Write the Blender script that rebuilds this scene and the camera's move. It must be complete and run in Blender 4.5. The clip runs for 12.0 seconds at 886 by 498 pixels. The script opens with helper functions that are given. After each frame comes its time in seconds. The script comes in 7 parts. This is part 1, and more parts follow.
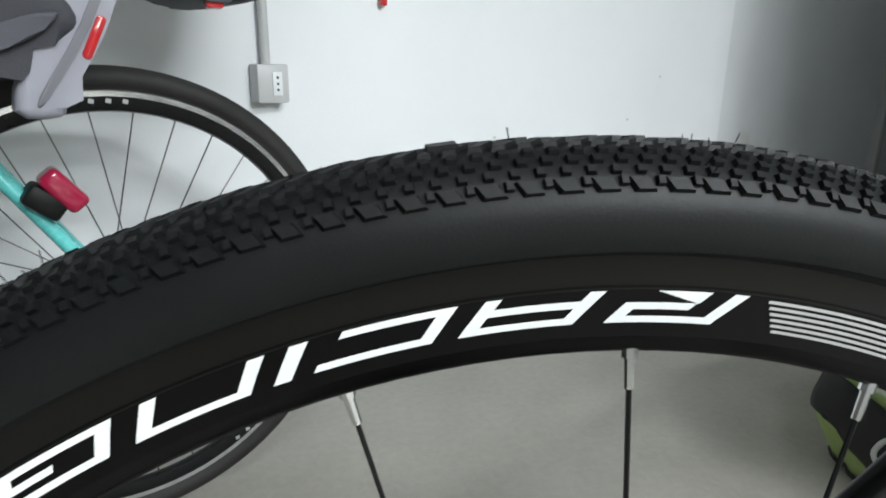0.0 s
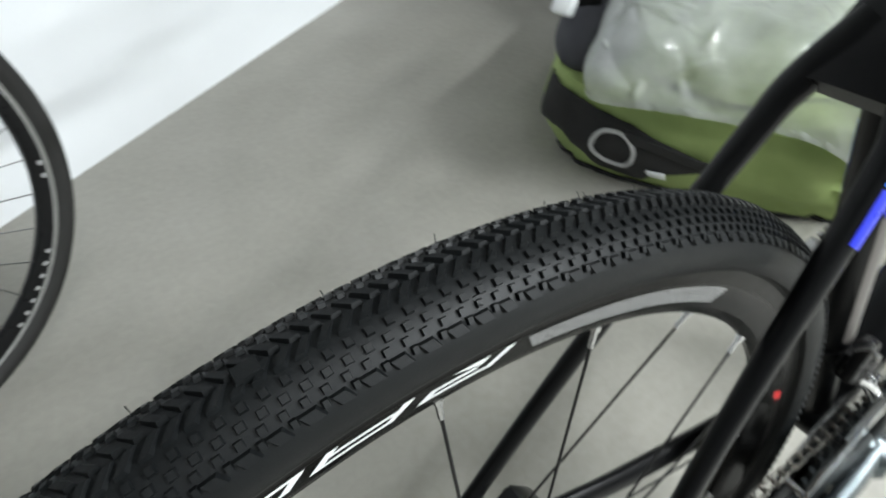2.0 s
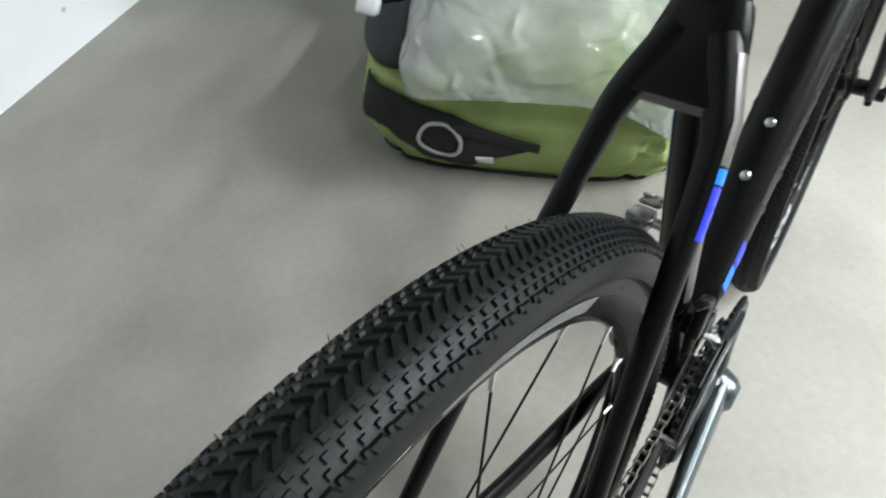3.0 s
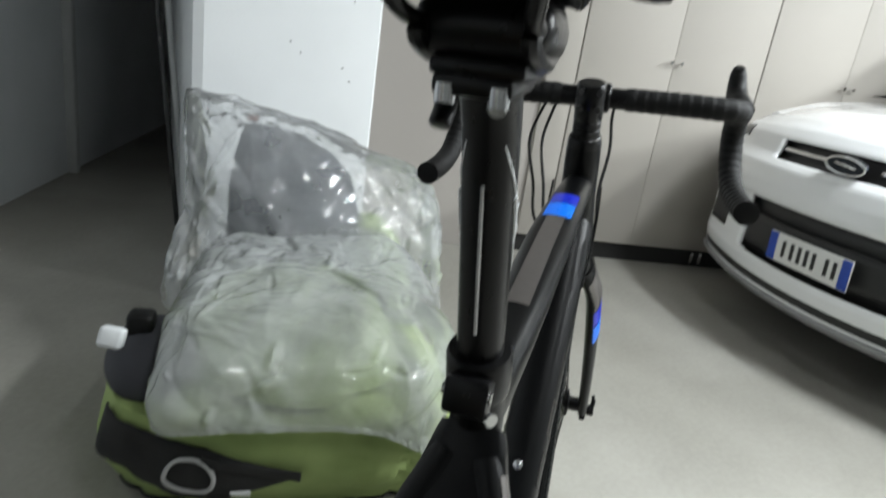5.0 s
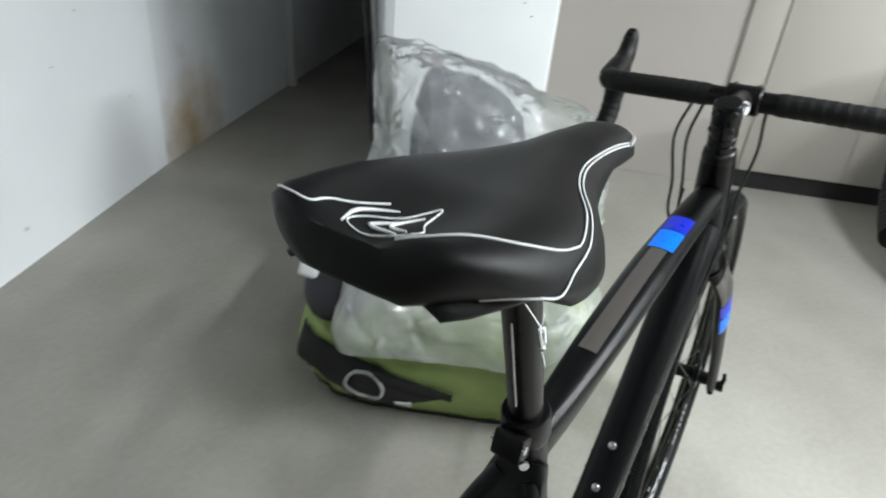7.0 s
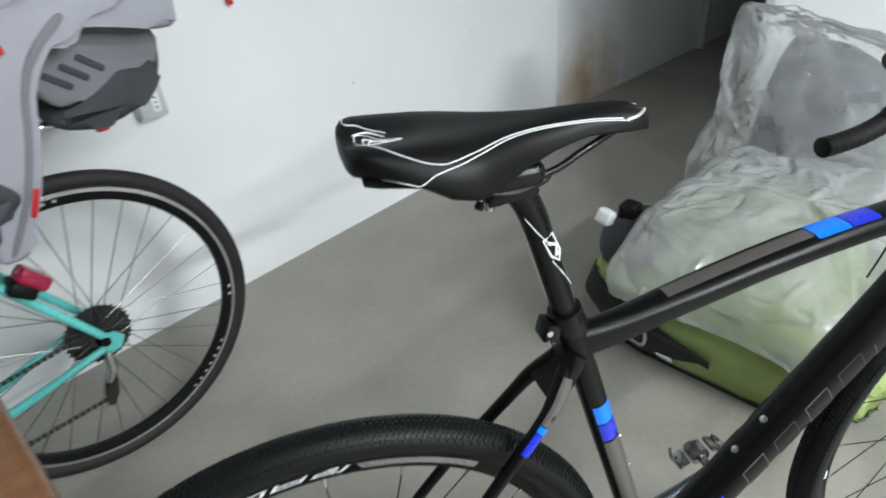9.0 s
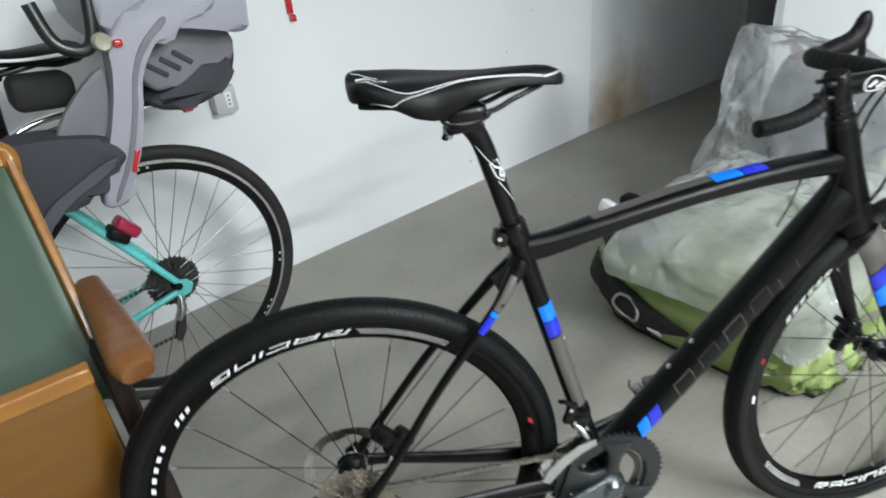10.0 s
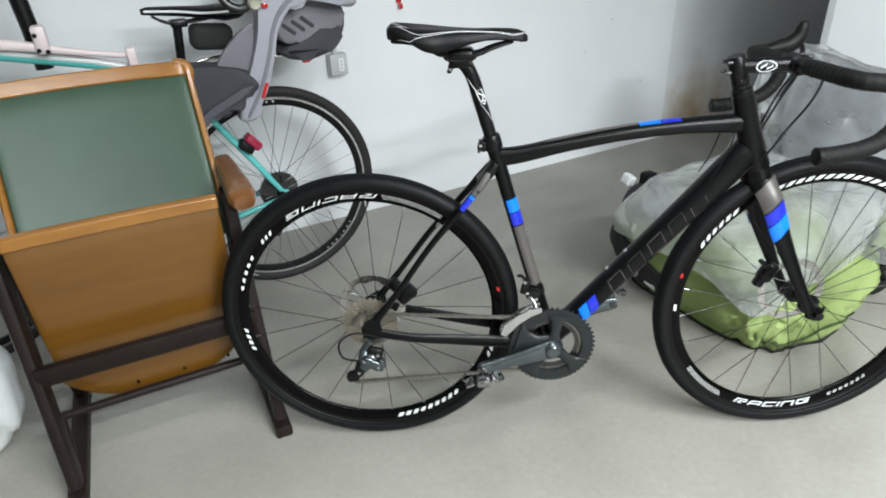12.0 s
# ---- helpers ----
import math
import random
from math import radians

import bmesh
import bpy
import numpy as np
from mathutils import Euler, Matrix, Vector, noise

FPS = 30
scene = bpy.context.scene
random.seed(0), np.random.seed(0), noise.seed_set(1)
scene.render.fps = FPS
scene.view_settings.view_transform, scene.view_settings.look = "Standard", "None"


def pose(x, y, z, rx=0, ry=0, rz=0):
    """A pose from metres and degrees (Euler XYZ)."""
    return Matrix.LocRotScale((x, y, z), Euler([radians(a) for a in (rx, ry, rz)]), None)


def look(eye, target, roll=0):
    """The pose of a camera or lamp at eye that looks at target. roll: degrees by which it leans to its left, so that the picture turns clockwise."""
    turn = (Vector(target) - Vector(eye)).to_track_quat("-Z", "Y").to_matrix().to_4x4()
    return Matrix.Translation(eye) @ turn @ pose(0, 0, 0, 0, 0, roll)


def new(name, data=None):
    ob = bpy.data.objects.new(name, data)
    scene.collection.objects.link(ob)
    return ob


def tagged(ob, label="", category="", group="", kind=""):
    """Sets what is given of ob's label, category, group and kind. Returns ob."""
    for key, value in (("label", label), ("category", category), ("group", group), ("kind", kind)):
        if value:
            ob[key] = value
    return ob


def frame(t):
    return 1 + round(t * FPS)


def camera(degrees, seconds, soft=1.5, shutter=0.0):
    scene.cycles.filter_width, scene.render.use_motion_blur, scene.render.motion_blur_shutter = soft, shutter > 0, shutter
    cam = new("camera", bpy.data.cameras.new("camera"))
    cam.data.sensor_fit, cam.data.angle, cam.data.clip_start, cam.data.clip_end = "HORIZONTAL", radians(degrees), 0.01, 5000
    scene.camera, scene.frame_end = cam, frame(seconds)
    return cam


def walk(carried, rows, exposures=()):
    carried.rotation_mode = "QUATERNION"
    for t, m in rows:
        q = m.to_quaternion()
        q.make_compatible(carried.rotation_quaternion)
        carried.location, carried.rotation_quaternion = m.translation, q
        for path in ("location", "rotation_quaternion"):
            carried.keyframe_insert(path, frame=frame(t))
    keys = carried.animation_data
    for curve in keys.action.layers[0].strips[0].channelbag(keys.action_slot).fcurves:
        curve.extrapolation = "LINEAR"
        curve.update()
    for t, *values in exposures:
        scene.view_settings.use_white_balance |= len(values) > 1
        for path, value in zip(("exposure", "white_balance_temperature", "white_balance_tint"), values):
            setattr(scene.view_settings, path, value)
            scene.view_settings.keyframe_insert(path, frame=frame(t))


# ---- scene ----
cam = camera(70.0, 12.0, soft=1.8, shutter=0.5)
PATH = [
    (0, (-0.069, -0.138, 0.732), (0.212, 1.758, 0.163), 0.8),
    (0.5, (-0.049, -0.13, 0.739), (0.235, 1.755, 0.134), -1.1),
    (1, (-0.022, -0.117, 0.769), (0.385, 1.671, -0.029), -1.0),
    (1.5, (-0.018, -0.100, 0.831), (0.509, 1.449, -0.315), -2.4),
    (2, (-0.053, -0.0925, 0.854), (0.713, 1.158, -0.506), -4.0),
    (2.5, (-0.058, -0.062, 0.852), (0.919, 0.954, -0.568), -3.0),
    (2.7, (-0.043, -0.059, 0.857), (0.985, 0.897, -0.568), -2.0),
    (4.3, (-0.047, -0.036, 0.917), (1.58, 0.554, -0.086), 5.1),
    (4.5, (-0.041, -0.028, 0.922), (1.67, 0.53, 0.05), 6.5),
    (5, (-0.032, -0.02, 0.947), (1.806, 0.474, 0.333), 8.5),
    (5.5, (-0.03, -0.026, 0.982), (1.864, 0.431, 0.529), 8.1),
    (6, (-0.032, -0.037, 1.021), (1.826, 0.506, 0.519), 6.7),
    (6.5, (-0.048, -0.058, 1.063), (1.668, 0.646, 0.315), 7.2),
    (7, (-0.053, -0.094, 1.122), (1.418, 0.837, 0.139), 5.7),
    (7.5, (-0.018, -0.154, 1.172), (1.229, 0.971, 0.086), 3.2),
    (7.7, (-0.001, -0.197, 1.183), (1.145, 1.012, 0.077), 2.4),
    (9.3, (0.045, -0.507, 1.212), (0.379, 1.152, 0.147), -5.2),
    (9.5, (0.042, -0.572, 1.214), (0.344, 1.109, 0.174), -5.0),
    (10, (0.063, -0.73, 1.211), (0.35, 0.978, 0.209), -5.6),
    (10.5, (0.137, -0.878, 1.205), (0.358, 0.846, 0.216), -3.8),
    (11, (0.172, -0.996, 1.196), (0.247, 0.743, 0.211), -2.9),
    (11.5, (0.171, -1.124, 1.211), (0.15, 0.626, 0.243), -4.9),
    (12, (0.216, -1.256, 1.213), (0.169, 0.504, 0.265), -2.9),
]
walk(cam, [(t, look(eye, target, roll)) for t, eye, target, roll in PATH], ((0, 0.42), (1.0, 0.44), (2.0, 0.64), (2.7, 0.58), (4.3, 0.35), (5.5, -0.02), (6.0, 0.02), (6.5, 0.2), (7.5, 0.27), (9.5, 0.22), (12, 0.27)))

# ---- light ----
world = bpy.data.worlds.new("world")
scene.world = world
world.use_nodes = True
world.node_tree.nodes["Background"].inputs[0].default_value = (0.75, 0.85, 1.0, 1)
world.node_tree.nodes["Background"].inputs[1].default_value = 0.006
scene.view_settings.exposure = 0.0


# ---- materials ----
def material(name, color, rough=0.5, metal=0.0, var=0.15, scale=8.0, bump=0.0, bump_scale=120.0, second=None, spec=0.5, coat=0.0):
    """A surface whose colour wanders between color and second over stains and grain, with fine relief."""
    m = bpy.data.materials.new(name)
    m.use_nodes = True
    nt = m.node_tree
    b = nt.nodes["Principled BSDF"]
    tc = nt.nodes.new("ShaderNodeTexCoord")
    n1 = nt.nodes.new("ShaderNodeTexNoise")
    n1.inputs["Scale"].default_value = scale
    n1.inputs["Detail"].default_value = 6.0
    n2 = nt.nodes.new("ShaderNodeTexNoise")
    n2.inputs["Scale"].default_value = bump_scale
    n2.inputs["Detail"].default_value = 3.0
    for n in (n1, n2):
        nt.links.new(tc.outputs["Object"], n.inputs["Vector"])
    ramp = nt.nodes.new("ShaderNodeValToRGB")
    second = second or tuple(c * (1 - var) for c in color)
    ramp.color_ramp.elements[0].position, ramp.color_ramp.elements[1].position = 0.32, 0.68
    ramp.color_ramp.elements[0].color = (*second, 1)
    ramp.color_ramp.elements[1].color = (*color, 1)
    nt.links.new(n1.outputs["Fac"], ramp.inputs["Fac"])
    nt.links.new(ramp.outputs["Color"], b.inputs["Base Color"])
    rr = nt.nodes.new("ShaderNodeMapRange")
    rr.inputs["To Min"].default_value, rr.inputs["To Max"].default_value = max(0.02, rough - 0.08), min(1, rough + 0.08)
    nt.links.new(n2.outputs["Fac"], rr.inputs["Value"])
    nt.links.new(rr.outputs["Result"], b.inputs["Roughness"])
    b.inputs["Metallic"].default_value = metal
    b.inputs["Specular IOR Level"].default_value = spec
    b.inputs["Coat Weight"].default_value = coat
    b.inputs["Coat Roughness"].default_value = 0.1
    if bump:
        bp = nt.nodes.new("ShaderNodeBump")
        bp.inputs["Strength"].default_value = bump
        bp.inputs["Distance"].default_value = 0.002
        nt.links.new(n2.outputs["Fac"], bp.inputs["Height"])
        nt.links.new(bp.outputs["Normal"], b.inputs["Normal"])
    return m


RUBBER = material("tyre_rubber", (0.0050, 0.0059, 0.0063), 0.48, var=0.3, scale=30, bump=0.05, bump_scale=900, second=(0.0036, 0.0043, 0.0047), spec=0.2)
RUBBER_OLD = material("old_tyre_rubber", (0.011, 0.0105, 0.0095), 0.7, scale=20, bump=0.2, bump_scale=400)
RIM_MATTE = material("rim_anodised", (0.006, 0.0056, 0.0052), 0.34, metal=0.0, scale=25, spec=0.12)
RIM_GLOSS = material("rim_black_gloss", (0.002, 0.002, 0.002), 0.2, var=0.1, scale=20, spec=0.09)
WHITE_DECAL = material("white_decal", (0.75, 0.77, 0.78), 0.4, var=0.05)
GREY_DECAL = material("grey_decal", (0.115, 0.105, 0.098), 0.35, metal=0.3, var=0.08)
DARK_DECAL = material("dark_grey_decal", (0.045, 0.042, 0.04), 0.35, metal=0.3, var=0.08)
BLUE_LIGHT = material("light_blue_paint", (0.0, 0.18, 0.9), 0.3, var=0.05)
BLUE_NAVY = material("royal_blue_paint", (0.012, 0.025, 0.5), 0.3, var=0.05)
RED_DECAL = material("red_decal", (0.5, 0.02, 0.02), 0.4)
FRAME = material("satin_black_frame", (0.0024, 0.0026, 0.003), 0.32, var=0.1, scale=15, bump=0.04, bump_scale=900, spec=0.2)
BLACK_METAL = material("black_anodised", (0.004, 0.004, 0.0045), 0.3, metal=0.0, var=0.2, spec=0.25)
BLACK_PLASTIC = material("black_plastic", (0.005, 0.005, 0.005), 0.5, spec=0.2, bump=0.1, bump_scale=500)
TAPE = material("bar_tape", (0.007, 0.007, 0.007), 0.6, spec=0.24, bump=0.4, bump_scale=700)
LEATHER = material("saddle_cover", (0.0035, 0.0037, 0.0041), 0.46, bump=0.06, bump_scale=2500, var=0.2, spec=0.21)
CHAIN = material("chain_steel", (0.28, 0.27, 0.25), 0.3, metal=1.0, scale=60)
STEEL = material("stainless_steel", (0.6, 0.6, 0.58), 0.25, metal=1.0, scale=30)
DARK_STEEL = material("dark_steel", (0.08, 0.08, 0.08), 0.35, metal=0.9, scale=30)
SILVER = material("silver_alloy", (0.62, 0.63, 0.64), 0.22, metal=1.0, scale=30)
CRANK_GREY = material("crank_grey_alloy", (0.12, 0.14, 0.148), 0.24, metal=0.85, scale=20)
RING_GREY = material("chainring_grey", (0.014, 0.017, 0.018), 0.38, metal=0.0, scale=30, spec=0.35)
PEDAL_STEEL = material("pedal_steel", (0.36, 0.36, 0.36), 0.25, metal=1.0, scale=40, var=0.5)
SPOKE_STEEL = material("spoke_steel", (0.22, 0.22, 0.22), 0.35, metal=1.0, scale=30)
CASSETTE = material("cassette_steel", (0.42, 0.39, 0.34), 0.42, metal=1.0, scale=60)
TEAL = material("teal_enamel", (0.11, 0.52, 0.5), 0.28, var=0.06, coat=0.4)
TEAL_WHITE = material("white_enamel", (0.75, 0.78, 0.78), 0.3, var=0.05, coat=0.3)
WALL_WHITE = material("white_wall_paint", (0.77, 0.79, 0.81), 0.75, var=0.05, scale=2.2, bump=0.2, bump_scale=160)
# Greyed below the white walls to help put the passage in shade.
WALL_GREY = material("greyed_wall_paint", (0.53, 0.54, 0.535), 0.75, var=0.12, scale=2.2, bump=0.25, bump_scale=160)
WALL_REAR = material("darkened_rear_wall", (0.24, 0.24, 0.235), 0.8, var=0.1, scale=2)
COLUMN_WHITE = material("column_paint", (0.78, 0.8, 0.81), 0.7, var=0.05, scale=3, bump=0.2, bump_scale=140)
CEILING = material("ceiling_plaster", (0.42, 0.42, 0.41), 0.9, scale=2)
LOCKER = material("beige_laminate", (0.385, 0.36, 0.325), 0.5, var=0.05, scale=1.5, spec=0.3)
LOCKER_SIDE = material("beige_laminate_side", (0.36, 0.335, 0.31), 0.5, var=0.05, scale=1.5, spec=0.3)
BAND_BLACK = material("black_plinth", (0.012, 0.012, 0.012), 0.5)
PINK_WHITE = material("pale_pink_plastic", (0.7, 0.6, 0.6), 0.4, var=0.05)
SEAT_GREY = material("child_seat_grey", (0.31, 0.31, 0.355), 0.5, var=0.08, bump=0.1, bump_scale=600, spec=0.3)
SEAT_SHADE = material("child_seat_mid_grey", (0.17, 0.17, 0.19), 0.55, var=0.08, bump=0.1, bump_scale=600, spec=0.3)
SEAT_STRAP = material("child_seat_strap", (0.075, 0.076, 0.09), 0.65, var=0.1, bump=0.2, bump_scale=500, spec=0.3)
SEAT_DARK = material("child_seat_padding", (0.04, 0.041, 0.05), 0.75, var=0.15, bump=0.3, bump_scale=500)
RED_GLOSS = material("red_reflector", (0.5, 0.015, 0.02), 0.15, var=0.1, coat=0.5)
RED_LENS = material("red_lamp_lens", (0.35, 0.01, 0.05), 0.2, coat=0.5)
CREAM = material("cream_plastic", (0.36, 0.35, 0.27), 0.4)
OUTLET_GREY = material("socket_grey", (0.5, 0.51, 0.51), 0.4, var=0.06)
GREEN_FABRIC = material("green_fabric", (0.33, 0.42, 0.155), 0.8, var=0.3, scale=9, bump=0.3, bump_scale=500, second=(0.24, 0.32, 0.105))
BLACK_FABRIC = material("black_fabric", (0.018, 0.018, 0.018), 0.85, bump=0.3, bump_scale=500)
NAVY_FABRIC = material("slate_fabric", (0.03, 0.035, 0.055), 0.8, bump=0.3, bump_scale=500, var=0.25)
SILVER_PRINT = material("silver_print", (0.5, 0.5, 0.5), 0.35, metal=0.3)
CAR_WHITE = material("white_car_paint", (0.82, 0.83, 0.84), 0.22, var=0.01, coat=1.0)
CAR_BLACK = material("black_car_plastic", (0.012, 0.012, 0.012), 0.45, bump=0.1, bump_scale=300)
CHROME = material("chrome", (0.8, 0.8, 0.8), 0.08, metal=1.0, var=0.02)
GLASS_DARK = material("tinted_glass", (0.01, 0.012, 0.014), 0.05, var=0.02)
PLATE_WHITE = material("plate_white", (0.72, 0.72, 0.7), 0.35, var=0.03)
PLATE_BLUE = material("plate_blue", (0.01, 0.06, 0.4), 0.35)
LEATHERETTE = material("green_leatherette", (0.032, 0.072, 0.043), 0.36, var=0.2, scale=4, bump=0.25, bump_scale=700, spec=0.5)
BADGE = material("badge_dark", (0.03, 0.035, 0.045), 0.2, metal=0.5)
DARK_WOOD = material("dark_stained_wood", (0.014, 0.008, 0.0065), 0.45, var=0.4, scale=10, bump=0.2, bump_scale=90, spec=0.25)


def wood(name, light, dark, rough):
    """Varnished wood with grain that runs along the object's x axis."""
    m = material(name, light, rough, coat=0.35)
    nt = m.node_tree
    tc = nt.nodes.new("ShaderNodeTexCoord")
    mp = nt.nodes.new("ShaderNodeMapping")
    mp.inputs["Scale"].default_value = (3.0, 40.0, 22.0)
    nz = nt.nodes.new("ShaderNodeTexNoise")
    nz.inputs["Scale"].default_value = 1.4
    nz.inputs["Detail"].default_value = 8.0
    nz.inputs["Distortion"].default_value = 0.6
    mix = nt.nodes.new("ShaderNodeMix")
    mix.data_type = "RGBA"
    b = nt.nodes["Principled BSDF"]
    ramp = nt.nodes.new("ShaderNodeValToRGB")
    ramp.color_ramp.elements[0].position, ramp.color_ramp.elements[1].position = 0.3, 0.75
    ramp.color_ramp.elements[0].color, ramp.color_ramp.elements[1].color = (*dark, 1), (*light, 1)
    big = nt.nodes.new("ShaderNodeTexNoise")
    big.inputs["Scale"].default_value = 5.0
    nt.links.new(tc.outputs["Object"], mp.inputs["Vector"])
    nt.links.new(tc.outputs["Object"], big.inputs["Vector"])
    nt.links.new(mp.outputs["Vector"], nz.inputs["Vector"])
    nt.links.new(nz.outputs["Fac"], ramp.inputs["Fac"])
    mix.inputs["Factor"].default_value = 0.3
    nt.links.new(ramp.outputs["Color"], mix.inputs["A"])
    r2 = nt.nodes.new("ShaderNodeValToRGB")
    r2.color_ramp.elements[0].position, r2.color_ramp.elements[1].position = 0.35, 0.65
    r2.color_ramp.elements[0].color, r2.color_ramp.elements[1].color = (*dark, 1), (*light, 1)
    nt.links.new(big.outputs["Fac"], r2.inputs["Fac"])
    nt.links.new(r2.outputs["Color"], mix.inputs["B"])
    nt.links.new(mix.outputs["Result"], b.inputs["Base Color"])
    return m


PLYWOOD = wood("honey_plywood", (0.155, 0.066, 0.0055), (0.115, 0.047, 0.0045), 0.36)
RAIL_WOOD = wood("varnished_beech", (0.34, 0.155, 0.03), (0.22, 0.088, 0.015), 0.22)
ARM_WOOD = wood("worn_brown_wood", (0.20, 0.082, 0.024), (0.12, 0.046, 0.014), 0.3)


def concrete(name):
    """Smoothed grey concrete with cloudy stains, worn paths and fine pits."""
    m = bpy.data.materials.new(name)
    m.use_nodes = True
    nt = m.node_tree
    b = nt.nodes["Principled BSDF"]
    tc = nt.nodes.new("ShaderNodeTexCoord")
    out = None
    for scale, lo, hi, c0, c1 in ((1.1, 0.35, 0.68, (0.20, 0.188, 0.150), (0.38, 0.368, 0.322)), (4.2, 0.3, 0.7, (0.225, 0.222, 0.190), (0.375, 0.366, 0.330)), (60.0, 0.3, 0.7, (0.27, 0.261, 0.241), (0.35, 0.337, 0.312))):
        n = nt.nodes.new("ShaderNodeTexNoise")
        n.inputs["Scale"].default_value, n.inputs["Detail"].default_value = scale, 7.0
        n.inputs["Distortion"].default_value = 0.5
        nt.links.new(tc.outputs["Object"], n.inputs["Vector"])
        r = nt.nodes.new("ShaderNodeValToRGB")
        r.color_ramp.elements[0].position, r.color_ramp.elements[1].position = lo, hi
        r.color_ramp.elements[0].color, r.color_ramp.elements[1].color = (*c0, 1), (*c1, 1)
        nt.links.new(n.outputs["Fac"], r.inputs["Fac"])
        if out is None:
            out = r.outputs["Color"]
        else:
            mix = nt.nodes.new("ShaderNodeMix")
            mix.data_type = "RGBA"
            mix.inputs["Factor"].default_value = 0.4
            nt.links.new(out, mix.inputs["A"])
            nt.links.new(r.outputs["Color"], mix.inputs["B"])
            out = mix.outputs["Result"]
    nt.links.new(out, b.inputs["Base Color"])
    b.inputs["Roughness"].default_value = 0.6
    n = nt.nodes.new("ShaderNodeTexNoise")
    n.inputs["Scale"].default_value, n.inputs["Detail"].default_value = 90.0, 6.0
    nt.links.new(tc.outputs["Object"], n.inputs["Vector"])
    bp = nt.nodes.new("ShaderNodeBump")
    bp.inputs["Strength"].default_value, bp.inputs["Distance"].default_value = 0.25, 0.001
    nt.links.new(n.outputs["Fac"], bp.inputs["Height"])
    nt.links.new(bp.outputs["Normal"], b.inputs["Normal"])
    return m


CONCRETE = concrete("floor_concrete")


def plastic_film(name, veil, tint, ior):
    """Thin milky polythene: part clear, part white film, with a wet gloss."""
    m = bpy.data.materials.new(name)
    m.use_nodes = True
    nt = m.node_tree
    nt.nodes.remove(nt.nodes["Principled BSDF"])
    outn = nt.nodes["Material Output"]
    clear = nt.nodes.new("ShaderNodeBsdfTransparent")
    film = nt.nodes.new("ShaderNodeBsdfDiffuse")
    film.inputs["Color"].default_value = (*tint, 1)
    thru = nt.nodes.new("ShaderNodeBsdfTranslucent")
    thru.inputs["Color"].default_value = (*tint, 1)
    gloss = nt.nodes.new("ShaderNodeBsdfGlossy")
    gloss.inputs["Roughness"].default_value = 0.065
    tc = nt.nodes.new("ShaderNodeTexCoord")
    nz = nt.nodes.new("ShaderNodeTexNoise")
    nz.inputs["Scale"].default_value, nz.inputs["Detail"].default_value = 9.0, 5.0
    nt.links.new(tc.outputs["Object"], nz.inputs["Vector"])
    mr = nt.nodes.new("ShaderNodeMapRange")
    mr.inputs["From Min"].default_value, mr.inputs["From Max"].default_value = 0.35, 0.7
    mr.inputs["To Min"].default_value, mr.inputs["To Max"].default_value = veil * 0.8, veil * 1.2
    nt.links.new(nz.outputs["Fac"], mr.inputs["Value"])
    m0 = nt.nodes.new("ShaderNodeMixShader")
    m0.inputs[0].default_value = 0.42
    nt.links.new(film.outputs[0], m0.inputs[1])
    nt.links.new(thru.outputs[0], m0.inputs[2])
    vo = nt.nodes.new("ShaderNodeTexNoise")
    vo.inputs["Scale"].default_value, vo.inputs["Detail"].default_value = 16.0, 2.0
    vo.inputs["Distortion"].default_value = 1.5
    nt.links.new(tc.outputs["Object"], vo.inputs["Vector"])
    last = nt.nodes.new("ShaderNodeBump")
    last.inputs["Strength"].default_value, last.inputs["Distance"].default_value = 0.2, 0.003
    nt.links.new(vo.outputs["Fac"], last.inputs["Height"])
    # straight sharp creases on top of the soft waves
    ds = nt.nodes.new("ShaderNodeTexNoise")
    ds.inputs["Scale"].default_value = 2.6
    nt.links.new(tc.outputs["Object"], ds.inputs["Vector"])
    mx = nt.nodes.new("ShaderNodeMix")
    mx.data_type = "RGBA"
    mx.inputs["Factor"].default_value = 0.25
    nt.links.new(tc.outputs["Object"], mx.inputs["A"])
    nt.links.new(ds.outputs["Color"], mx.inputs["B"])
    for size, stretch, depth in ((14.0, (0.5, 1.0, 0.8), 0.002), (34.0, (1.0, 0.8, 0.6), 0.0017)):
        mp = nt.nodes.new("ShaderNodeMapping")
        mp.inputs["Scale"].default_value = stretch
        mp.inputs["Rotation"].default_value = (0.5 * size % 1.3, 0.4, 0.3 * size % 1.1)
        nt.links.new(mx.outputs["Result"], mp.inputs["Vector"])
        ce = nt.nodes.new("ShaderNodeTexVoronoi")
        ce.feature = "DISTANCE_TO_EDGE"
        ce.inputs["Scale"].default_value = size
        nt.links.new(mp.outputs["Vector"], ce.inputs["Vector"])
        rg = nt.nodes.new("ShaderNodeMapRange")
        rg.inputs["From Min"].default_value, rg.inputs["From Max"].default_value = 0.0, 0.3
        rg.inputs["To Min"].default_value, rg.inputs["To Max"].default_value = 1.0, 0.0
        nt.links.new(ce.outputs["Distance"], rg.inputs["Value"])
        b2 = nt.nodes.new("ShaderNodeBump")
        b2.inputs["Strength"].default_value, b2.inputs["Distance"].default_value = 0.9, depth
        nt.links.new(rg.outputs["Result"], b2.inputs["Height"])
        nt.links.new(last.outputs["Normal"], b2.inputs["Normal"])
        last = b2
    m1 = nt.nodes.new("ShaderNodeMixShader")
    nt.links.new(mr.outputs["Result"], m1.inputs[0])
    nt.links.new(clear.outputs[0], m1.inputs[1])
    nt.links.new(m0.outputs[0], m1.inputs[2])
    fr = nt.nodes.new("ShaderNodeFresnel")
    fr.inputs["IOR"].default_value = ior
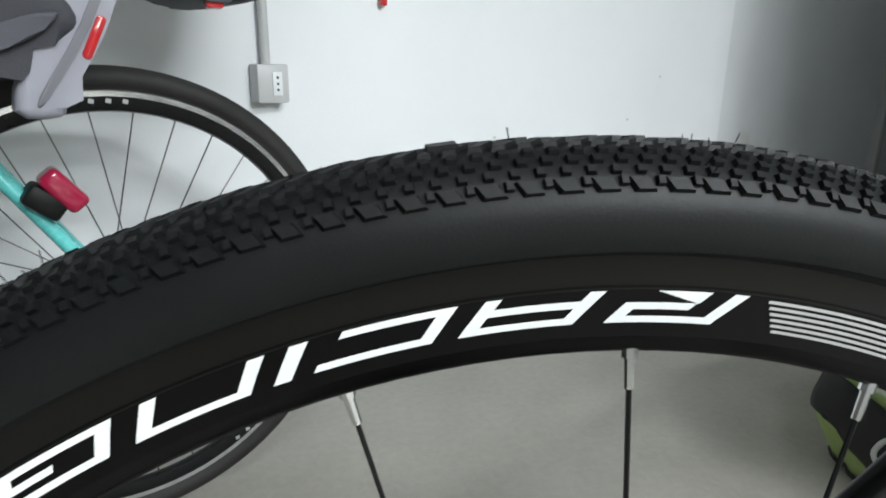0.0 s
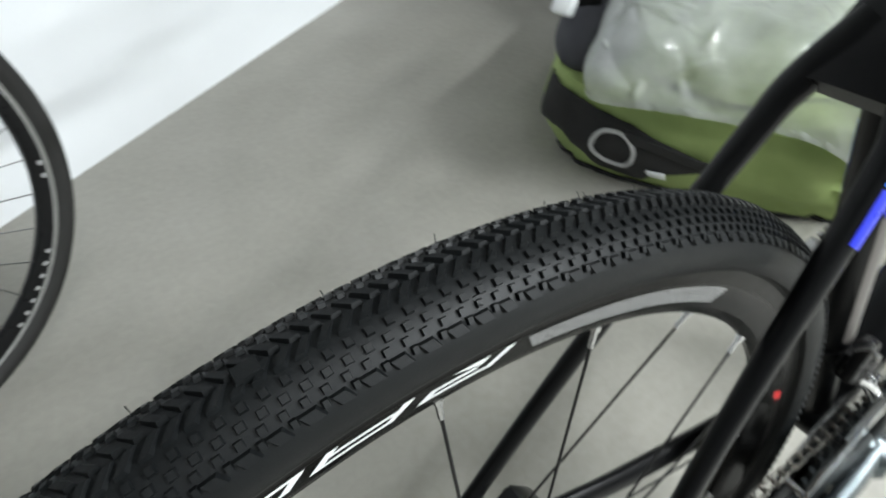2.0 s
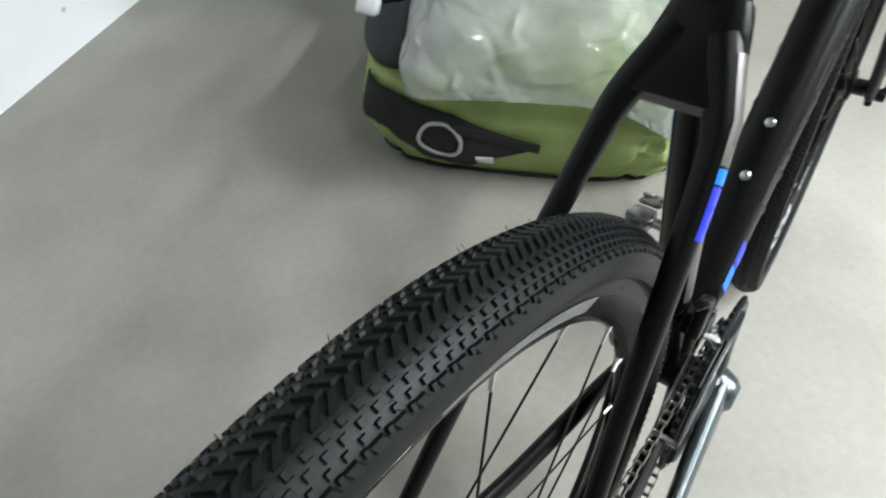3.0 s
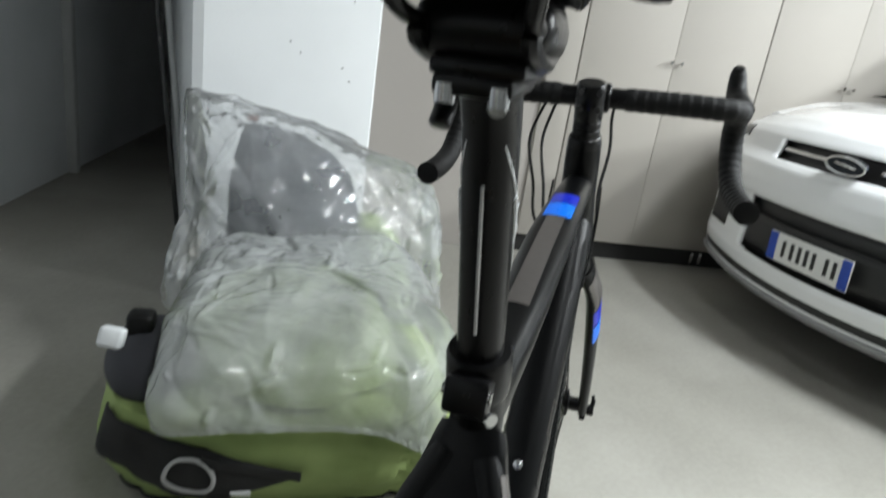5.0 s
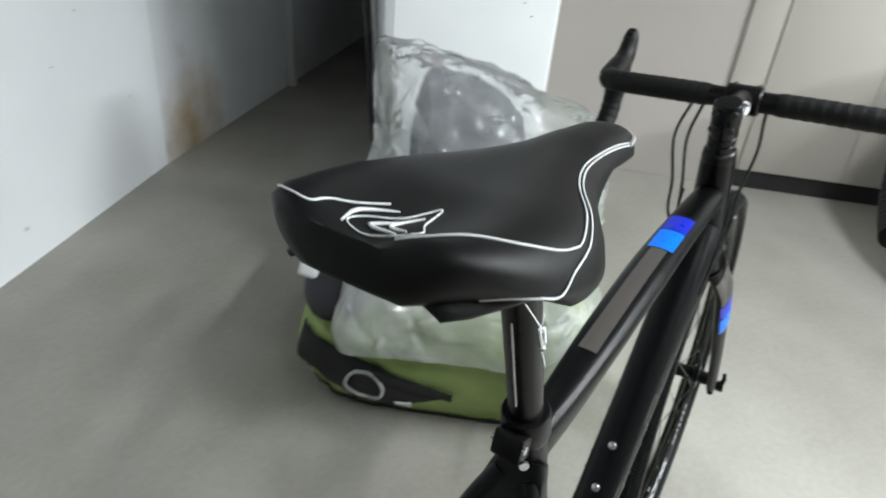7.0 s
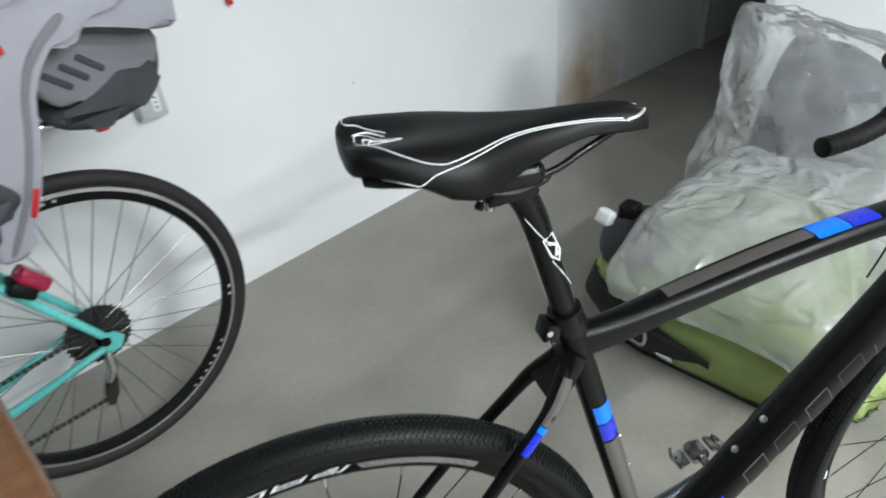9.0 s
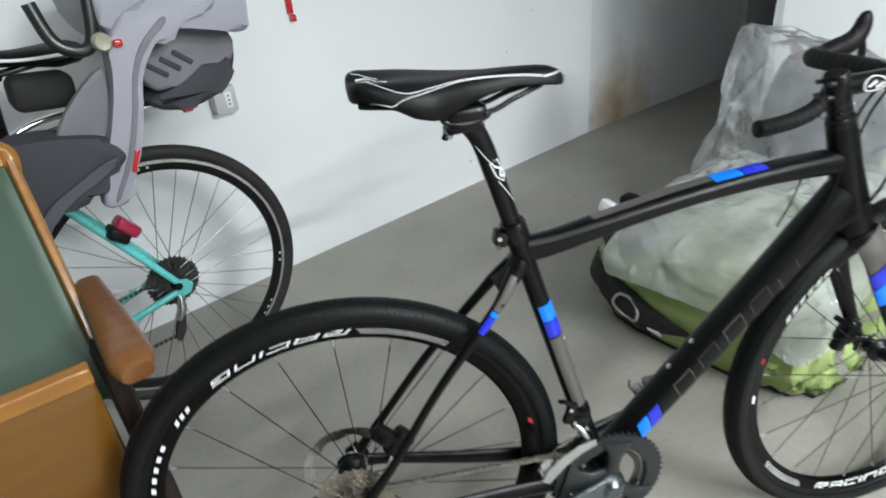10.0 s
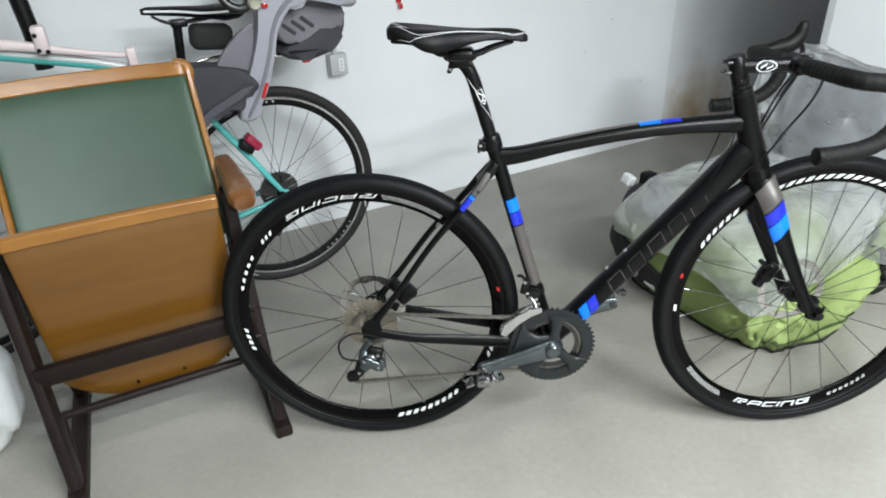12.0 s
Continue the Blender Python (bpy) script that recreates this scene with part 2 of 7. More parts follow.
    m2 = nt.nodes.new("ShaderNodeMixShader")
    nt.links.new(fr.outputs[0], m2.inputs[0])
    nt.links.new(m1.outputs[0], m2.inputs[1])
    nt.links.new(gloss.outputs[0], m2.inputs[2])
    for n in (gloss, fr):
        nt.links.new(last.outputs["Normal"], n.inputs["Normal"])
    nt.links.new(m2.outputs[0], outn.inputs["Surface"])
    return m


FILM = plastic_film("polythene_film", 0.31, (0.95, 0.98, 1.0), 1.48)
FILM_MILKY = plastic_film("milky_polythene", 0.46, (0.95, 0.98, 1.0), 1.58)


def glow(name, color, strength):
    m = bpy.data.materials.new(name)
    m.use_nodes = True
    b = m.node_tree.nodes["Principled BSDF"]
    b.inputs["Base Color"].default_value = (*color, 1)
    b.inputs["Emission Color"].default_value = (*color, 1)
    b.inputs["Emission Strength"].default_value = strength
    return m


# ---- mesh tools ----
def part(name, bm, mat, parent=None, label="", smooth=True):
    """Links a bmesh as one mesh object under a thing or a part."""
    me = bpy.data.meshes.new(name)
    bmesh.ops.recalc_face_normals(bm, faces=bm.faces)
    bm.to_mesh(me)
    bm.free()
    for m in mat if isinstance(mat, (list, tuple)) else (mat,):
        me.materials.append(m)
    if smooth:
        me.shade_smooth()
        me.set_sharp_from_angle(angle=radians(38))
    ob = new(name, me)
    if parent is not None:
        ob.parent = parent
    if label:
        tagged(ob, label)
    return ob


def empty(name, m=None):
    ob = new(name)
    if m is not None:
        ob.matrix_basis = m
    return ob


def bend(points, closed=False, steps=5):
    """A smooth run of points through the given ones (Catmull-Rom)."""
    p = [Vector(q) for q in points]
    n = len(p)
    out = []
    for i in range(n if closed else n - 1):
        a, b, c, d = (p[j % n] if closed else p[min(max(j, 0), n - 1)] for j in (i - 1, i, i + 1, i + 2))
        for k in range(steps):
            t = k / steps
            out.append(0.5 * (2 * b + (c - a) * t + (2 * a - 5 * b + 4 * c - d) * t * t + (3 * b - a - 3 * c + d) * t ** 3))
    if not closed:
        out.append(p[-1])
    return out


def spread(values, steps=5):
    """Radii to go with bend()."""
    out = []
    for a, b in zip(values, values[1:]):
        for k in range(steps):
            t = k / steps
            out.append(tuple(x + (y - x) * t for x, y in zip(a, b)) if isinstance(a, tuple) else a + (b - a) * t)
    return out + [values[-1]]


def sweep(bm, points, radius, seg=12, side=(0, 1, 0), closed=False, caps=True, power=1.0):
    """A tube along points. radius: one number, or for each point a number or (across side, the other way)."""
    pts = [Vector(p) for p in points]
    n = len(pts)
    rad = radius if isinstance(radius, (list, tuple)) and len(radius) == n else [radius] * n
    rings = []
    axis = Vector(side)
    for i, p in enumerate(pts):
        a = pts[(i - 1) % n] if closed or i else pts[0]
        b = pts[(i + 1) % n] if closed or i < n - 1 else pts[-1]
        d = (b - a).normalized()
        s = axis - d * axis.dot(d)
        if s.length < 1e-4:
            s = d.orthogonal()
        s.normalize()
        axis = s.copy()
        u = d.cross(s)
        r = rad[i]
        r1, r2 = r if isinstance(r, tuple) else (r, r)
        ring = []
        for k in range(seg):
            w = 2 * math.pi * k / seg
            c, q = math.cos(w), math.sin(w)
            if power != 1.0:
                c, q = math.copysign(abs(c) ** power, c), math.copysign(abs(q) ** power, q)
            ring.append(bm.verts.new(p + s * (r1 * c) + u * (r2 * q)))
        rings.append(ring)
    for i in range(n if closed else n - 1):
        a, b = rings[i], rings[(i + 1) % n]
        for k in range(seg):
            bm.faces.new((a[k], a[(k + 1) % seg], b[(k + 1) % seg], b[k]))
    if caps and not closed:
        bm.faces.new(rings[0][::-1])
        bm.faces.new(rings[-1])
    return bm


def lathe(bm, profile, centre=(0, 0, 0), seg=96, closed=True, index=None):
    """Turns a profile of (radius, y) round the y axis through centre."""
    cx, cy, cz = centre
    rings = []
    for k in range(seg):
        w = 2 * math.pi * k / seg
        rings.append([bm.verts.new((cx + r * math.cos(w), cy + y, cz + r * math.sin(w))) for r, y in profile])
    m = len(profile)
    for k in range(seg):
        a, b = rings[k], rings[(k + 1) % seg]
        for i in range(m if closed else m - 1):
            f = bm.faces.new((a[i], a[(i + 1) % m], b[(i + 1) % m], b[i]))
            if index:
                f.material_index = index[i]
    return bm


def box(bm, size, m=None, bevel=0.0, seg=2):
    """A box of that size round the origin of the pose m, with rounded edges."""
    made = bmesh.ops.create_cube(bm, size=1.0, matrix=(m or Matrix()) @ Matrix.Diagonal((*size, 1)))
    if bevel:
        edges = {e for v in made["verts"] for e in v.link_edges}
        bmesh.ops.bevel(bm, geom=list(edges), offset=bevel, segments=seg, affect="EDGES", profile=0.5)
    return bm


def disc(bm, outline, thickness, m=None):
    """A plate: an outline of (x, z), thick along y, placed by the pose m."""
    m = m or Matrix()
    a = [bm.verts.new(m @ Vector((x, -thickness / 2, z))) for x, z in outline]
    b = [bm.verts.new(m @ Vector((x, thickness / 2, z))) for x, z in outline]
    bm.faces.new(a)
    bm.faces.new(b[::-1])
    n = len(a)
    for i in range(n):
        bm.faces.new((a[i], b[i], b[(i + 1) % n], a[(i + 1) % n]))
    return bm


def loft(bm, rings, closed_ring=True, cap=True):
    """A skin over rings of points, each with as many points."""
    vs = [[bm.verts.new(p) for p in r] for r in rings]
    n = len(vs[0])
    for a, b in zip(vs, vs[1:]):
        for k in range(n if closed_ring else n - 1):
            bm.faces.new((a[k], a[(k + 1) % n], b[(k + 1) % n], b[k]))
    if cap and closed_ring:
        bm.faces.new(vs[0][::-1])
        bm.faces.new(vs[-1])
    return bm


def circle2(r, n, cx=0.0, cz=0.0, a0=0.0):
    return [(cx + r * math.cos(a0 + 2 * math.pi * k / n), cz + r * math.sin(a0 + 2 * math.pi * k / n)) for k in range(n)]


def gear(teeth, r, depth):
    out = []
    for k in range(teeth):
        for da, rr in ((0.0, r - depth), (0.3, r - depth), (0.45, r), (0.65, r), (0.8, r - depth)):
            w = 2 * math.pi * (k + da) / teeth
            out.append((rr * math.cos(w), rr * math.sin(w)))
    return out


def ring_plate(bm, outer, inner, thickness, y=0.0, cx=0.0, cz=0.0):
    """A flat ring between two outlines with as many points each, thick along y."""
    n = len(outer)
    loops = []
    for line, s in ((outer, -0.5), (outer, 0.5), (inner, 0.5), (inner, -0.5)):
        loops.append([bm.verts.new((cx + x, y + s * thickness, cz + z)) for x, z in line])
    for i in range(4):
        a, b = loops[i], loops[(i + 1) % 4]
        for k in range(n):
            bm.faces.new((a[k], a[(k + 1) % n], b[(k + 1) % n], b[k]))
    return bm


# ---- the garage ----
UW = Vector((math.cos(radians(28.5)), math.sin(radians(28.5)), 0))
NW = Vector((-UW.y, UW.x, 0))
CORNER = Vector((1.403, 2.262, 0))
HEIGHT = 2.55


def wall_between(name, a, b, mat, thick=0.2, z0=0.0, z1=HEIGHT, label=""):
    """A wall whose inner face runs from a to b; its thickness lies to the left of that way."""
    a, b = Vector((*a, 0)), Vector((*b, 0))
    d = (b - a).normalized()
    n = Vector((-d.y, d.x, 0)) * thick
    bm = bmesh.new()
    for p in (a, b, b + n, a + n):
        bm.verts.new((p.x, p.y, z0)), bm.verts.new((p.x, p.y, z1))
    bm.verts.ensure_lookup_table()
    v = bm.verts
    for i in range(4):
        j = (i + 1) % 4
        bm.faces.new((v[2 * i], v[2 * j], v[2 * j + 1], v[2 * i + 1]))
    bm.faces.new([v[i] for i in (0, 2, 4, 6)])
    bm.faces.new([v[i] for i in (1, 3, 5, 7)])
    return tagged(part(name, bm, mat, smooth=False), label, "wall", kind="structure")


bm = bmesh.new()
box(bm, (14, 14, 0.2), pose(1.0, -0.5, -0.1))
tagged(part("floor", bm, CONCRETE, smooth=False), "stained smooth grey concrete garage floor", "floor", kind="structure")
# Never in view; its grey is lowered to reduce bounce.
bm = bmesh.new()
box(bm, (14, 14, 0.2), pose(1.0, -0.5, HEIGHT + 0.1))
tagged(part("ceiling", bm, CEILING, smooth=False), "unseen plastered garage ceiling, darkened to cut bounced light", "ceiling", kind="structure")
W0 = CORNER - UW * 4.6
wall_between("wall_north", W0.xy, CORNER.xy, WALL_WHITE, label="white painted plaster wall with small marks")
UG = Vector((math.cos(radians(25.3)), math.sin(radians(25.3)), 0))
JAMB = CORNER + UG * 1.36


def stained(name, base, at):
    """Wall paint of the given base with a rusty damp stain round one place at the foot of the wall."""
    m = material(name, base, 0.75, var=0.1, scale=2.2, bump=0.25, bump_scale=160)
    nt = m.node_tree
    b = nt.nodes["Principled BSDF"]
    old = b.inputs["Base Color"].links[0].from_socket
    tc = nt.nodes.new("ShaderNodeTexCoord")
    nz = nt.nodes.new("ShaderNodeTexNoise")
    nz.inputs["Scale"].default_value, nz.inputs["Detail"].default_value = 7.0, 6.0
    sub = nt.nodes.new("ShaderNodeVectorMath")
    sub.operation = "SUBTRACT"
    sub.inputs[1].default_value = at
    mul = nt.nodes.new("ShaderNodeVectorMath")
    mul.operation = "MULTIPLY"
    mul.inputs[1].default_value = (2.5, 2.5, 1.9)
    ln = nt.nodes.new("ShaderNodeVectorMath")
    ln.operation = "LENGTH"
    nt.links.new(tc.outputs["Object"], sub.inputs[0])
    nt.links.new(sub.outputs[0], mul.inputs[0])
    nt.links.new(mul.outputs[0], ln.inputs[0])
    nt.links.new(tc.outputs["Object"], nz.inputs["Vector"])
    ad = nt.nodes.new("ShaderNodeMath")
    ad.operation = "MULTIPLY_ADD"
    ad.inputs[1].default_value = 0.9
    nt.links.new(nz.outputs["Fac"], ad.inputs[0])
    nt.links.new(ln.outputs["Value"], ad.inputs[2])
    mr = nt.nodes.new("ShaderNodeMapRange")
    mr.inputs["From Min"].default_value, mr.inputs["From Max"].default_value = 0.5, 1.25
    mr.inputs["To Min"].default_value, mr.inputs["To Max"].default_value = 0.85, 0.0
    nt.links.new(ad.outputs[0], mr.inputs["Value"])
    mix = nt.nodes.new("ShaderNodeMix")
    mix.data_type = "RGBA"
    mix.inputs["B"].default_value = (0.3, 0.19, 0.07, 1)
    nt.links.new(mr.outputs["Result"], mix.inputs["Factor"])
    nt.links.new(old, mix.inputs["A"])
    nt.links.new(mix.outputs["Result"], b.inputs["Base Color"])
    return m


# Base greyed below wall_north's white to hold part of the column's shadow.
WALL_STAINED = stained("stained_wall_paint", (0.69, 0.71, 0.72), (1.62, 2.37, 0.05))
FAR = JAMB + UG * 5.5
wall_between("wall_north_far", CORNER.xy, FAR.xy, WALL_STAINED, label="wall greyed for the column's shadow, with a rusty damp stain at its foot")
# Slim door jamb on the far stretch of the wall
bm = bmesh.new()
box(bm, (0.05, 0.05, 2.1), Matrix.Translation(JAMB + Vector((0, 0, 1.05)) - Vector((-UG.y, UG.x, 0)) * 0.022) @ pose(0, 0, 0, 0, 0, 25.3), 0.004)
tagged(part("trim", bm, WALL_GREY), "narrow painted upright trim on the wall", "trim", kind="structure")

LD = Vector((math.cos(radians(-64.5)), math.sin(radians(-64.5)), 0))   # along the lockers
LN = Vector((-math.sin(radians(-64.5)), math.cos(radians(-64.5)), 0))  # into the lockers
LP = Vector((3.21, 0.07, 0))
east1 = LP + LD * 6.2 + LN * 0.62
wall_between("wall_east", FAR.xy, (LP + LD * -3.6 + LN * 3.6).xy, WALL_GREY, label="plain wall at the end of the dark passage")
wall_between("wall_east_rear", (LP + LD * -3.6 + LN * 3.6).xy, east1.xy, WALL_GREY, label="plain wall behind the lockers")
# Unseen rear walls, coloured dark so they bounce less fill light.
wall_between("wall_south", east1.xy, (-2.6, -5.4), WALL_REAR, label="unseen wall behind the car, darkened to cut fill light")
wall_between("wall_west", (-2.6, -5.4), W0.xy, WALL_REAR, label="unseen garage wall, darkened to cut fill light")

# Column with a chamfered corner; unseen 2.2 m depth added to shade the passage
CA, CB = Vector((1.651, 1.299, 0)), Vector((2.037, 0.859, 0))
cd = (CB - CA).normalized()
cn = Vector((-cd.y, cd.x, 0))
bm = bmesh.new()
outline = [CA + cd * 0.03, CB - cd * 0.008, CB + cn * 0.008, CB + cn * 2.2, CA + cn * 2.2, CA + cn * 0.012]
low = [bm.verts.new((p.x, p.y, 0)) for p in outline]
top = [bm.verts.new((p.x, p.y, HEIGHT)) for p in outline]
bm.faces.new(low), bm.faces.new(top)
for i in range(6):
    bm.faces.new((low[i], low[(i + 1) % 6], top[(i + 1) % 6], top[i]))
tagged(part("column", bm, COLUMN_WHITE, smooth=False), "white painted column with small chips and pinholes, run back unseen to shade the passage", "column", kind="structure")


# ---- ceiling lamps ----
def tube_lamp(name, at, yaw, watts):
    """A batten with one fluorescent tube."""
    base = empty(name, pose(*at, 0, 0, yaw))
    bm = bmesh.new()
    box(bm, (1.25, 0.07, 0.05), pose(0, 0, 0.035), 0.006)
    part("housing", bm, TEAL_WHITE, base)
    bm = bmesh.new()
    sweep(bm, [(-0.6, 0, -0.012), (0.6, 0, -0.012)], 0.013, 12, side=(0, 1, 0))
    part("tube", bm, glow("tube_glow", (1.0, 0.98, 0.94), 12.0), base, "glowing white tube")
    lamp = bpy.data.lights.new(name + "_light", "AREA")
    lamp.shape, lamp.size, lamp.size_y, lamp.energy, lamp.color = "RECTANGLE", 1.2, 0.12, watts, (0.91, 0.97, 0.995)
    ob = new(name + "_light", lamp)
    ob.matrix_basis = pose(at[0], at[1], at[2] - 0.03, 0, 0, yaw)
    return tagged(base, "unseen, assumed ceiling batten with one fluorescent tube", "lamp", "garage lamps")


# Unseen battens; 11 W is added fill for the bag, the last softens shadows.
for at, yaw, watts in (((2.8, -3.7), 20, 235), ((1.6, -1.5), 28, 70), ((1.0, -2.6), 28, 46), ((0.25, -0.75), 28, 11), ((2.2, -2.5), 28, 46)):
    tube_lamp("ceiling_lamp", (*at, HEIGHT - 0.065), yaw, watts)


# ---- lockers ----
def at_locker(s, n, z):
    return LP + LD * s + LN * n + Vector((0, 0, z))


LYAW = -64.5


def locker(s0, s1, doors, knobs=True):
    """A tall cupboard unit: carcass, black plinth, doors and their knobs."""
    base = empty("locker", Matrix.Translation(at_locker(s0, 0, 0)) @ pose(0, 0, 0, 0, 0, LYAW))
    w = s1 - s0
    bm = bmesh.new()
    box(bm, (w - 0.002, 0.52, 2.33), pose(w / 2, 0.282, 0.09 + 2.33 / 2))
    part("carcass", bm, LOCKER_SIDE, base, smooth=False)
    bm = bmesh.new()
    box(bm, (w, 0.48, 0.09), pose(w / 2, 0.262, 0.045))
    part("plinth", bm, BAND_BLACK, base, "black plinth", smooth=False)
    dw = w / doors
    for i in range(doors):
        bm = bmesh.new()
        box(bm, (dw - 0.002, 0.018, 2.325), pose(dw * (i + 0.5), 0.011, 0.092 + 2.325 / 2), 0.0015)
        door = part("door", bm, LOCKER, base)
        if knobs:
            bm = bmesh.new()
            x = dw * (i + 1) - 0.025 if i % 2 == 0 else dw * i + 0.025
            lathe(bm, [(0.0, -0.03), (0.008, -0.03), (0.0095, -0.024), (0.008, -0.018), (0.004, -0.014), (0.004, 0.003), (0.0, 0.003)], (x, 0, 1.01), 14, closed=False)
            part("knob", bm, CHROME, door, "chrome knob")
    return tagged(base, "tall beige laminate locker with two doors on a black plinth", "locker", "lockers along the wall")


locker(-0.255, 0.675, 2)
locker(0.68, 1.61, 2)
locker(1.615, 2.545, 2)
filler = locker(-0.405, -0.26, 1, False)
tagged(filler, "narrow beige filler panel beside the lockers", "panel")
bm = bmesh.new()
box(bm, (0.024, 0.03, 2.4), Matrix.Translation(at_locker(-0.415, 0.034, 1.2)) @ pose(0, 0, 0, 0, 0, LYAW))
tagged(part("joint_strip", bm, LOCKER_SIDE, smooth=False), "recessed beige joint strip between partition and lockers", "joint strip")
side = empty("partition", Matrix.Translation(at_locker(-1.9, 0, 0)) @ pose(0, 0, 0, 0, 0, LYAW))
bm = bmesh.new()
box(bm, (1.475, 0.03, 2.4), pose(0.7375, 0.03, 1.2), 0.002)
part("panel", bm, LOCKER_SIDE, side, smooth=False)
tagged(side, "plain beige laminate partition panel beside the lockers", "partition")
for k in range(2):
    bm = bmesh.new()
    box(bm, (0.018, 0.004, 0.06), Matrix.Translation(at_locker(0.58 + 0.05 * k, 0.018, 0.045)) @ pose(0, 0, 0, 0, 0, LYAW), 0.001)
    tagged(part("clip", bm, SILVER), "small silver clip on the black plinth", "clip", "plinth clips")

# ---- the black gravel bicycle: its own frame has x ahead, y to its left, the rear tyre on the origin ----
LEAN = 2.7
bike = empty("gravel_bicycle", pose(0, 0, 0, -LEAN, 0, 0))
tagged(bike, "satin black gravel bicycle with blue bands and knobbly tyres, leaning slightly", "bicycle")
RW = (0.0, 0.0, 0.35)
WHEEL = 1.02
FW = (1.03, 0.0, 0.35)
STEER = Matrix.Translation((0.981, 0, 0.345)) @ Matrix.Rotation(radians(3.0), 4, Vector((-0.3173, 0, 0.9483))) @ Matrix.Translation((-0.981, 0, -0.345))


def rim_half(r):
    """Half the rim's width at a radius."""
    prof = ((0.286, 0.003), (0.2885, 0.0045), (0.306, 0.0105), (0.3085, 0.0112), (0.3205, 0.0114))
    if r <= prof[0][0]:
        return prof[0][1]
    for (a, x), (b, y) in zip(prof, prof[1:]):
        if r <= b:
            return x + (y - x) * (r - a) / (b - a)
    return prof[-1][1]


def tyre_mesh(bm, centre, knobs=True):
    """A casing with rows of tread blocks: chevrons in the middle, small knobs, large and small shoulder blocks."""
    cr, half, rt = 0.3300, 0.0213, 0.0178

    def skin(w, lift=0.0):
        # w: angle over the section, 0 at the top of the tread
        return cr + (rt + lift) * math.cos(w), (half + lift) * math.sin(w)
    prof = [(0.317, -0.0106), (0.3198, -0.0132)]
    prof += [skin(radians(a)) for a in range(-122, 123, 8)]
    prof += [(0.3198, 0.0132), (0.317, 0.0106)]
    lathe(bm, prof, centre, 160)
    if not knobs:
        return bm
    cx, cy, cz = centre

    def block(th, w, lt, lw, high, slant=0.0, taper=0.72):
        # th: angle round the wheel; w: over the section; lt, lw: half sizes in metres along and across
        vs = []
        for lift, k in ((-0.0004, 1.0), (high * 0.75, taper)):
            for a, b in ((-1, -1), (1, -1), (1, 1), (-1, 1)):
                ww = w + b * lw * k / 0.019
                tt = th + (a * lt * k + b * slant) / 0.347
                r, y = skin(ww, lift)
                vs.append(bm.verts.new((cx + r * math.cos(tt), cy + y, cz + r * math.sin(tt))))
        for q in ((4, 5, 6, 7), (0, 1, 5, 4), (1, 2, 6, 5), (2, 3, 7, 6), (3, 0, 4, 7)):
            bm.faces.new([vs[i] for i in q])
    n = 108
    rnd = random.Random(4)
    for i in range(n):
        th = 2 * math.pi * i / n
        p = 2 * math.pi / n
        for s in (-1, 1):
            for k in range(3):
                block(th + p * (k / 3 + (0.16 if s > 0 else 0.0)) + rnd.uniform(-0.0008, 0.0008), s * radians(9), 0.0021, 0.0030, rnd.uniform(0.0018, 0.0024), slant=s * 0.0022)
                block(th + p * (k / 3 + 0.12), s * radians(26), 0.0016, 0.0015, 0.0018)
                block(th + p * (k / 3 + 0.26), s * radians(38), 0.0017, 0.0015, 0.0019)
                block(th + p * (k / 3 + 0.05), s * radians(49), 0.0015, 0.0014, 0.0019)
            for k in range(2):
                block(th + p * (0.5 * k + 0.24) + rnd.uniform(-0.0012, 0.0012), s * radians(62), rnd.uniform(0.0030, 0.0038), 0.0022, 0.0022, slant=-s * 0.0010)
                block(th + p * (0.5 * k + 0.48), s * radians(59), 0.0013, 0.0015, 0.0021)
    block(radians(97.2), radians(-3), 0.0048, 0.003, 0.0034, taper=0.8)
    # a few moulding hairs on the shoulders
    for i in range(150):
        th, w = rnd.uniform(0, 2 * math.pi), rnd.choice((-1, 1)) * radians(rnd.uniform(2, 66))
        r, y = skin(w)
        r2, y2 = skin(w, rnd.uniform(0.003, 0.0055))
        q = rnd.uniform(-0.004, 0.004)
        a = Vector((cx + r * math.cos(th), cy + y, cz + r * math.sin(th)))
        b = Vector((cx + r2 * math.cos(th + q), cy + y2, cz + r2 * math.sin(th + q)))
        sweep(bm, [a, b], 0.00022, 3, caps=False)
    return bm


def on_rim(r, th, centre, side=-1, lift=0.0003):
    y = side * (rim_half(r) + lift)
    return Vector((centre[0] + r * math.cos(th), centre[1] + y, centre[2] + r * math.sin(th)))


def rim_quad(bm, x0, x1, y0, y1, th0, rbase, centre, shear=0.0, side=-1):
    """A block of print on the rim wall between x0 and x1 along the rim and y0 and y1 towards the hub, sheared forwards."""
    nx, ny = max(1, int(abs(x1 - x0) / 0.006)), 5 if y1 - y0 > 0.004 else 2
    rows = []
    for i in range(nx + 1):
        row = []
        for j in range(ny + 1):
            y = y0 + (y1 - y0) * j / ny
            x = x0 + (x1 - x0) * i / nx + shear * y
            row.append(bm.verts.new(on_rim(rbase - y, th0 + x / rbase, centre, side)))
        rows.append(row)
    for p, q in zip(rows, rows[1:]):
        for j in range(ny):
            bm.faces.new((p[j], p[j + 1], q[j + 1], q[j]))


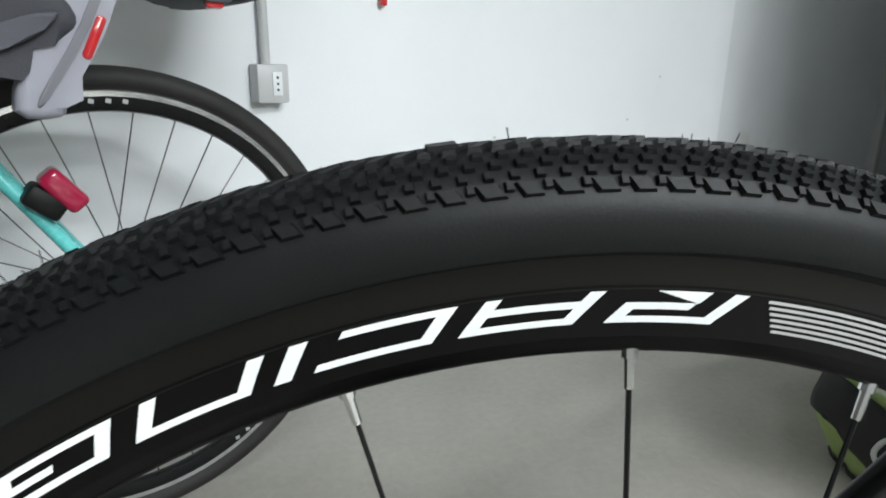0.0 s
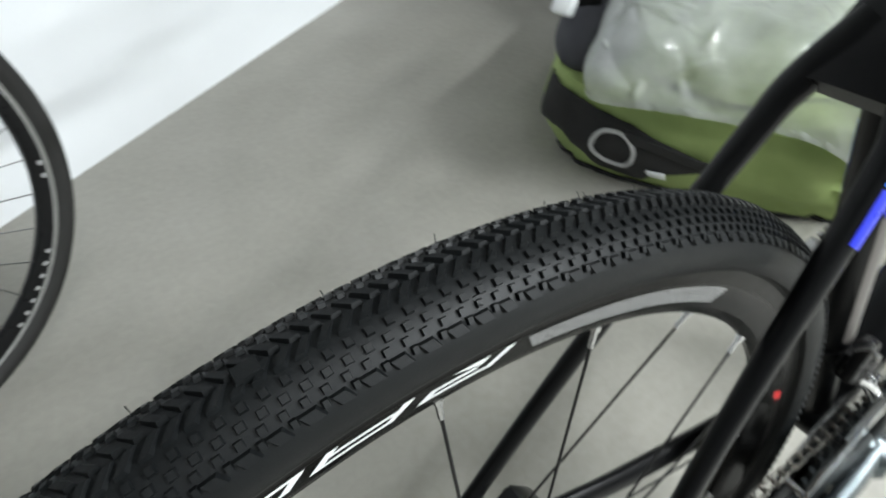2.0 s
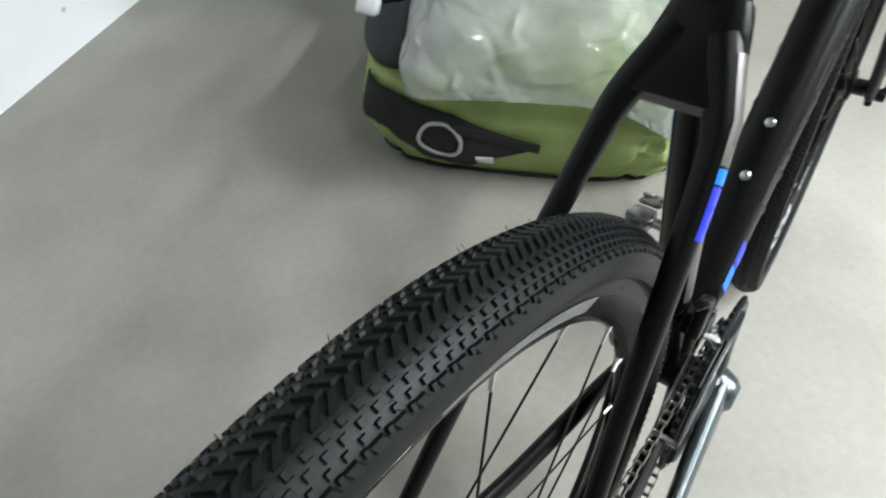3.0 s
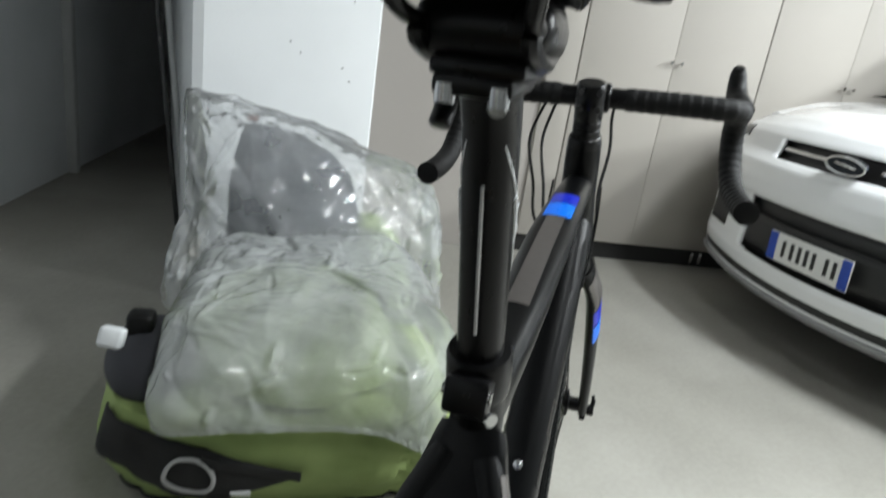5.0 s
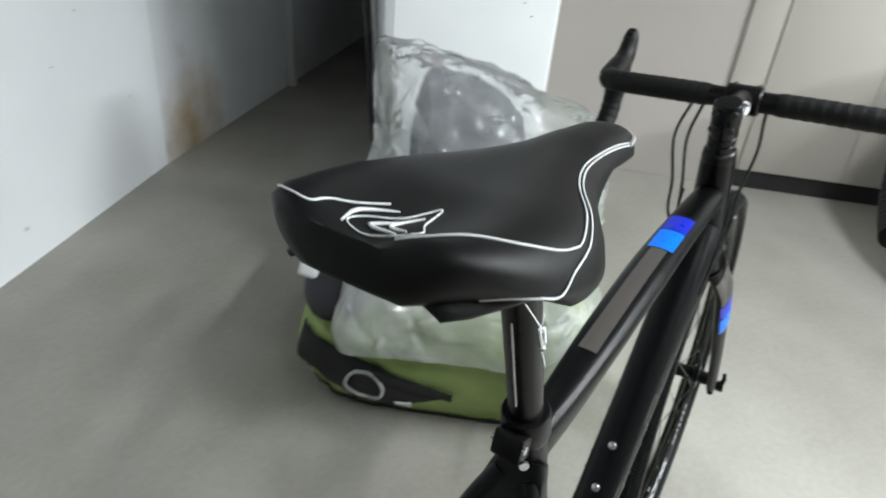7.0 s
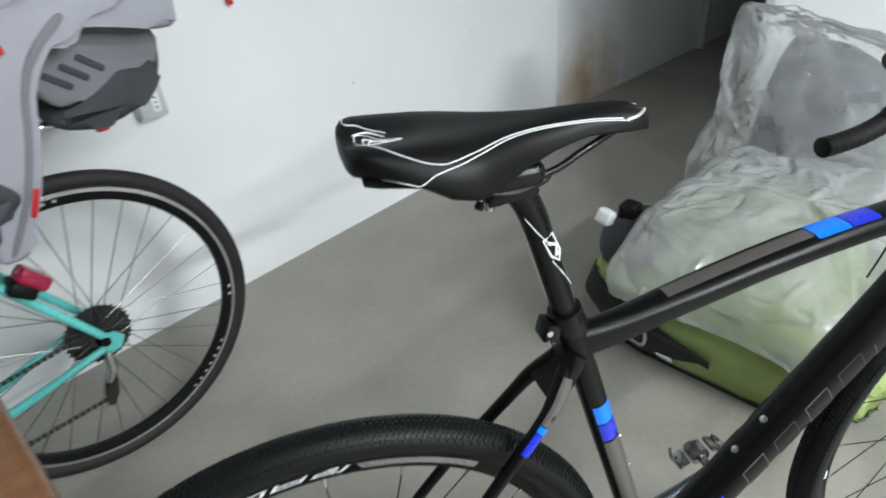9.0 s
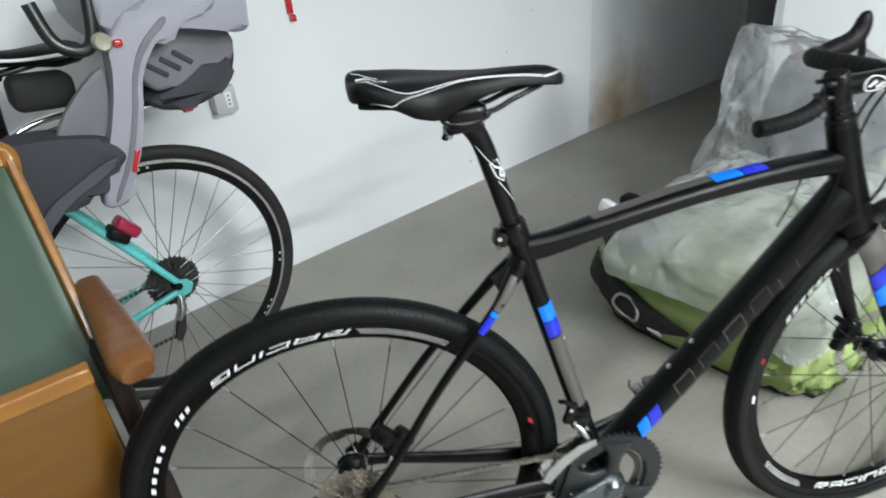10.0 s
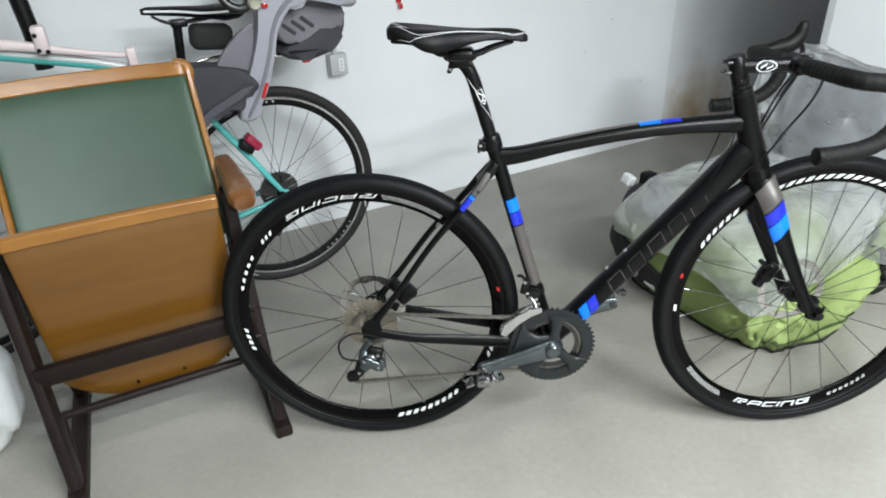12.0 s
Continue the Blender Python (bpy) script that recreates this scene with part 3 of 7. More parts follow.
# each letter as blocks (x0, y0, x1, y1) in a cell one wide and one high
LETTERS = {
    "R": ((0, 0, 0.135, 0.79), (0, 0.79, 1, 1), (0.865, 0.36, 1, 0.79), (0.36, 0.36, 0.865, 0.58)),
    "A": ((0, 0, 0.135, 0.79), (0, 0.79, 1, 1), (0.865, 0, 1, 0.79), (0.135, 0.28, 0.865, 0.5)),
    "C": ((0, 0, 0.135, 1), (0.135, 0.79, 1, 1), (0.135, 0, 0.92, 0.2)),
    "I": ((0, 0, 0.15, 1),),
    "N": ((0, 0, 0.135, 1), (0.135, 0.79, 0.865, 1), (0.865, 0, 1, 1)),
    "G": ((0, 0, 0.135, 1), (0.135, 0.79, 1, 1), (0.135, 0, 1, 0.2), (0.865, 0.2, 1, 0.6), (0.5, 0.4, 0.865, 0.6)),
}


def rim_word(word, th0, span, height, rbase, centre, xform, parent):
    """A word in slanted block letters along the rim, one mesh a letter."""
    x = 0.0
    pace = {"R": 0.0435, "A": 0.0415, "C": 0.0405, "I": 0.0118, "N": 0.0420, "G": 0.0400}
    for c in word:
        bm = bmesh.new()
        for x0, y0, x1, y1 in LETTERS[c]:
            rim_quad(bm, (x + x0 * 0.034) * span, (x + x1 * 0.034) * span, y0 * height, y1 * height, th0, rbase, centre, 0.8)
        if c == "R":
            for k in range(12):
                a, b = 0.34 + 0.04 * k, 0.34 + 0.04 * (k + 1)
                rim_quad(bm, (x + a * 0.034) * span, (x + b * 0.034) * span, 0, height * (0.36 - 0.03 * k), th0, rbase, centre, 0.8)
        bm.transform(xform)
        part("letter", bm, WHITE_DECAL, parent, smooth=False)
        x += pace[c]


def rim_bars(th0, th1, n, height, rbase, centre, xform, parent, slant=0.5, fill=0.7, name="print_bar", mat=None):
    """Plain slanted blocks in place of unreadable or brand lettering."""
    span = (th1 - th0) * rbase / n
    for k in range(n):
        bm = bmesh.new()
        rim_quad(bm, k * span, k * span + span * fill, 0, height, th0, rbase, centre, slant)
        bm.transform(xform)
        part(name, bm, mat or WHITE_DECAL, parent, smooth=False)


def wheel(name, centre, spokes, th_first, lefts, xform, rear):
    c = centre
    xform = xform @ Matrix.Translation((c[0], 0, 0)) @ Matrix.Diagonal((WHEEL, 1, WHEEL, 1)) @ Matrix.Translation((-c[0], 0, 0))
    bm = bmesh.new()
    prof = [(0.3208, -0.0112), (0.3203, -0.0122), (0.3185, -0.0116), (0.3085, -0.0112), (0.306, -0.0105), (0.2885, -0.0045), (0.2862, -0.002), (0.2862, 0.002),
            (0.2885, 0.0045), (0.306, 0.0105), (0.3085, 0.0112), (0.3185, 0.0116), (0.3203, 0.0122), (0.3208, 0.0112), (0.316, 0.008), (0.316, -0.008)]
    lathe(bm, prof, c, 160, index=[1, 0, 0, 0, 1, 1, 1, 1, 1, 0, 0, 0, 1, 0, 0, 0])
    # a raised gloss band carries the lettering
    bm.transform(xform)
    w = part(name, bm, (RIM_MATTE, RIM_GLOSS), bike, "black alloy rim with white lettering")
    bm = bmesh.new()
    band = []
    for r in (0.3095, 0.3065, 0.2995, 0.2925):
        band.append((r, -rim_half(r) - 0.00015))
    lathe(bm, band, c, 160, closed=False)
    bm.transform(xform)
    part("decal_band", bm, RIM_GLOSS, w)
    bm = bmesh.new()
    tyre_mesh(bm, c)
    bm.transform(xform)
    part("tyre", bm, RUBBER, w, "black knobbly gravel tyre")
    # lettering
    if rear:
        rim_word("RACING", radians(81.7), 1.0, 0.0106, 0.3079, c, xform, w)
        rim_bars(radians(131), radians(139), 3, 0.008, 0.305, c, xform, w, slant=0.9, fill=0.55)
        rim_bars(radians(146), radians(166), 5, 0.0062, 0.3045, c, xform, w, fill=0.5)
        rim_bars(radians(184), radians(197), 4, 0.0075, 0.305, c, xform, w, slant=0.9, fill=0.55)
        rim_bars(radians(278), radians(312), 9, 0.0085, 0.3055, c, xform, w, slant=0.9, fill=0.6)
        rim_bars(radians(335), radians(342), 2, 0.008, 0.305, c, xform, w, slant=0.9, fill=0.6)
    else:
        rim_word("RACING", radians(246), 0.92, 0.0112, 0.3062, c, xform, w)
        rim_bars(radians(292), radians(312), 7, 0.006, 0.304, c, xform, w, slant=0.9, fill=0.5, mat=SILVER_PRINT)
        rim_bars(radians(60), radians(112), 13, 0.011, 0.3065, c, xform, w, slant=0.9, fill=0.62)
        rim_bars(radians(128), radians(150), 6, 0.011, 0.3065, c, xform, w, slant=0.9, fill=0.62)
        rim_bars(radians(178), radians(182), 1, 0.007, 0.305, c, xform, w, fill=0.8)
    for k in range(6):
        a0, a1 = (54, 80.6) if rear else (180 + 34, 180 + 58)
        bm = bmesh.new()
        rim_quad(bm, 0, radians(a1 - a0) * 0.306 - 0.0012 * k, 0.0019 * k, 0.0019 * k + 0.0010, radians(a0), 0.3072, c)
        bm.transform(xform)
        part("stripe", bm, SILVER_PRINT, w, smooth=False)
    rim_bars(radians(10 if rear else 163), radians(13 if rear else 166), 1, 0.006, 0.31, c, xform, w, name="mark", mat=RED_DECAL)
    # hub
    bm = bmesh.new()
    yr, yl = (-0.021, 0.034) if rear else (-0.028, 0.026)
    lathe(bm, [(0.0, -0.064), (0.012, -0.064), (0.012, yr - 0.006), (0.024, yr - 0.003), (0.024, yr + 0.003), (0.014, yr + 0.01), (0.012, 0),
               (0.014, yl - 0.01), (0.024, yl - 0.003), (0.024, yl + 0.003), (0.015, yl + 0.008), (0.012, 0.064), (0.0, 0.064)], c, 32, closed=False)
    bm.transform(xform)
    part("hub", bm, BLACK_METAL, w)
    for k in range(spokes):
        th = radians(th_first) + 2 * math.pi * k / spokes
        left = k % 3 == 1 if lefts else k % 2 == 0
        y = yl if left else yr
        tw = (1 if k % 2 else -1) * (0.0 if left and lefts else 1.15)
        hub = Vector((c[0] + 0.022 * math.cos(th + tw), c[1] + y, c[2] + 0.022 * math.sin(th + tw)))
        rim = Vector((c[0] + 0.2868 * math.cos(th), c[1] + 0.001 * (1 if left else -1), c[2] + 0.2868 * math.sin(th)))
        d = (hub - rim).normalized()
        bm = bmesh.new()
        sweep(bm, [rim + d * 0.008, hub], 0.0009, 6)
        bm.transform(xform)
        part("spoke", bm, BLACK_METAL, w)
        bm = bmesh.new()
        sweep(bm, [rim - d * 0.001, rim + d * 0.003, rim + d * 0.0032, rim + d * 0.013], [0.0026, 0.0026, 0.0017, 0.0015], 8)
        bm.transform(xform)
        part("nipple", bm, SILVER, w, "silver nipple")
    # disc rotor on the left
    bm = bmesh.new()
    n = 72
    ring_plate(bm, circle2(0.08, n), [(x * (0.063 + 0.003 * math.cos(9 * k * 2 * math.pi / n)), z * (0.063 + 0.003 * math.cos(9 * k * 2 * math.pi / n))) for k, (x, z) in enumerate(circle2(1, n))], 0.0018, c[1] + 0.046, c[0], c[2])
    ring_plate(bm, circle2(0.026, 36), circle2(0.018, 36), 0.0025, c[1] + 0.046, c[0], c[2])
    bm.transform(xform)
    part("brake_disc", bm, STEEL, w, "thin steel brake disc")
    for k in range(6):
        a = 2 * math.pi * k / 6
        bm = bmesh.new()
        sweep(bm, [(c[0] + 0.024 * math.cos(a), c[1] + 0.046, c[2] + 0.024 * math.sin(a)), (c[0] + 0.066 * math.cos(a + 0.5), c[1] + 0.046, c[2] + 0.066 * math.sin(a + 0.5))], 0.0012, 6)
        bm.transform(xform)
        part("disc_arm", bm, STEEL, w)
    return w


rear_wheel = wheel("rear_wheel", RW, 21, 87.2, True, Matrix(), True)
front_wheel = wheel("front_wheel", FW, 24, 96.0, False, STEER, False)
# cassette: eleven toothed sprockets
for k in range(11):
    bm = bmesh.new()
    teeth = (32, 28, 25, 23, 21, 19, 17, 15, 14, 13, 12)[k]
    r = teeth * 0.0127 / (2 * math.pi) + 0.002
    o = gear(teeth, r, 0.004)
    ring_plate(bm, o, [(x * 0.017 / math.hypot(x, z), z * 0.017 / math.hypot(x, z)) for x, z in o], 0.0018, -0.0265 - 0.0035 * k, RW[0], RW[2])
    part("sprocket", bm, CASSETTE, rear_wheel, "toothed steel sprocket")

# frame tubes
frame_part = bmesh.new()
BB = (0.430, 0.0, 0.283)
sweep(frame_part, [(0.433, 0, 0.283), (0.3955, 0, 0.4185), (0.3155, 0, 0.708), (0.298, 0, 0.77)], [(0.018, 0.017), (0.0165, 0.0155), (0.0165, 0.0155), (0.0175, 0.0165)], 20)
tt = bend([(0.303, 0, 0.737), (0.36, 0, 0.7425), (0.45, 0, 0.760), (0.573, 0, 0.7795), (0.70, 0, 0.7895), (0.815, 0, 0.7905)])
sweep(frame_part, tt, spread([(0.015, 0.0205), (0.0175, 0.018), (0.021, 0.0155), (0.0225, 0.015), (0.021, 0.016), (0.019, 0.02)]), 20, power=0.75)
sweep(frame_part, bend([(0.440, 0, 0.281), (0.52, 0, 0.369), (0.70, 0, 0.570), (0.80, 0, 0.683), (0.842, 0, 0.732)]), spread([(0.024, 0.024), (0.027, 0.0265), (0.028, 0.028), (0.029, 0.031), (0.026, 0.033)]), 24, power=0.85)
sweep(frame_part, [(0.812, 0, 0.850), (0.8155, 0, 0.84), (0.835, 0, 0.78), (0.861, 0, 0.70), (0.863, 0, 0.694)], [0.0215, 0.0225, 0.0235, 0.03, 0.0295], 24)
# bottom bracket shell
sweep(frame_part, [(0.430, -0.043, 0.283), (0.430, 0.043, 0.283)], 0.0225, 24, side=(1, 0, 0))
# seat stay yoke and both stays
sweep(frame_part, bend([(0.306, 0, 0.728), (0.288, 0, 0.703), (0.268, 0, 0.684)]), spread([(0.020, 0.014), (0.029, 0.0105), (0.034, 0.008)]), 16, power=0.7)
for s in (-1, 1):
    sweep(frame_part, bend([(0.294, s * 0.012, 0.714), (0.268, s * 0.028, 0.682), (0.245, s * 0.0335, 0.655), (0.155, s * 0.046, 0.553), (0.075, s * 0.058, 0.445), (0.012, s * 0.062, 0.365)]),
          spread([(0.011, 0.0115), (0.0100, 0.0095), (0.0085, 0.0078), (0.0064, 0.0072), (0.0058, 0.0072), (0.006, 0.010)]), 14)
    sweep(frame_part, bend([(0.420, s * 0.026, 0.279), (0.36, s * 0.036, 0.286), (0.30, s * 0.041, 0.294), (0.20, s * 0.050, 0.309), (0.10, s * 0.062, 0.326), (0.015, s * 0.064, 0.346)]),
          spread([(0.010, 0.019), (0.0085, 0.018), (0.0085, 0.0165), (0.008, 0.014), (0.0075, 0.012), (0.0065, 0.012)]), 14)
    disc(frame_part, [(-0.014, 0.335), (0.012, 0.328), (0.034, 0.338), (0.03, 0.372), (0.012, 0.385), (-0.008, 0.372)], 0.006, Matrix.Translation((0, s * 0.066, 0)))
part("frame", frame_part, FRAME, bike, "satin black alloy frame")


def band(name, a, b, r, mat, seg=20, parent=None, power=1.0, y=0.0, side=(0, 1, 0)):
    """A coloured sleeve a hair proud of a tube between two points."""
    bm = bmesh.new()
    ra = tuple(v + 0.0005 for v in r) if isinstance(r, tuple) else r + 0.0005
    sweep(bm, [a, b], [ra, ra], seg, side=side, power=power)
    return part(name, bm, mat, parent or bike)


def on_seat_tube(z):
    return (0.3955 - (z - 0.4185) * 0.2763, 0, z)


def flank(name, points, r, mat, w0, w1, parent=None, slant=0.0, lift=0.0006):
    """A strip of paint on one side of a tube, between two angles of its section."""
    pts = [Vector(p) for p in points]
    bm = bmesh.new()
    rows = []
    for i, p in enumerate(pts):
        d = (pts[min(i + 1, len(pts) - 1)] - pts[max(i - 1, 0)]).normalized()
        s = (Vector((0, 1, 0)) - d * d.y).normalized()
        u = d.cross(s)
        r1, r2 = r if isinstance(r, tuple) else r[i]
        rows.append([bm.verts.new(p + s * ((r1 + lift) * math.cos(w)) + (u * (r2 + lift) - d * slant) * math.sin(w)) for w in [radians(w0 + (w1 - w0) * k / 10) for k in range(11)]])
    for a, b in zip(rows, rows[1:]):
        for k in range(10):
            bm.faces.new((a[k], a[k + 1], b[k + 1], b[k]))
    return part(name, bm, mat, parent or bike)


for w0, w1 in ((95, 214), (85, -34)):
    flank("light_blue_band", [on_seat_tube(0.644), on_seat_tube(0.6145)], (0.0165, 0.0155), BLUE_LIGHT, w0, w1)
    flank("royal_blue_band", [on_seat_tube(0.6125), on_seat_tube(0.583)], (0.0165, 0.0155), BLUE_NAVY, w0, w1)
    flank("grey_band", [on_seat_tube(0.580), on_seat_tube(0.43)], (0.0166, 0.0156), GREY_DECAL, w0, w1)


def on_down(x):
    return (x, 0, 0.369 + (x - 0.52) * 1.1167)


def side_patch(name, x0, x1, w0, w1, mat):
    """A slanted patch of paint on one flank of the down tube."""
    bm = bmesh.new()
    rows = []
    for i in range(5):
        row = []
        for k in range(9):
            w = radians(w0 + (w1 - w0) * k / 8)
            c, q = math.cos(w), math.sin(w)
            c, q = math.copysign(abs(c) ** 0.85, c), math.copysign(abs(q) ** 0.85, q)
            p = Vector(on_down(x0 + (x1 - x0) * i / 4 + 0.010 * q))
            row.append(bm.verts.new(p + Vector((0, 0.0278 * c, 0)) + Vector((-0.745, 0, 0.667)) * (0.0274 * q)))
        rows.append(row)
    for a, b in zip(rows, rows[1:]):
        for k in range(8):
            bm.faces.new((a[k], a[k + 1], b[k + 1], b[k]))
    return part(name, bm, mat, bike)


for w0, w1 in ((150, 238), (30, -58)):
    side_patch("royal_blue_patch", 0.520, 0.537, w0, w1, BLUE_NAVY)
    side_patch("light_blue_patch", 0.501, 0.518, w0, w1, BLUE_LIGHT)


def stay_point(t, s):
    a, b = Vector((0.268, s * 0.028, 0.682)), Vector((0.155, s * 0.046, 0.553))
    mid = Vector((0.245, s * 0.0335, 0.655))
    return tuple(a.lerp(mid, t * 2) if t < 0.5 else mid.lerp(b, (t - 0.5) * 2))


for s in (-1,):
    w0, w1 = 130, 228
    flank("light_blue_band", [stay_point(0.34, s), stay_point(0.455, s)], [(0.0091, 0.0084), (0.0087, 0.0080)], BLUE_LIGHT, w0, w1)
    flank("royal_blue_band", [stay_point(0.47, s), stay_point(0.54, s), stay_point(0.60, s)], [(0.0086, 0.0079), (0.0084, 0.0078), (0.0081, 0.0077)], BLUE_NAVY, w0, w1)
    flank("grey_band", [(0.288, s * 0.0165, 0.7065), stay_point(0.0, s), stay_point(0.32, s)], [(0.0107, 0.0108), (0.0101, 0.0096), (0.0092, 0.0085)], GREY_DECAL, w0, w1)


# flat bands on the top of the top tube
def top_patch(name, x0, x1, half, mat):
    bm = bmesh.new()
    rows = []
    for i in range(9):
        x = x0 + (x1 - x0) * i / 8
        k = min(range(len(tt) - 1), key=lambda j: abs(tt[j].x - x))
        a, b = (tt[k], tt[k + 1]) if tt[k].x <= x else (tt[k - 1], tt[k])
        z = a.z + (b.z - a.z) * (x - a.x) / (b.x - a.x)
        size = [(0.303, 0.015, 0.0205), (0.36, 0.0175, 0.018), (0.45, 0.021, 0.0155), (0.573, 0.0225, 0.015), (0.70, 0.021, 0.016), (0.815, 0.019, 0.02)]
        (xa, wa, ha), (xb, wb, hb) = next((p, q) for p, q in zip(size, size[1:]) if x <= q[0])
        f = (x - xa) / (xb - xa)
        wide, high = wa + (wb - wa) * f, ha + (hb - ha) * f
        rows.append([bm.verts.new((x, half * q, z + high * (1 - (half * abs(q) / wide) ** (2 / 0.75)) ** 0.375 + 0.0009)) for q in (-1, -0.5, 0, 0.5, 1)])
    for p, q in zip(rows, rows[1:]):
        for i in range(4):
            bm.faces.new((p[i], p[i + 1], q[i + 1], q[i]))
    return part(name, bm, mat, bike)


top_patch("grey_band", 0.415, 0.602, 0.0092, GREY_DECAL)
top_patch("light_blue_band", 0.604, 0.649, 0.0145, BLUE_LIGHT)
top_patch("royal_blue_band", 0.651, 0.69, 0.0145, BLUE_NAVY)


# slanted outline shapes along the down tube, both sides
for s in (-1, 1):
    for k in range(6):
        x0 = 0.567 + 0.041 * k
        bm = bmesh.new()
        d = Vector((0.667, 0, 0.745))
        up = Vector((-0.745, 0, 0.667))
        base = Vector(on_down(x0)) + Vector((0, s * 0.0285, 0))
        wide, high = 0.040, 0.031
        shape = [base + d * a + up * b + d * (b * 0.35) for a, b in ((0, -high / 2), (wide, -high / 2), (wide, high / 2), (0, high / 2))]
        pts = []
        for i in range(4):
            pts += [shape[i].lerp(shape[(i + 1) % 4], q / 4) for q in range(4)]
        out = []
        for p in pts:
            q = p - Vector(on_down(x0)) - Vector((0, p.y, 0))
            h = min(0.95, abs(q.dot(up)) / 0.0272)
            out.append(Vector((p.x, s * 0.0277 * (1 - h ** (2 / 0.85)) ** 0.425, p.z)))
        sweep(bm, out, 0.0010, 5, closed=True)
        part("outline_shape", bm, DARK_DECAL if k % 2 else GREY_DECAL, bike, "dark grey outline shape on the down tube")

# seat clamp and post
bm = bmesh.new()
sweep(bm, [on_seat_tube(0.757), on_seat_tube(0.761), on_seat_tube(0.783), on_seat_tube(0.786)], [0.0185, 0.0195, 0.0195, 0.0182], 24)
box(bm, (0.018, 0.026, 0.022), pose(0.276, 0, 0.765, 0, 15, 0), 0.003)
clamp = part("seat_clamp", bm, BLACK_METAL, bike)
bm = bmesh.new()
sweep(bm, [(0.272, -0.014, 0.768), (0.272, 0.014, 0.768)], 0.0035, 10, side=(1, 0, 0))
sweep(bm, [(0.270, -0.0145, 0.757), (0.268, -0.0165, 0.757)], 0.004, 10, side=(0, 0, 1))
part("bolt", bm, SILVER, clamp, "silver clamp bolt")
bm = bmesh.new()
sweep(bm, bend([(0.2985, 0, 0.77), (0.272, 0, 0.865), (0.259, 0, 0.908), (0.247, 0, 0.931), (0.231, 0, 0.946)]), spread([0.0136, 0.0136, 0.0138, 0.0142, 0.014]), 24)
post = part("seat_post", bm, BLACK_METAL, bike, "black seat post")
bm = bmesh.new()
sweep(bm, [(0.2516, 0, 0.888), (0.2588, 0, 0.861), (0.2753, 0, 0.802)], 0.0010, 6)
part("scale_line", bm, SILVER_PRINT, post, "pale scale line", smooth=False)
for s in (-1, 1):
    bm = bmesh.new()

    def on_post(along, around):
        c = Vector((0.272 - 0.28 * along, 0, 0.865 + 0.96 * along))
        w = radians(around)
        return c + Vector((0.96 * math.sin(w) * 0.0141, s * math.cos(w) * 0.0141, 0.28 * math.sin(w) * 0.0141))
    sweep(bm, [on_post(*q) for q in ((0.018, -10), (0.02, 40), (-0.004, 62), (-0.012, 30), (-0.002, 0))], 0.0012, 5, closed=True)
    sweep(bm, [on_post(*q) for q in ((0.013, 5), (0.006, 40), (-0.004, 22), (-0.006, 50))], 0.0018, 5)
    part("emblem", bm, WHITE_DECAL, post, "white angular emblem", smooth=False)
    bm = bmesh.new()
    sweep(bm, [on_post(0.048, -50), on_post(0.03, -22), on_post(0.012, 10)], 0.0006, 5)
    sweep(bm, [on_post(-0.008, 0), on_post(-0.03, 30), on_post(-0.05, 62)], 0.0006, 5)
    part("pinstripe", bm, WHITE_DECAL, post, "thin white line", smooth=False)

# saddle: cross sections from the tail to the nose
SADDLE = [  # x, half width, top z, dip in the middle, skirt depth
    (0.0937, 0.023, 1.0115, 0.0, 0.0175), (0.0945, 0.029, 1.0145, 0.001, 0.021), (0.0965, 0.038, 1.0175, 0.008, 0.0255), (0.102, 0.047, 1.0210, 0.012, 0.029), (0.112, 0.0545, 1.0222, 0.014, 0.031), (0.135, 0.066, 1.0210, 0.013, 0.0325),
    (0.165, 0.0695, 1.0165, 0.007, 0.044), (0.19, 0.066, 1.0125, 0.005, 0.047), (0.215, 0.053, 1.009, 0.003, 0.040), (0.24, 0.040, 1.0065, 0.002, 0.032),
    (0.27, 0.031, 1.004, 0.001, 0.0235), (0.30, 0.025, 1.003, 0.0, 0.019), (0.335, 0.022, 1.001, 0.0, 0.0215), (0.352, 0.020, 0.998, 0.0, 0.0205), (0.364, 0.0155, 0.992, 0.0, 0.0165), (0.369, 0.007, 0.986, 0.0, 0.009)]
SADDLE_Y = -0.006


def saddle_row(x):
    for a, b in zip(SADDLE, SADDLE[1:]):
        if x <= b[0]:
            t = max(0.0, (x - a[0]) / (b[0] - a[0]))
            return tuple(p + (q - p) * t for p, q in zip(a, b))
    return SADDLE[-1]


def saddle_at(x, u, lift=0.0):
    """A place on the saddle's cover; u runs from -1.6 (bottom of the right skirt) over 0 (middle of the top) to 1.6."""
    _, w, z, dip, skirt = saddle_row(x)
    s, a = math.copysign(1, u), abs(u)
    drop = min((0.012 + 0.24 * w) * max(0.4, min(1.0, (x - 0.08) / 0.055)), 0.85 * skirt)
    if a <= 1:
        y = w * math.sin(a * math.pi / 2 * 0.96)
        zz = z - dip * math.exp(-(a / 0.36) ** 2) - drop * a ** 2.5
        n = Vector((0, s * a ** 2 * 0.9, 1))
    else:
        q = (a - 1) / 0.6
        tuck = 0.10 + 0.26 * max(0.0, min(1.0, (0.17 - x) / 0.065))
        y = w * (0.998 + 0.02 * math.sin(q * 2) - tuck * q * q)
        zz = z - drop - (skirt - drop) * q
        n = Vector((0, s, 0.1))
    return Vector((x, SADDLE_Y + s * y, zz)) + n.normalized() * lift


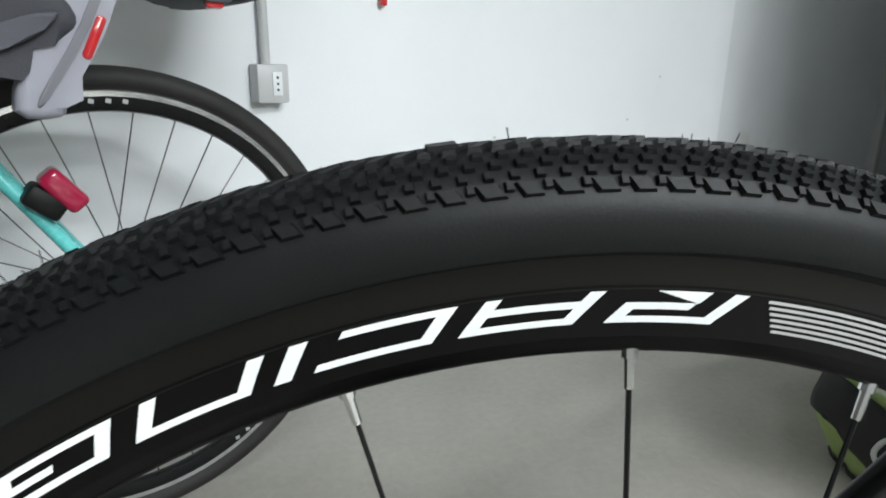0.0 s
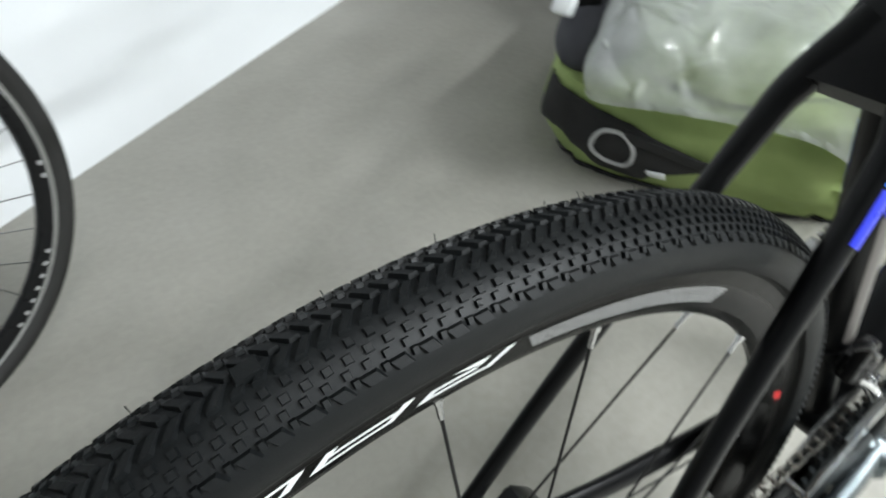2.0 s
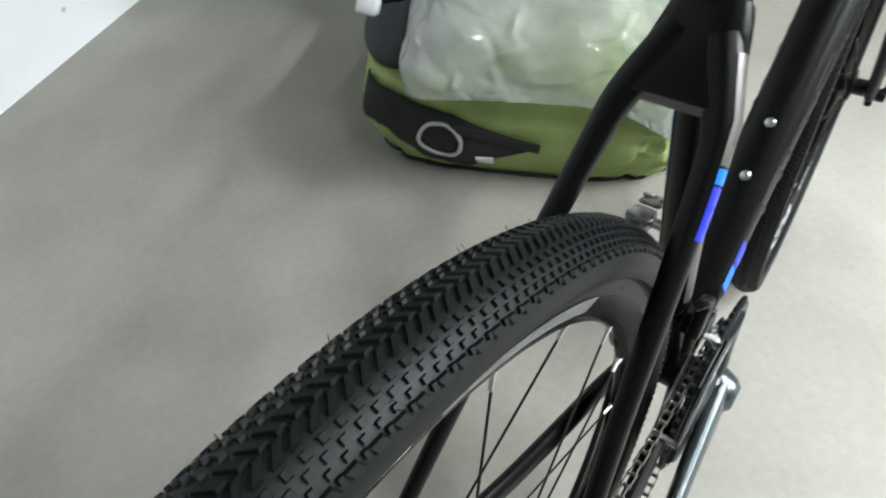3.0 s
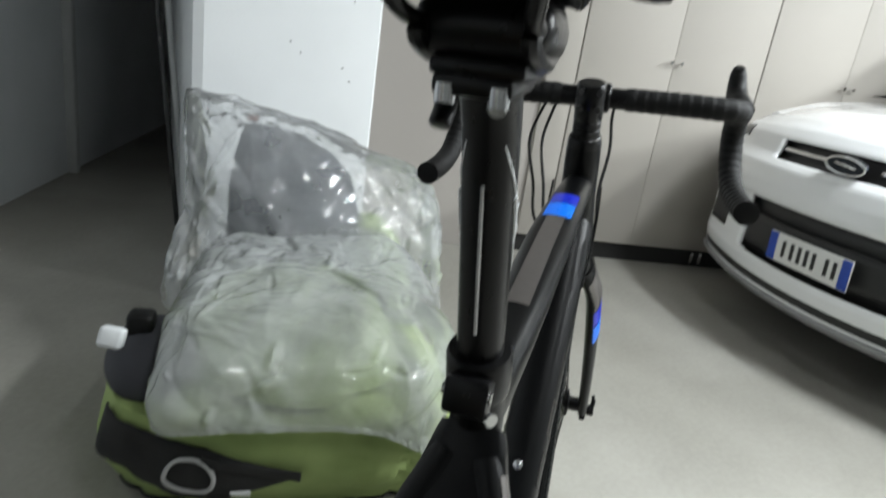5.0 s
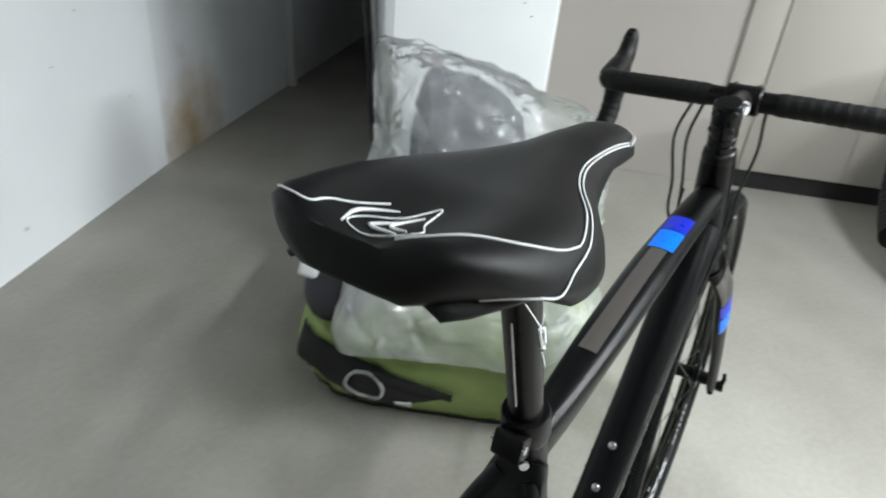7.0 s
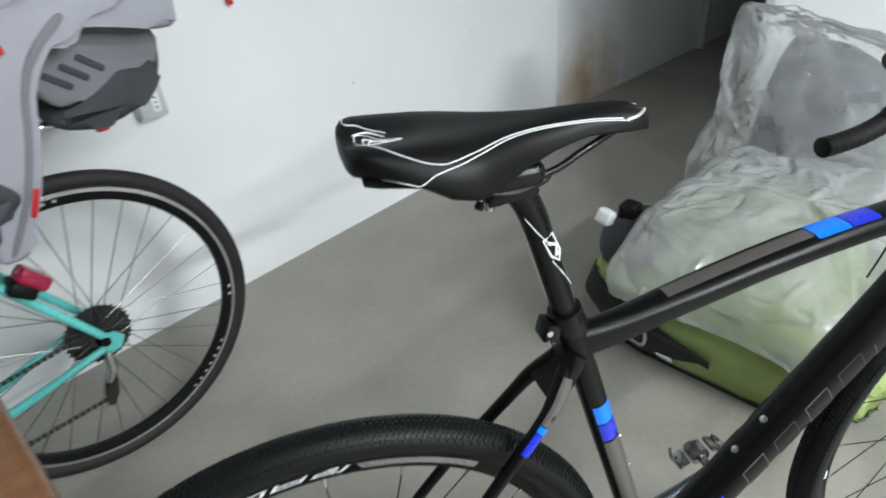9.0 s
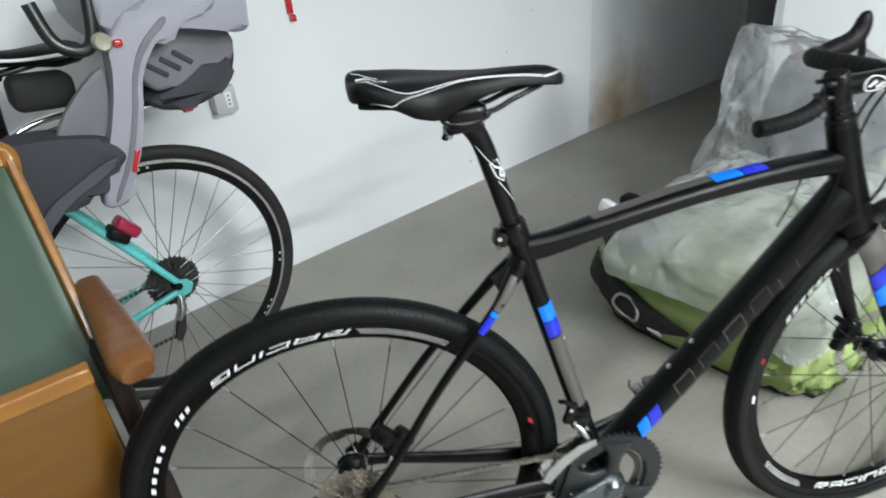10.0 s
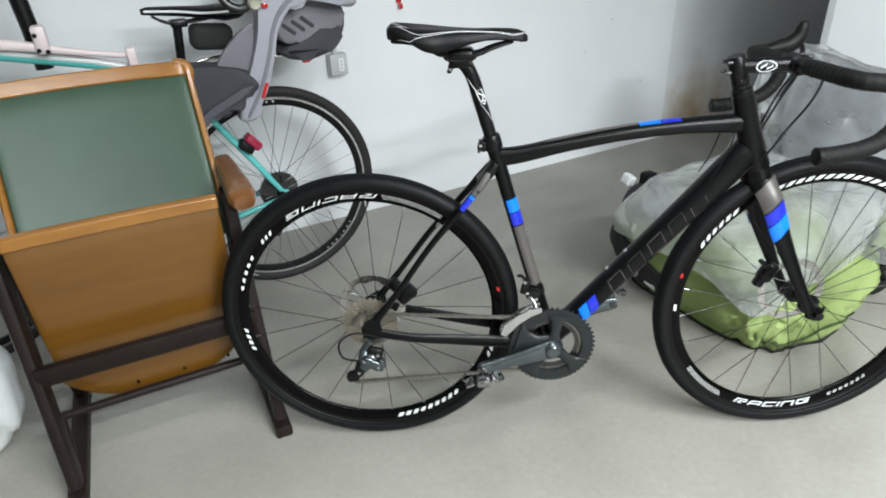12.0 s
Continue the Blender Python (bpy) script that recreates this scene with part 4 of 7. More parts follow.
us = [-1.6 + 3.2 * k / 32 for k in range(33)]
xs = [0.0937, 0.0945, 0.0965, 0.099, 0.102, 0.107, 0.112, 0.12] + [0.13 + 0.0115 * k for k in range(19)] + [0.345, 0.352, 0.358, 0.364, 0.367, 0.369]
bm = bmesh.new()
outer = [[saddle_at(x, u) for u in us] for x in xs]
loft(bm, outer, False, False)
bm.verts.ensure_lookup_table()
m = len(us)
for n0, turn in ((0, -1), ((len(xs) - 1) * m, 1)):
    for k in range(m // 2):
        quad = [bm.verts[n0 + i] for i in dict.fromkeys((k, k + 1, m - 2 - k, m - 1 - k))]
        bm.faces.new(quad[::turn])
saddle = part("saddle", bm, LEATHER, bike, "black saddle with white piping")
md = saddle.modifiers.new("thick", "SOLIDIFY")
md.thickness, md.offset = 0.005, -1
bm = bmesh.new()
under = []
for x in xs[4:-3]:
    _, w, z, dip, skirt = saddle_row(x)
    k = 0.84
    zz = z - dip - max(0.019, min(0.026, skirt * 0.6))
    under.append([Vector((x, SADDLE_Y + w * k * q, zz + 0.012 * (1 - q * q))) for q in (-1, -0.75, -0.5, -0.25, 0, 0.25, 0.5, 0.75, 1)])
loft(bm, under, False, False)
shell = part("shell", bm, BLACK_PLASTIC, saddle, "black plastic shell")
md = shell.modifiers.new("thick", "SOLIDIFY")
md.thickness = 0.003
for s in (-1, 1):
    lines = [
        ([(0.104, 0.22), (0.107, 0.34), (0.117, 0.50), (0.131, 0.64), (0.146, 0.73), (0.157, 0.755), (0.166, 0.735), (0.19, 0.62), (0.22, 0.53), (0.25, 0.51), (0.28, 0.56), (0.31, 0.66), (0.335, 0.76)], 0.0005),
        ([(0.116, 1.5), (0.122, 1.36), (0.130, 1.19), (0.140, 1.03), (0.151, 0.90), (0.162, 0.825), (0.174, 0.77), (0.195, 0.665), (0.222, 0.575), (0.25, 0.56), (0.28, 0.61), (0.31, 0.72), (0.338, 0.82)], 0.0005)]
    if s > 0:
        # on the far side the line swings out to the very edge behind the corner
        lines = [([(0.133, 0.10), (0.121, 0.20), (0.112, 0.30), (0.1035, 0.375), (0.1025, 0.55), (0.108, 0.80), (0.128, 0.95), (0.157, 1.08), (0.19, 1.12), (0.23, 1.1), (0.28, 1.05), (0.335, 0.95)], 0.0005)]
    for line, r in lines:
        bm = bmesh.new()
        sweep(bm, bend([saddle_at(x, s * u, 0.0004) for x, u in line], steps=6), r, 6)
        part("piping", bm, WHITE_DECAL, saddle, "thin white piping line")
    bm = bmesh.new()
    sweep(bm, bend([saddle_at(0.338, s * 0.82, 0.0004), saddle_at(0.352, s * 0.7, 0.0004), saddle_at(0.364, s * 0.3, 0.0004)], steps=4), 0.0016, 6)
    part("nose_mark", bm, SILVER_PRINT, saddle, "silver print on the nose")
bm = bmesh.new()
pts = [saddle_at(x, u, 0.0004) for x, u in ((0.112, -0.26), (0.106, -0.02), (0.108, 0.14), (0.116, 0.12), (0.127, -0.02), (0.142, -0.10), (0.124, -0.16))]
sweep(bm, bend(pts, True, 4), 0.0004, 6, closed=True)
for line in (((0.112, -0.12), (0.1135, 0.05), (0.124, -0.06)), ((0.115, -0.15), (0.118, -0.03), (0.131, -0.10)), ((0.106, 0.16), (0.118, 0.16), (0.131, 0.03))):
    sweep(bm, bend([saddle_at(x, u, 0.0004) for x, u in line], steps=4), spread([0.0004, 0.0010, 0.0003], 4), 6)
part("emblem", bm, WHITE_DECAL, saddle, "white flame-shaped emblem on the tail")
for s in (-1, 1):
    bm = bmesh.new()
    sweep(bm, bend([(0.145, s * 0.036, 0.992), (0.158, s * 0.033, 0.985), (0.182, s * 0.027, 0.966), (0.203, s * 0.0235, 0.957), (0.265, s * 0.022, 0.955), (0.30, s * 0.018, 0.966), (0.34, s * 0.008, 0.976)]), 0.0036, 10)
    part("rail", bm, BLACK_METAL, saddle, "black saddle rail")
bm = bmesh.new()
for s in (-1, 1):
    sweep(bm, bend([(0.205, s * 0.022, 0.952), (0.235, s * 0.023, 0.958), (0.265, s * 0.022, 0.952), (0.235, s * 0.023, 0.944)], True, 5), 0.004, 8, closed=True)
box(bm, (0.056, 0.056, 0.024), pose(0.236, -0.001, 0.956), 0.010, 3)
box(bm, (0.044, 0.040, 0.008), pose(0.234, -0.001, 0.9405), 0.003)
box(bm, (0.05, 0.034, 0.009), pose(0.236, 0, 0.935, 0, -4, 0), 0.003)
sweep(bm, [(0.220, 0.0095, 0.932), (0.215, 0.0105, 0.924), (0.211, 0.011, 0.918), (0.2105, 0.011, 0.917)], [0.0035, 0.0048, 0.0048, 0.0036], 12, side=(1, 0, 0))
head = part("saddle_clamp", bm, BLACK_METAL, bike)
for x, y in ((0.214, 0.011), (0.214, -0.011)):
    bm = bmesh.new()
    sweep(bm, [(x, y, 0.934), (x, y, 0.926), (x - 0.001, y, 0.925)], [0.0045, 0.0045, 0.0035], 12, side=(1, 0, 0))
    part("bolt", bm, SILVER, head, "silver clamp bolt")

# fork, stem, bars
bm = bmesh.new()
sweep(bm, [(0.863, 0, 0.693), (0.868, 0, 0.672), (0.875, 0, 0.652)], [0.0285, (0.034, 0.03), (0.036, 0.026)], 20)
for s in (-1, 1):
    sweep(bm, bend([(0.872, s * 0.024, 0.668), (0.890, s * 0.042, 0.625), (0.915, s * 0.049, 0.56), (0.965, s * 0.055, 0.455), (1.018, s * 0.058, 0.352)]),
          spread([(0.013, 0.026), (0.0115, 0.024), (0.0105, 0.021), (0.0095, 0.015), (0.008, 0.012)]), 16)
    box(bm, (0.03, 0.011, 0.032), pose(1.026, s * 0.059, 0.349, 0, 20, 0), 0.004)
bm.transform(STEER)
fork = part("fork", bm, FRAME, bike, "black fork with grey and blue bands")


def leg_point(z, s):
    pts = [(0.668, 0.872, 0.024), (0.625, 0.890, 0.042), (0.56, 0.915, 0.049), (0.455, 0.965, 0.055)]
    for (z0, x0, y0), (z1, x1, y1) in zip(pts, pts[1:]):
        if z >= z1:
            t = (z0 - z) / (z0 - z1)
            return STEER @ Vector((x0 + (x1 - x0) * t, s * (y0 + (y1 - y0) * t), z))
    return STEER @ Vector((0.965, s * 0.055, 0.455))


for s in (-1, 1):
    w0, w1 = (112, 250) if s < 0 else (68, -70)
    flank("grey_band", [leg_point(z, s) for z in (0.662, 0.65, 0.636, 0.625, 0.617)], [(0.0129, 0.0258), (0.0124, 0.0252), (0.0119, 0.0245), (0.0115, 0.024), (0.0114, 0.0238)], GREY_DECAL, w0, w1, fork, 0.013, 0.0016)
    flank("royal_blue_band", [leg_point(z, s) for z in (0.614, 0.60, 0.587)], [(0.0113, 0.0236), (0.0111, 0.0229), (0.0109, 0.0223)], BLUE_NAVY, w0, w1, fork, 0.013, 0.0016)
    flank("light_blue_band", [leg_point(z, s) for z in (0.585, 0.57, 0.558, 0.553)], [(0.0109, 0.0222), (0.0107, 0.0215), (0.0105, 0.0209), (0.0104, 0.0206)], BLUE_LIGHT, w0, w1, fork, 0.013, 0.0016)
bm = bmesh.new()
sweep(bm, [(1.03, -0.075, 0.35), (1.03, 0.068, 0.35)], 0.007, 14, side=(1, 0, 0))
sweep(bm, [(1.03, -0.078, 0.35), (1.03, -0.066, 0.35)], 0.010, 14, side=(1, 0, 0))
sweep(bm, [(1.03, -0.073, 0.35), (1.034, -0.076, 0.366), (1.038, -0.074, 0.376)], [0.0045, 0.004, 0.003], 10)
bm.transform(STEER)
part("axle", bm, BLACK_METAL, fork, "black through axle with lever")
bm = bmesh.new()
box(bm, (0.034, 0.030, 0.052), pose(0.960, 0.042, 0.412, 0, 28, 0), 0.010, 3)
box(bm, (0.024, 0.020, 0.028), pose(0.942, 0.040, 0.388, 0, 28, 0), 0.006, 3)
sweep(bm, [(0.952, 0.022, 0.43), (0.952, 0.064, 0.43)], 0.006, 12, side=(1, 0, 0))
sweep(bm, bend([(0.962, 0.05, 0.44), (0.93, 0.054, 0.5), (0.9, 0.05, 0.58), (0.876, 0.038, 0.64)]), 0.0028, 8)
bm.transform(STEER)
part("brake_caliper", bm, BLACK_METAL, fork, "black disc brake caliper")
bm = bmesh.new()
box(bm, (0.05, 0.03, 0.035), pose(0.085, 0.045, 0.385, 0, -40, 0), 0.006)
box(bm, (0.028, 0.024, 0.04), pose(0.062, 0.043, 0.408, 0, -40, 0), 0.005)
part("brake_caliper", bm, BLACK_METAL, bike, "black disc brake caliper")
# headset, spacers, stem
bm = bmesh.new()
ax = lambda z: (0.981 - (z - 0.345) * 0.3346, 0, z)
sweep(bm, [ax(0.849), ax(0.852), ax(0.861), ax(0.863)], [0.0215, 0.0222, 0.0205, 0.018], 24)
for a, b in ((0.863, 0.8725), (0.8735, 0.883)):
    sweep(bm, [ax(a), ax(a + 0.001), ax(b - 0.001), ax(b)], [0.0165, 0.0175, 0.0175, 0.0165], 24)
bm.transform(STEER)
part("headset", bm, BLACK_METAL, bike, "black headset with spacers")
bm = bmesh.new()
sweep(bm, [ax(0.883), ax(0.885), ax(0.925), ax(0.928)], [0.0165, 0.0178, 0.0178, 0.0155], 24)
sweep(bm, bend([(0.797, 0, 0.9065), (0.83, 0, 0.9065), (0.88, 0, 0.9065), (0.907, 0, 0.906)]), spread([(0.0165, 0.0165), (0.015, 0.0155), (0.0145, 0.015), (0.017, 0.017)]), 20)
sweep(bm, [(0.912, -0.024, 0.906), (0.912, -0.022, 0.906), (0.912, 0.022, 0.906), (0.912, 0.024, 0.906)], [0.0185, 0.0205, 0.0205, 0.0185], 20, side=(1, 0, 0))
bm.transform(STEER)
stem = part("stem", bm, BLACK_METAL, bike, "glossy black stem with a white oval emblem")
for s in (-1, 1):
    for x0, x1, z in ((0.776, 0.767, 0.916), (0.776, 0.767, 0.896), (0.924, 0.936, 0.921), (0.924, 0.936, 0.891)):
        bm = bmesh.new()
        y = s * (0.011 if x0 < 0.8 else 0.016)
        sweep(bm, [(x0, y, z), (x1, y, z)], 0.004, 10)
        bm.transform(STEER)
        part("bolt", bm, DARK_STEEL, stem, "dark stem bolt")
for s in (-1, 1):
    bm = bmesh.new()
    ring = [(0.845 + 0.02 * math.cos(w), s * (0.0156 - 0.006 * math.sin(w) ** 2), 0.906 + 0.0105 * math.sin(w)) for w in [2 * math.pi * k / 20 for k in range(20)]]
    sweep(bm, ring, 0.0014, 6, closed=True)
    sweep(bm, [(0.833, s * 0.0155, 0.903), (0.845, s * 0.0153, 0.911), (0.846, s * 0.0155, 0.901), (0.858, s * 0.0155, 0.907)], 0.0016, 6)
    bm.transform(STEER)
    part("emblem", bm, WHITE_DECAL, stem, "white oval emblem", smooth=False)
bm = bmesh.new()
sweep(bm, [(0.912, -0.05, 0.906), (0.912, 0.05, 0.906)], 0.0145, 20, side=(1, 0, 0))
bm.transform(STEER)
bar = part("handlebar", bm, BLACK_METAL, bike, "black drop handlebar")
for s in (-1, 1):
    pts = bend([(0.912, s * 0.045, 0.906), (0.912, s * 0.10, 0.906), (0.914, s * 0.165, 0.905), (0.928, s * 0.195, 0.903), (0.958, s * 0.205, 0.900), (0.988, s * 0.207, 0.888), (1.002, s * 0.209, 0.862),
                (0.994, s * 0.211, 0.828), (0.968, s * 0.213, 0.800), (0.93, s * 0.215, 0.786), (0.885, s * 0.217, 0.780), (0.857, s * 0.218, 0.779)], steps=14)
    # even steps along the bar, each turn of tape standing proud of the one before
    fine, run = [Vector(pts[0])], 0.0
    for a, b in zip(pts, pts[1:]):
        a, b = Vector(a), Vector(b)
        span = (b - a).length
        while run + 0.0024 <= span:
            run += 0.0024
            fine.append(a.lerp(b, run / span))
        run -= span
    rad = [0.0154 + 0.0011 * ((k % 6) / 5) ** 0.7 for k in range(len(fine))]
    bm = bmesh.new()
    sweep(bm, fine, rad, 16)
    bm.transform(STEER)
    part("bar_tape", bm, TAPE, bar, "wrapped black bar tape")
    bm = bmesh.new()
    sweep(bm, [(0.8575, s * 0.218, 0.779), (0.851, s * 0.218, 0.779), (0.8495, s * 0.218, 0.779)], [0.0166, 0.0164, 0.012], 16)
    bm.transform(STEER)
    part("end_plug", bm, BLACK_PLASTIC, bar)
    bm = bmesh.new()
    sweep(bm, bend([(0.955, s * 0.206, 0.905), (0.985, s * 0.207, 0.909), (1.012, s * 0.207, 0.914), (1.03, s * 0.206, 0.93), (1.036, s * 0.205, 0.953), (1.033, s * 0.205, 0.963)]),
          spread([(0.0165, 0.012), (0.0175, 0.017), (0.0165, 0.019), (0.0145, 0.017), (0.012, 0.0135), (0.007, 0.008)]), 16)
    bm.transform(STEER)
    hood = part("brake_hood", bm, BLACK_PLASTIC, bar, "black rubber brake hood")
    bm = bmesh.new()
    sweep(bm, bend([(1.032, s * 0.207, 0.928), (1.045, s * 0.208, 0.900), (1.046, s * 0.212, 0.86), (1.034, s * 0.218, 0.82), (1.02, s * 0.222, 0.79)]), spread([(0.008, 0.005), (0.009, 0.005), (0.009, 0.004), (0.009, 0.0035), (0.007, 0.003)]), 10)
    bm.transform(STEER)
    part("brake_lever", bm, DARK_STEEL, bar, "dark metal brake lever")
for a, wide, b in ((0.035, 0.085, 0.034), (0.03, 0.066, 0.022), (-0.03, -0.034, -0.026)):
    bm = bmesh.new()
    sweep(bm, bend([(0.925, a, 0.895), (0.948, (a + wide) / 2, 0.900), (0.955, wide * 0.9, 0.872), (0.935, wide, 0.83), (0.90, wide * 0.8, 0.775), (0.872, (b + wide) / 2, 0.735), (0.84, b * 0.95, 0.70), (0.82, b * 0.85, 0.68)]), 0.0024, 8)
    bm.transform(STEER)
    part("cable", bm, BLACK_PLASTIC, bike, "thin black cable")
for s in (-1, 1):
    bm = bmesh.new()
    sweep(bm, bend([(0.80, s * 0.031, 0.80), (0.79, s * 0.033, 0.755), (0.775, s * 0.032, 0.71), (0.755, s * 0.03, 0.675)]), 0.0014, 8)
    part("cable", bm, BLACK_PLASTIC, bike, "thin black cable")

# bottle bolts
for x in (0.622, 0.583):
    bm = bmesh.new()
    c = Vector(on_down(x)) + Vector((-0.745, 0, 0.667)) * 0.0275
    d = Vector((-0.745, 0, 0.667))
    sweep(bm, [c, c + d * 0.002, c + d * 0.0035], [0.0055, 0.0055, 0.003], 14)
    part("bolt", bm, SILVER, bike, "silver bottle bolt")
for z in (0.50, 0.56):
    bm = bmesh.new()
    c = Vector(on_seat_tube(z)) + Vector((0.0155, 0, 0.004))
    sweep(bm, [c, c + Vector((0.003, 0, 0.001))], 0.004, 12)
    part("bolt", bm, SILVER, bike, "silver bottle bolt")

# cranks, rings, chain
CY = -0.049
bm = bmesh.new()
o = gear(50, 0.1035, 0.0055)
ring_plate(bm, o, [(x * 0.071 / math.hypot(x, z), z * 0.071 / math.hypot(x, z)) for x, z in o], 0.004, CY, BB[0], BB[2])
part("outer_chainring", bm, RING_GREY, bike, "dark grey toothed chainring")
bm = bmesh.new()
o = gear(34, 0.0705, 0.004)
ring_plate(bm, o, [(x * 0.056 / math.hypot(x, z), z * 0.056 / math.hypot(x, z)) for x, z in o], 0.003, CY + 0.008, BB[0], BB[2])
part("inner_chainring", bm, DARK_STEEL, bike, "smaller toothed chainring")
ang = math.atan2(0.243 - BB[2], 0.262 - BB[0])
bm = bmesh.new()
for deg, wide in ((80, 0.0115), (-42, 0.0115), (-128, 0.0125), (163, 0.020)):
    e = Vector((math.cos(radians(deg)), 0, math.sin(radians(deg))))
    sweep(bm, bend([Vector((BB[0], CY - 0.006, BB[2])) + e * q for q in (0.008, 0.040, 0.064, 0.086)]), spread([(0.008, wide * 1.7), (0.008, wide), (0.006, wide * 1.2), (0.004, wide * 2.6)]), 14, power=0.8)
ring_plate(bm, circle2(0.0985, 64), circle2(0.0735, 64), 0.0022, CY - 0.0032, BB[0], BB[2])
part("spider", bm, RING_GREY, bike, "dark four-armed spider")
bm = bmesh.new()
lathe(bm, [(0.0, -0.028), (0.013, -0.028), (0.02, -0.022), (0.027, -0.006), (0.027, 0.006), (0.0, 0.006)], (BB[0], CY - 0.006, BB[2]), 32, closed=False)
e = Vector((math.cos(ang), 0, math.sin(ang)))
sweep(bm, bend([Vector((BB[0], CY - 0.016 - q * 0.09, BB[2])) + e * q for q in (0.0, 0.04, 0.09, 0.14, 0.172)]) + [Vector((BB[0], CY - 0.0318, BB[2])) + e * 0.182],
      spread([(0.011, 0.026), (0.011, 0.0225), (0.0095, 0.0175), (0.0085, 0.0155), (0.0085, 0.0165)]) + [(0.006, 0.010)], 16, power=0.8)
crank = part("crank_right", bm, CRANK_GREY, bike, "polished grey alloy crank")
bm = bmesh.new()
sweep(bm, bend([Vector((BB[0], 0.052 + q * 0.09, BB[2])) - e * q for q in (0.0, 0.04, 0.09, 0.14, 0.172)]) + [Vector((BB[0], 0.0675, BB[2])) - e * 0.184],
      spread([(0.011, 0.024), (0.011, 0.020), (0.0095, 0.017), (0.0085, 0.0165), (0.0085, 0.0185)]) + [(0.007, 0.013)], 16, power=0.8)
left_crank = part("crank_left", bm, CRANK_GREY, bike, "polished grey alloy crank")
bm = bmesh.new()
c = Vector((BB[0], 0.0675, BB[2])) - e * 0.172
sweep(bm, [c + Vector((0, -0.0095, 0)), c + Vector((0, -0.0112, 0))], [0.0085, 0.0075], 18, side=(1, 0, 0))
part("spindle_end", bm, DARK_STEEL, left_crank, "dark round pedal spindle end")


def pedal(centre, s):
    """A small clipless pedal on its spindle."""
    bm = bmesh.new()
    c = Vector(centre)
    sweep(bm, [c, c + Vector((0, s * 0.06, 0))], [0.008, 0.0055], 12, side=(1, 0, 0))
    box(bm, (0.03, 0.034, 0.022), Matrix.Translation(c + Vector((0, s * 0.04, 0))), 0.005)
    for q in (-1, 1):
        box(bm, (0.022, 0.03, 0.008), Matrix.Translation(c + Vector((q * 0.03, s * 0.04, q * 0.006))) @ pose(0, 0, 0, 0, q * 25, 0), 0.003)
        sweep(bm, bend([c + Vector((q * 0.04, s * 0.024, 0.008)), c + Vector((q * 0.047, s * 0.04, 0.004)), c + Vector((q * 0.04, s * 0.056, 0.008))]), 0.0028, 8)
    sweep(bm, [c + Vector((0, -s * 0.004, 0)), c + Vector((0, s * 0.008, 0))], 0.011, 12, side=(1, 0, 0))
    return part("pedal", bm, PEDAL_STEEL, bike, "small dull steel clipless pedal")


pedal(Vector((BB[0], CY - 0.034, BB[2])) + e * 0.172, -1)
pedal(Vector((BB[0], 0.07, BB[2])) - e * 0.172, 1)

# rear derailleur
bm = bmesh.new()
sweep(bm, bend([(0.004, -0.068, 0.325), (-0.01, -0.074, 0.302), (-0.012, -0.085, 0.285), (0.002, -0.09, 0.272)]), spread([(0.008, 0.010), (0.009, 0.013), (0.012, 0.015), (0.010, 0.012)]), 12)
sweep(bm, bend([(0.012, -0.084, 0.292), (-0.004, -0.088, 0.282), (-0.016, -0.088, 0.262)]), spread([(0.010, 0.012), (0.014, 0.018), (0.010, 0.012)]), 12)
box(bm, (0.044, 0.016, 0.026), pose(0.006, -0.094, 0.279, 0, 28, 0), 0.006, 3)
sweep(bm, bend([(0.026, -0.092, 0.290), (0.030, -0.094, 0.276), (0.022, -0.094, 0.262)]), [0.008] * 11, 12)
derailleur = part("rear_derailleur", bm, CRANK_GREY, bike, "grey alloy rear derailleur")
bm = bmesh.new()
box(bm, (0.036, 0.018, 0.022), pose(0.014, -0.082, 0.304, 0, 12, 0), 0.006, 3)
box(bm, (0.026, 0.014, 0.030), pose(-0.024, -0.080, 0.262, 0, 20, 0), 0.006, 3)
part("knuckle", bm, BLACK_METAL, derailleur, "black derailleur knuckle")
for x, z in ((0.022, 0.306), (-0.012, 0.290), (-0.026, 0.258), (0.020, 0.272)):
    bm = bmesh.new()
    sweep(bm, [(x, -0.100, z), (x, -0.104, z)], [0.0042, 0.0034], 10, side=(1, 0, 0))
    part("screw", bm, SILVER, derailleur, "small silver screw")
bm = bmesh.new()
for y in (-0.062, -0.074):
    # each plate: a curved arm between two bosses
    sweep(bm, bend([(0.006, y, 0.284), (0.002, y, 0.268), (-0.020, y, 0.246), (-0.047, y, 0.226), (-0.060, y, 0.217)]), spread([(0.0012, 0.006), (0.0012, 0.011), (0.0012, 0.008), (0.0012, 0.012), (0.0012, 0.006)]), 10)
part("cage", bm, BLACK_METAL, derailleur, "derailleur cage")
for x, z in ((0.004, 0.272), (-0.047, 0.226)):
    bm = bmesh.new()
    disc(bm, [(x + p, z + q) for p, q in gear(11, 0.0185, 0.004)], 0.004, Matrix.Translation((0, -0.068, 0)))
    part("jockey_wheel", bm, BLACK_PLASTIC, derailleur, "black jockey wheel")
bm = bmesh.new()
sweep(bm, bend([(0.03, -0.068, 0.332), (-0.03, -0.076, 0.352), (-0.068, -0.082, 0.33), (-0.062, -0.086, 0.292), (-0.018, -0.088, 0.282)]), 0.0025, 8)
part("cable_loop", bm, BLACK_PLASTIC, derailleur, "black cable loop")
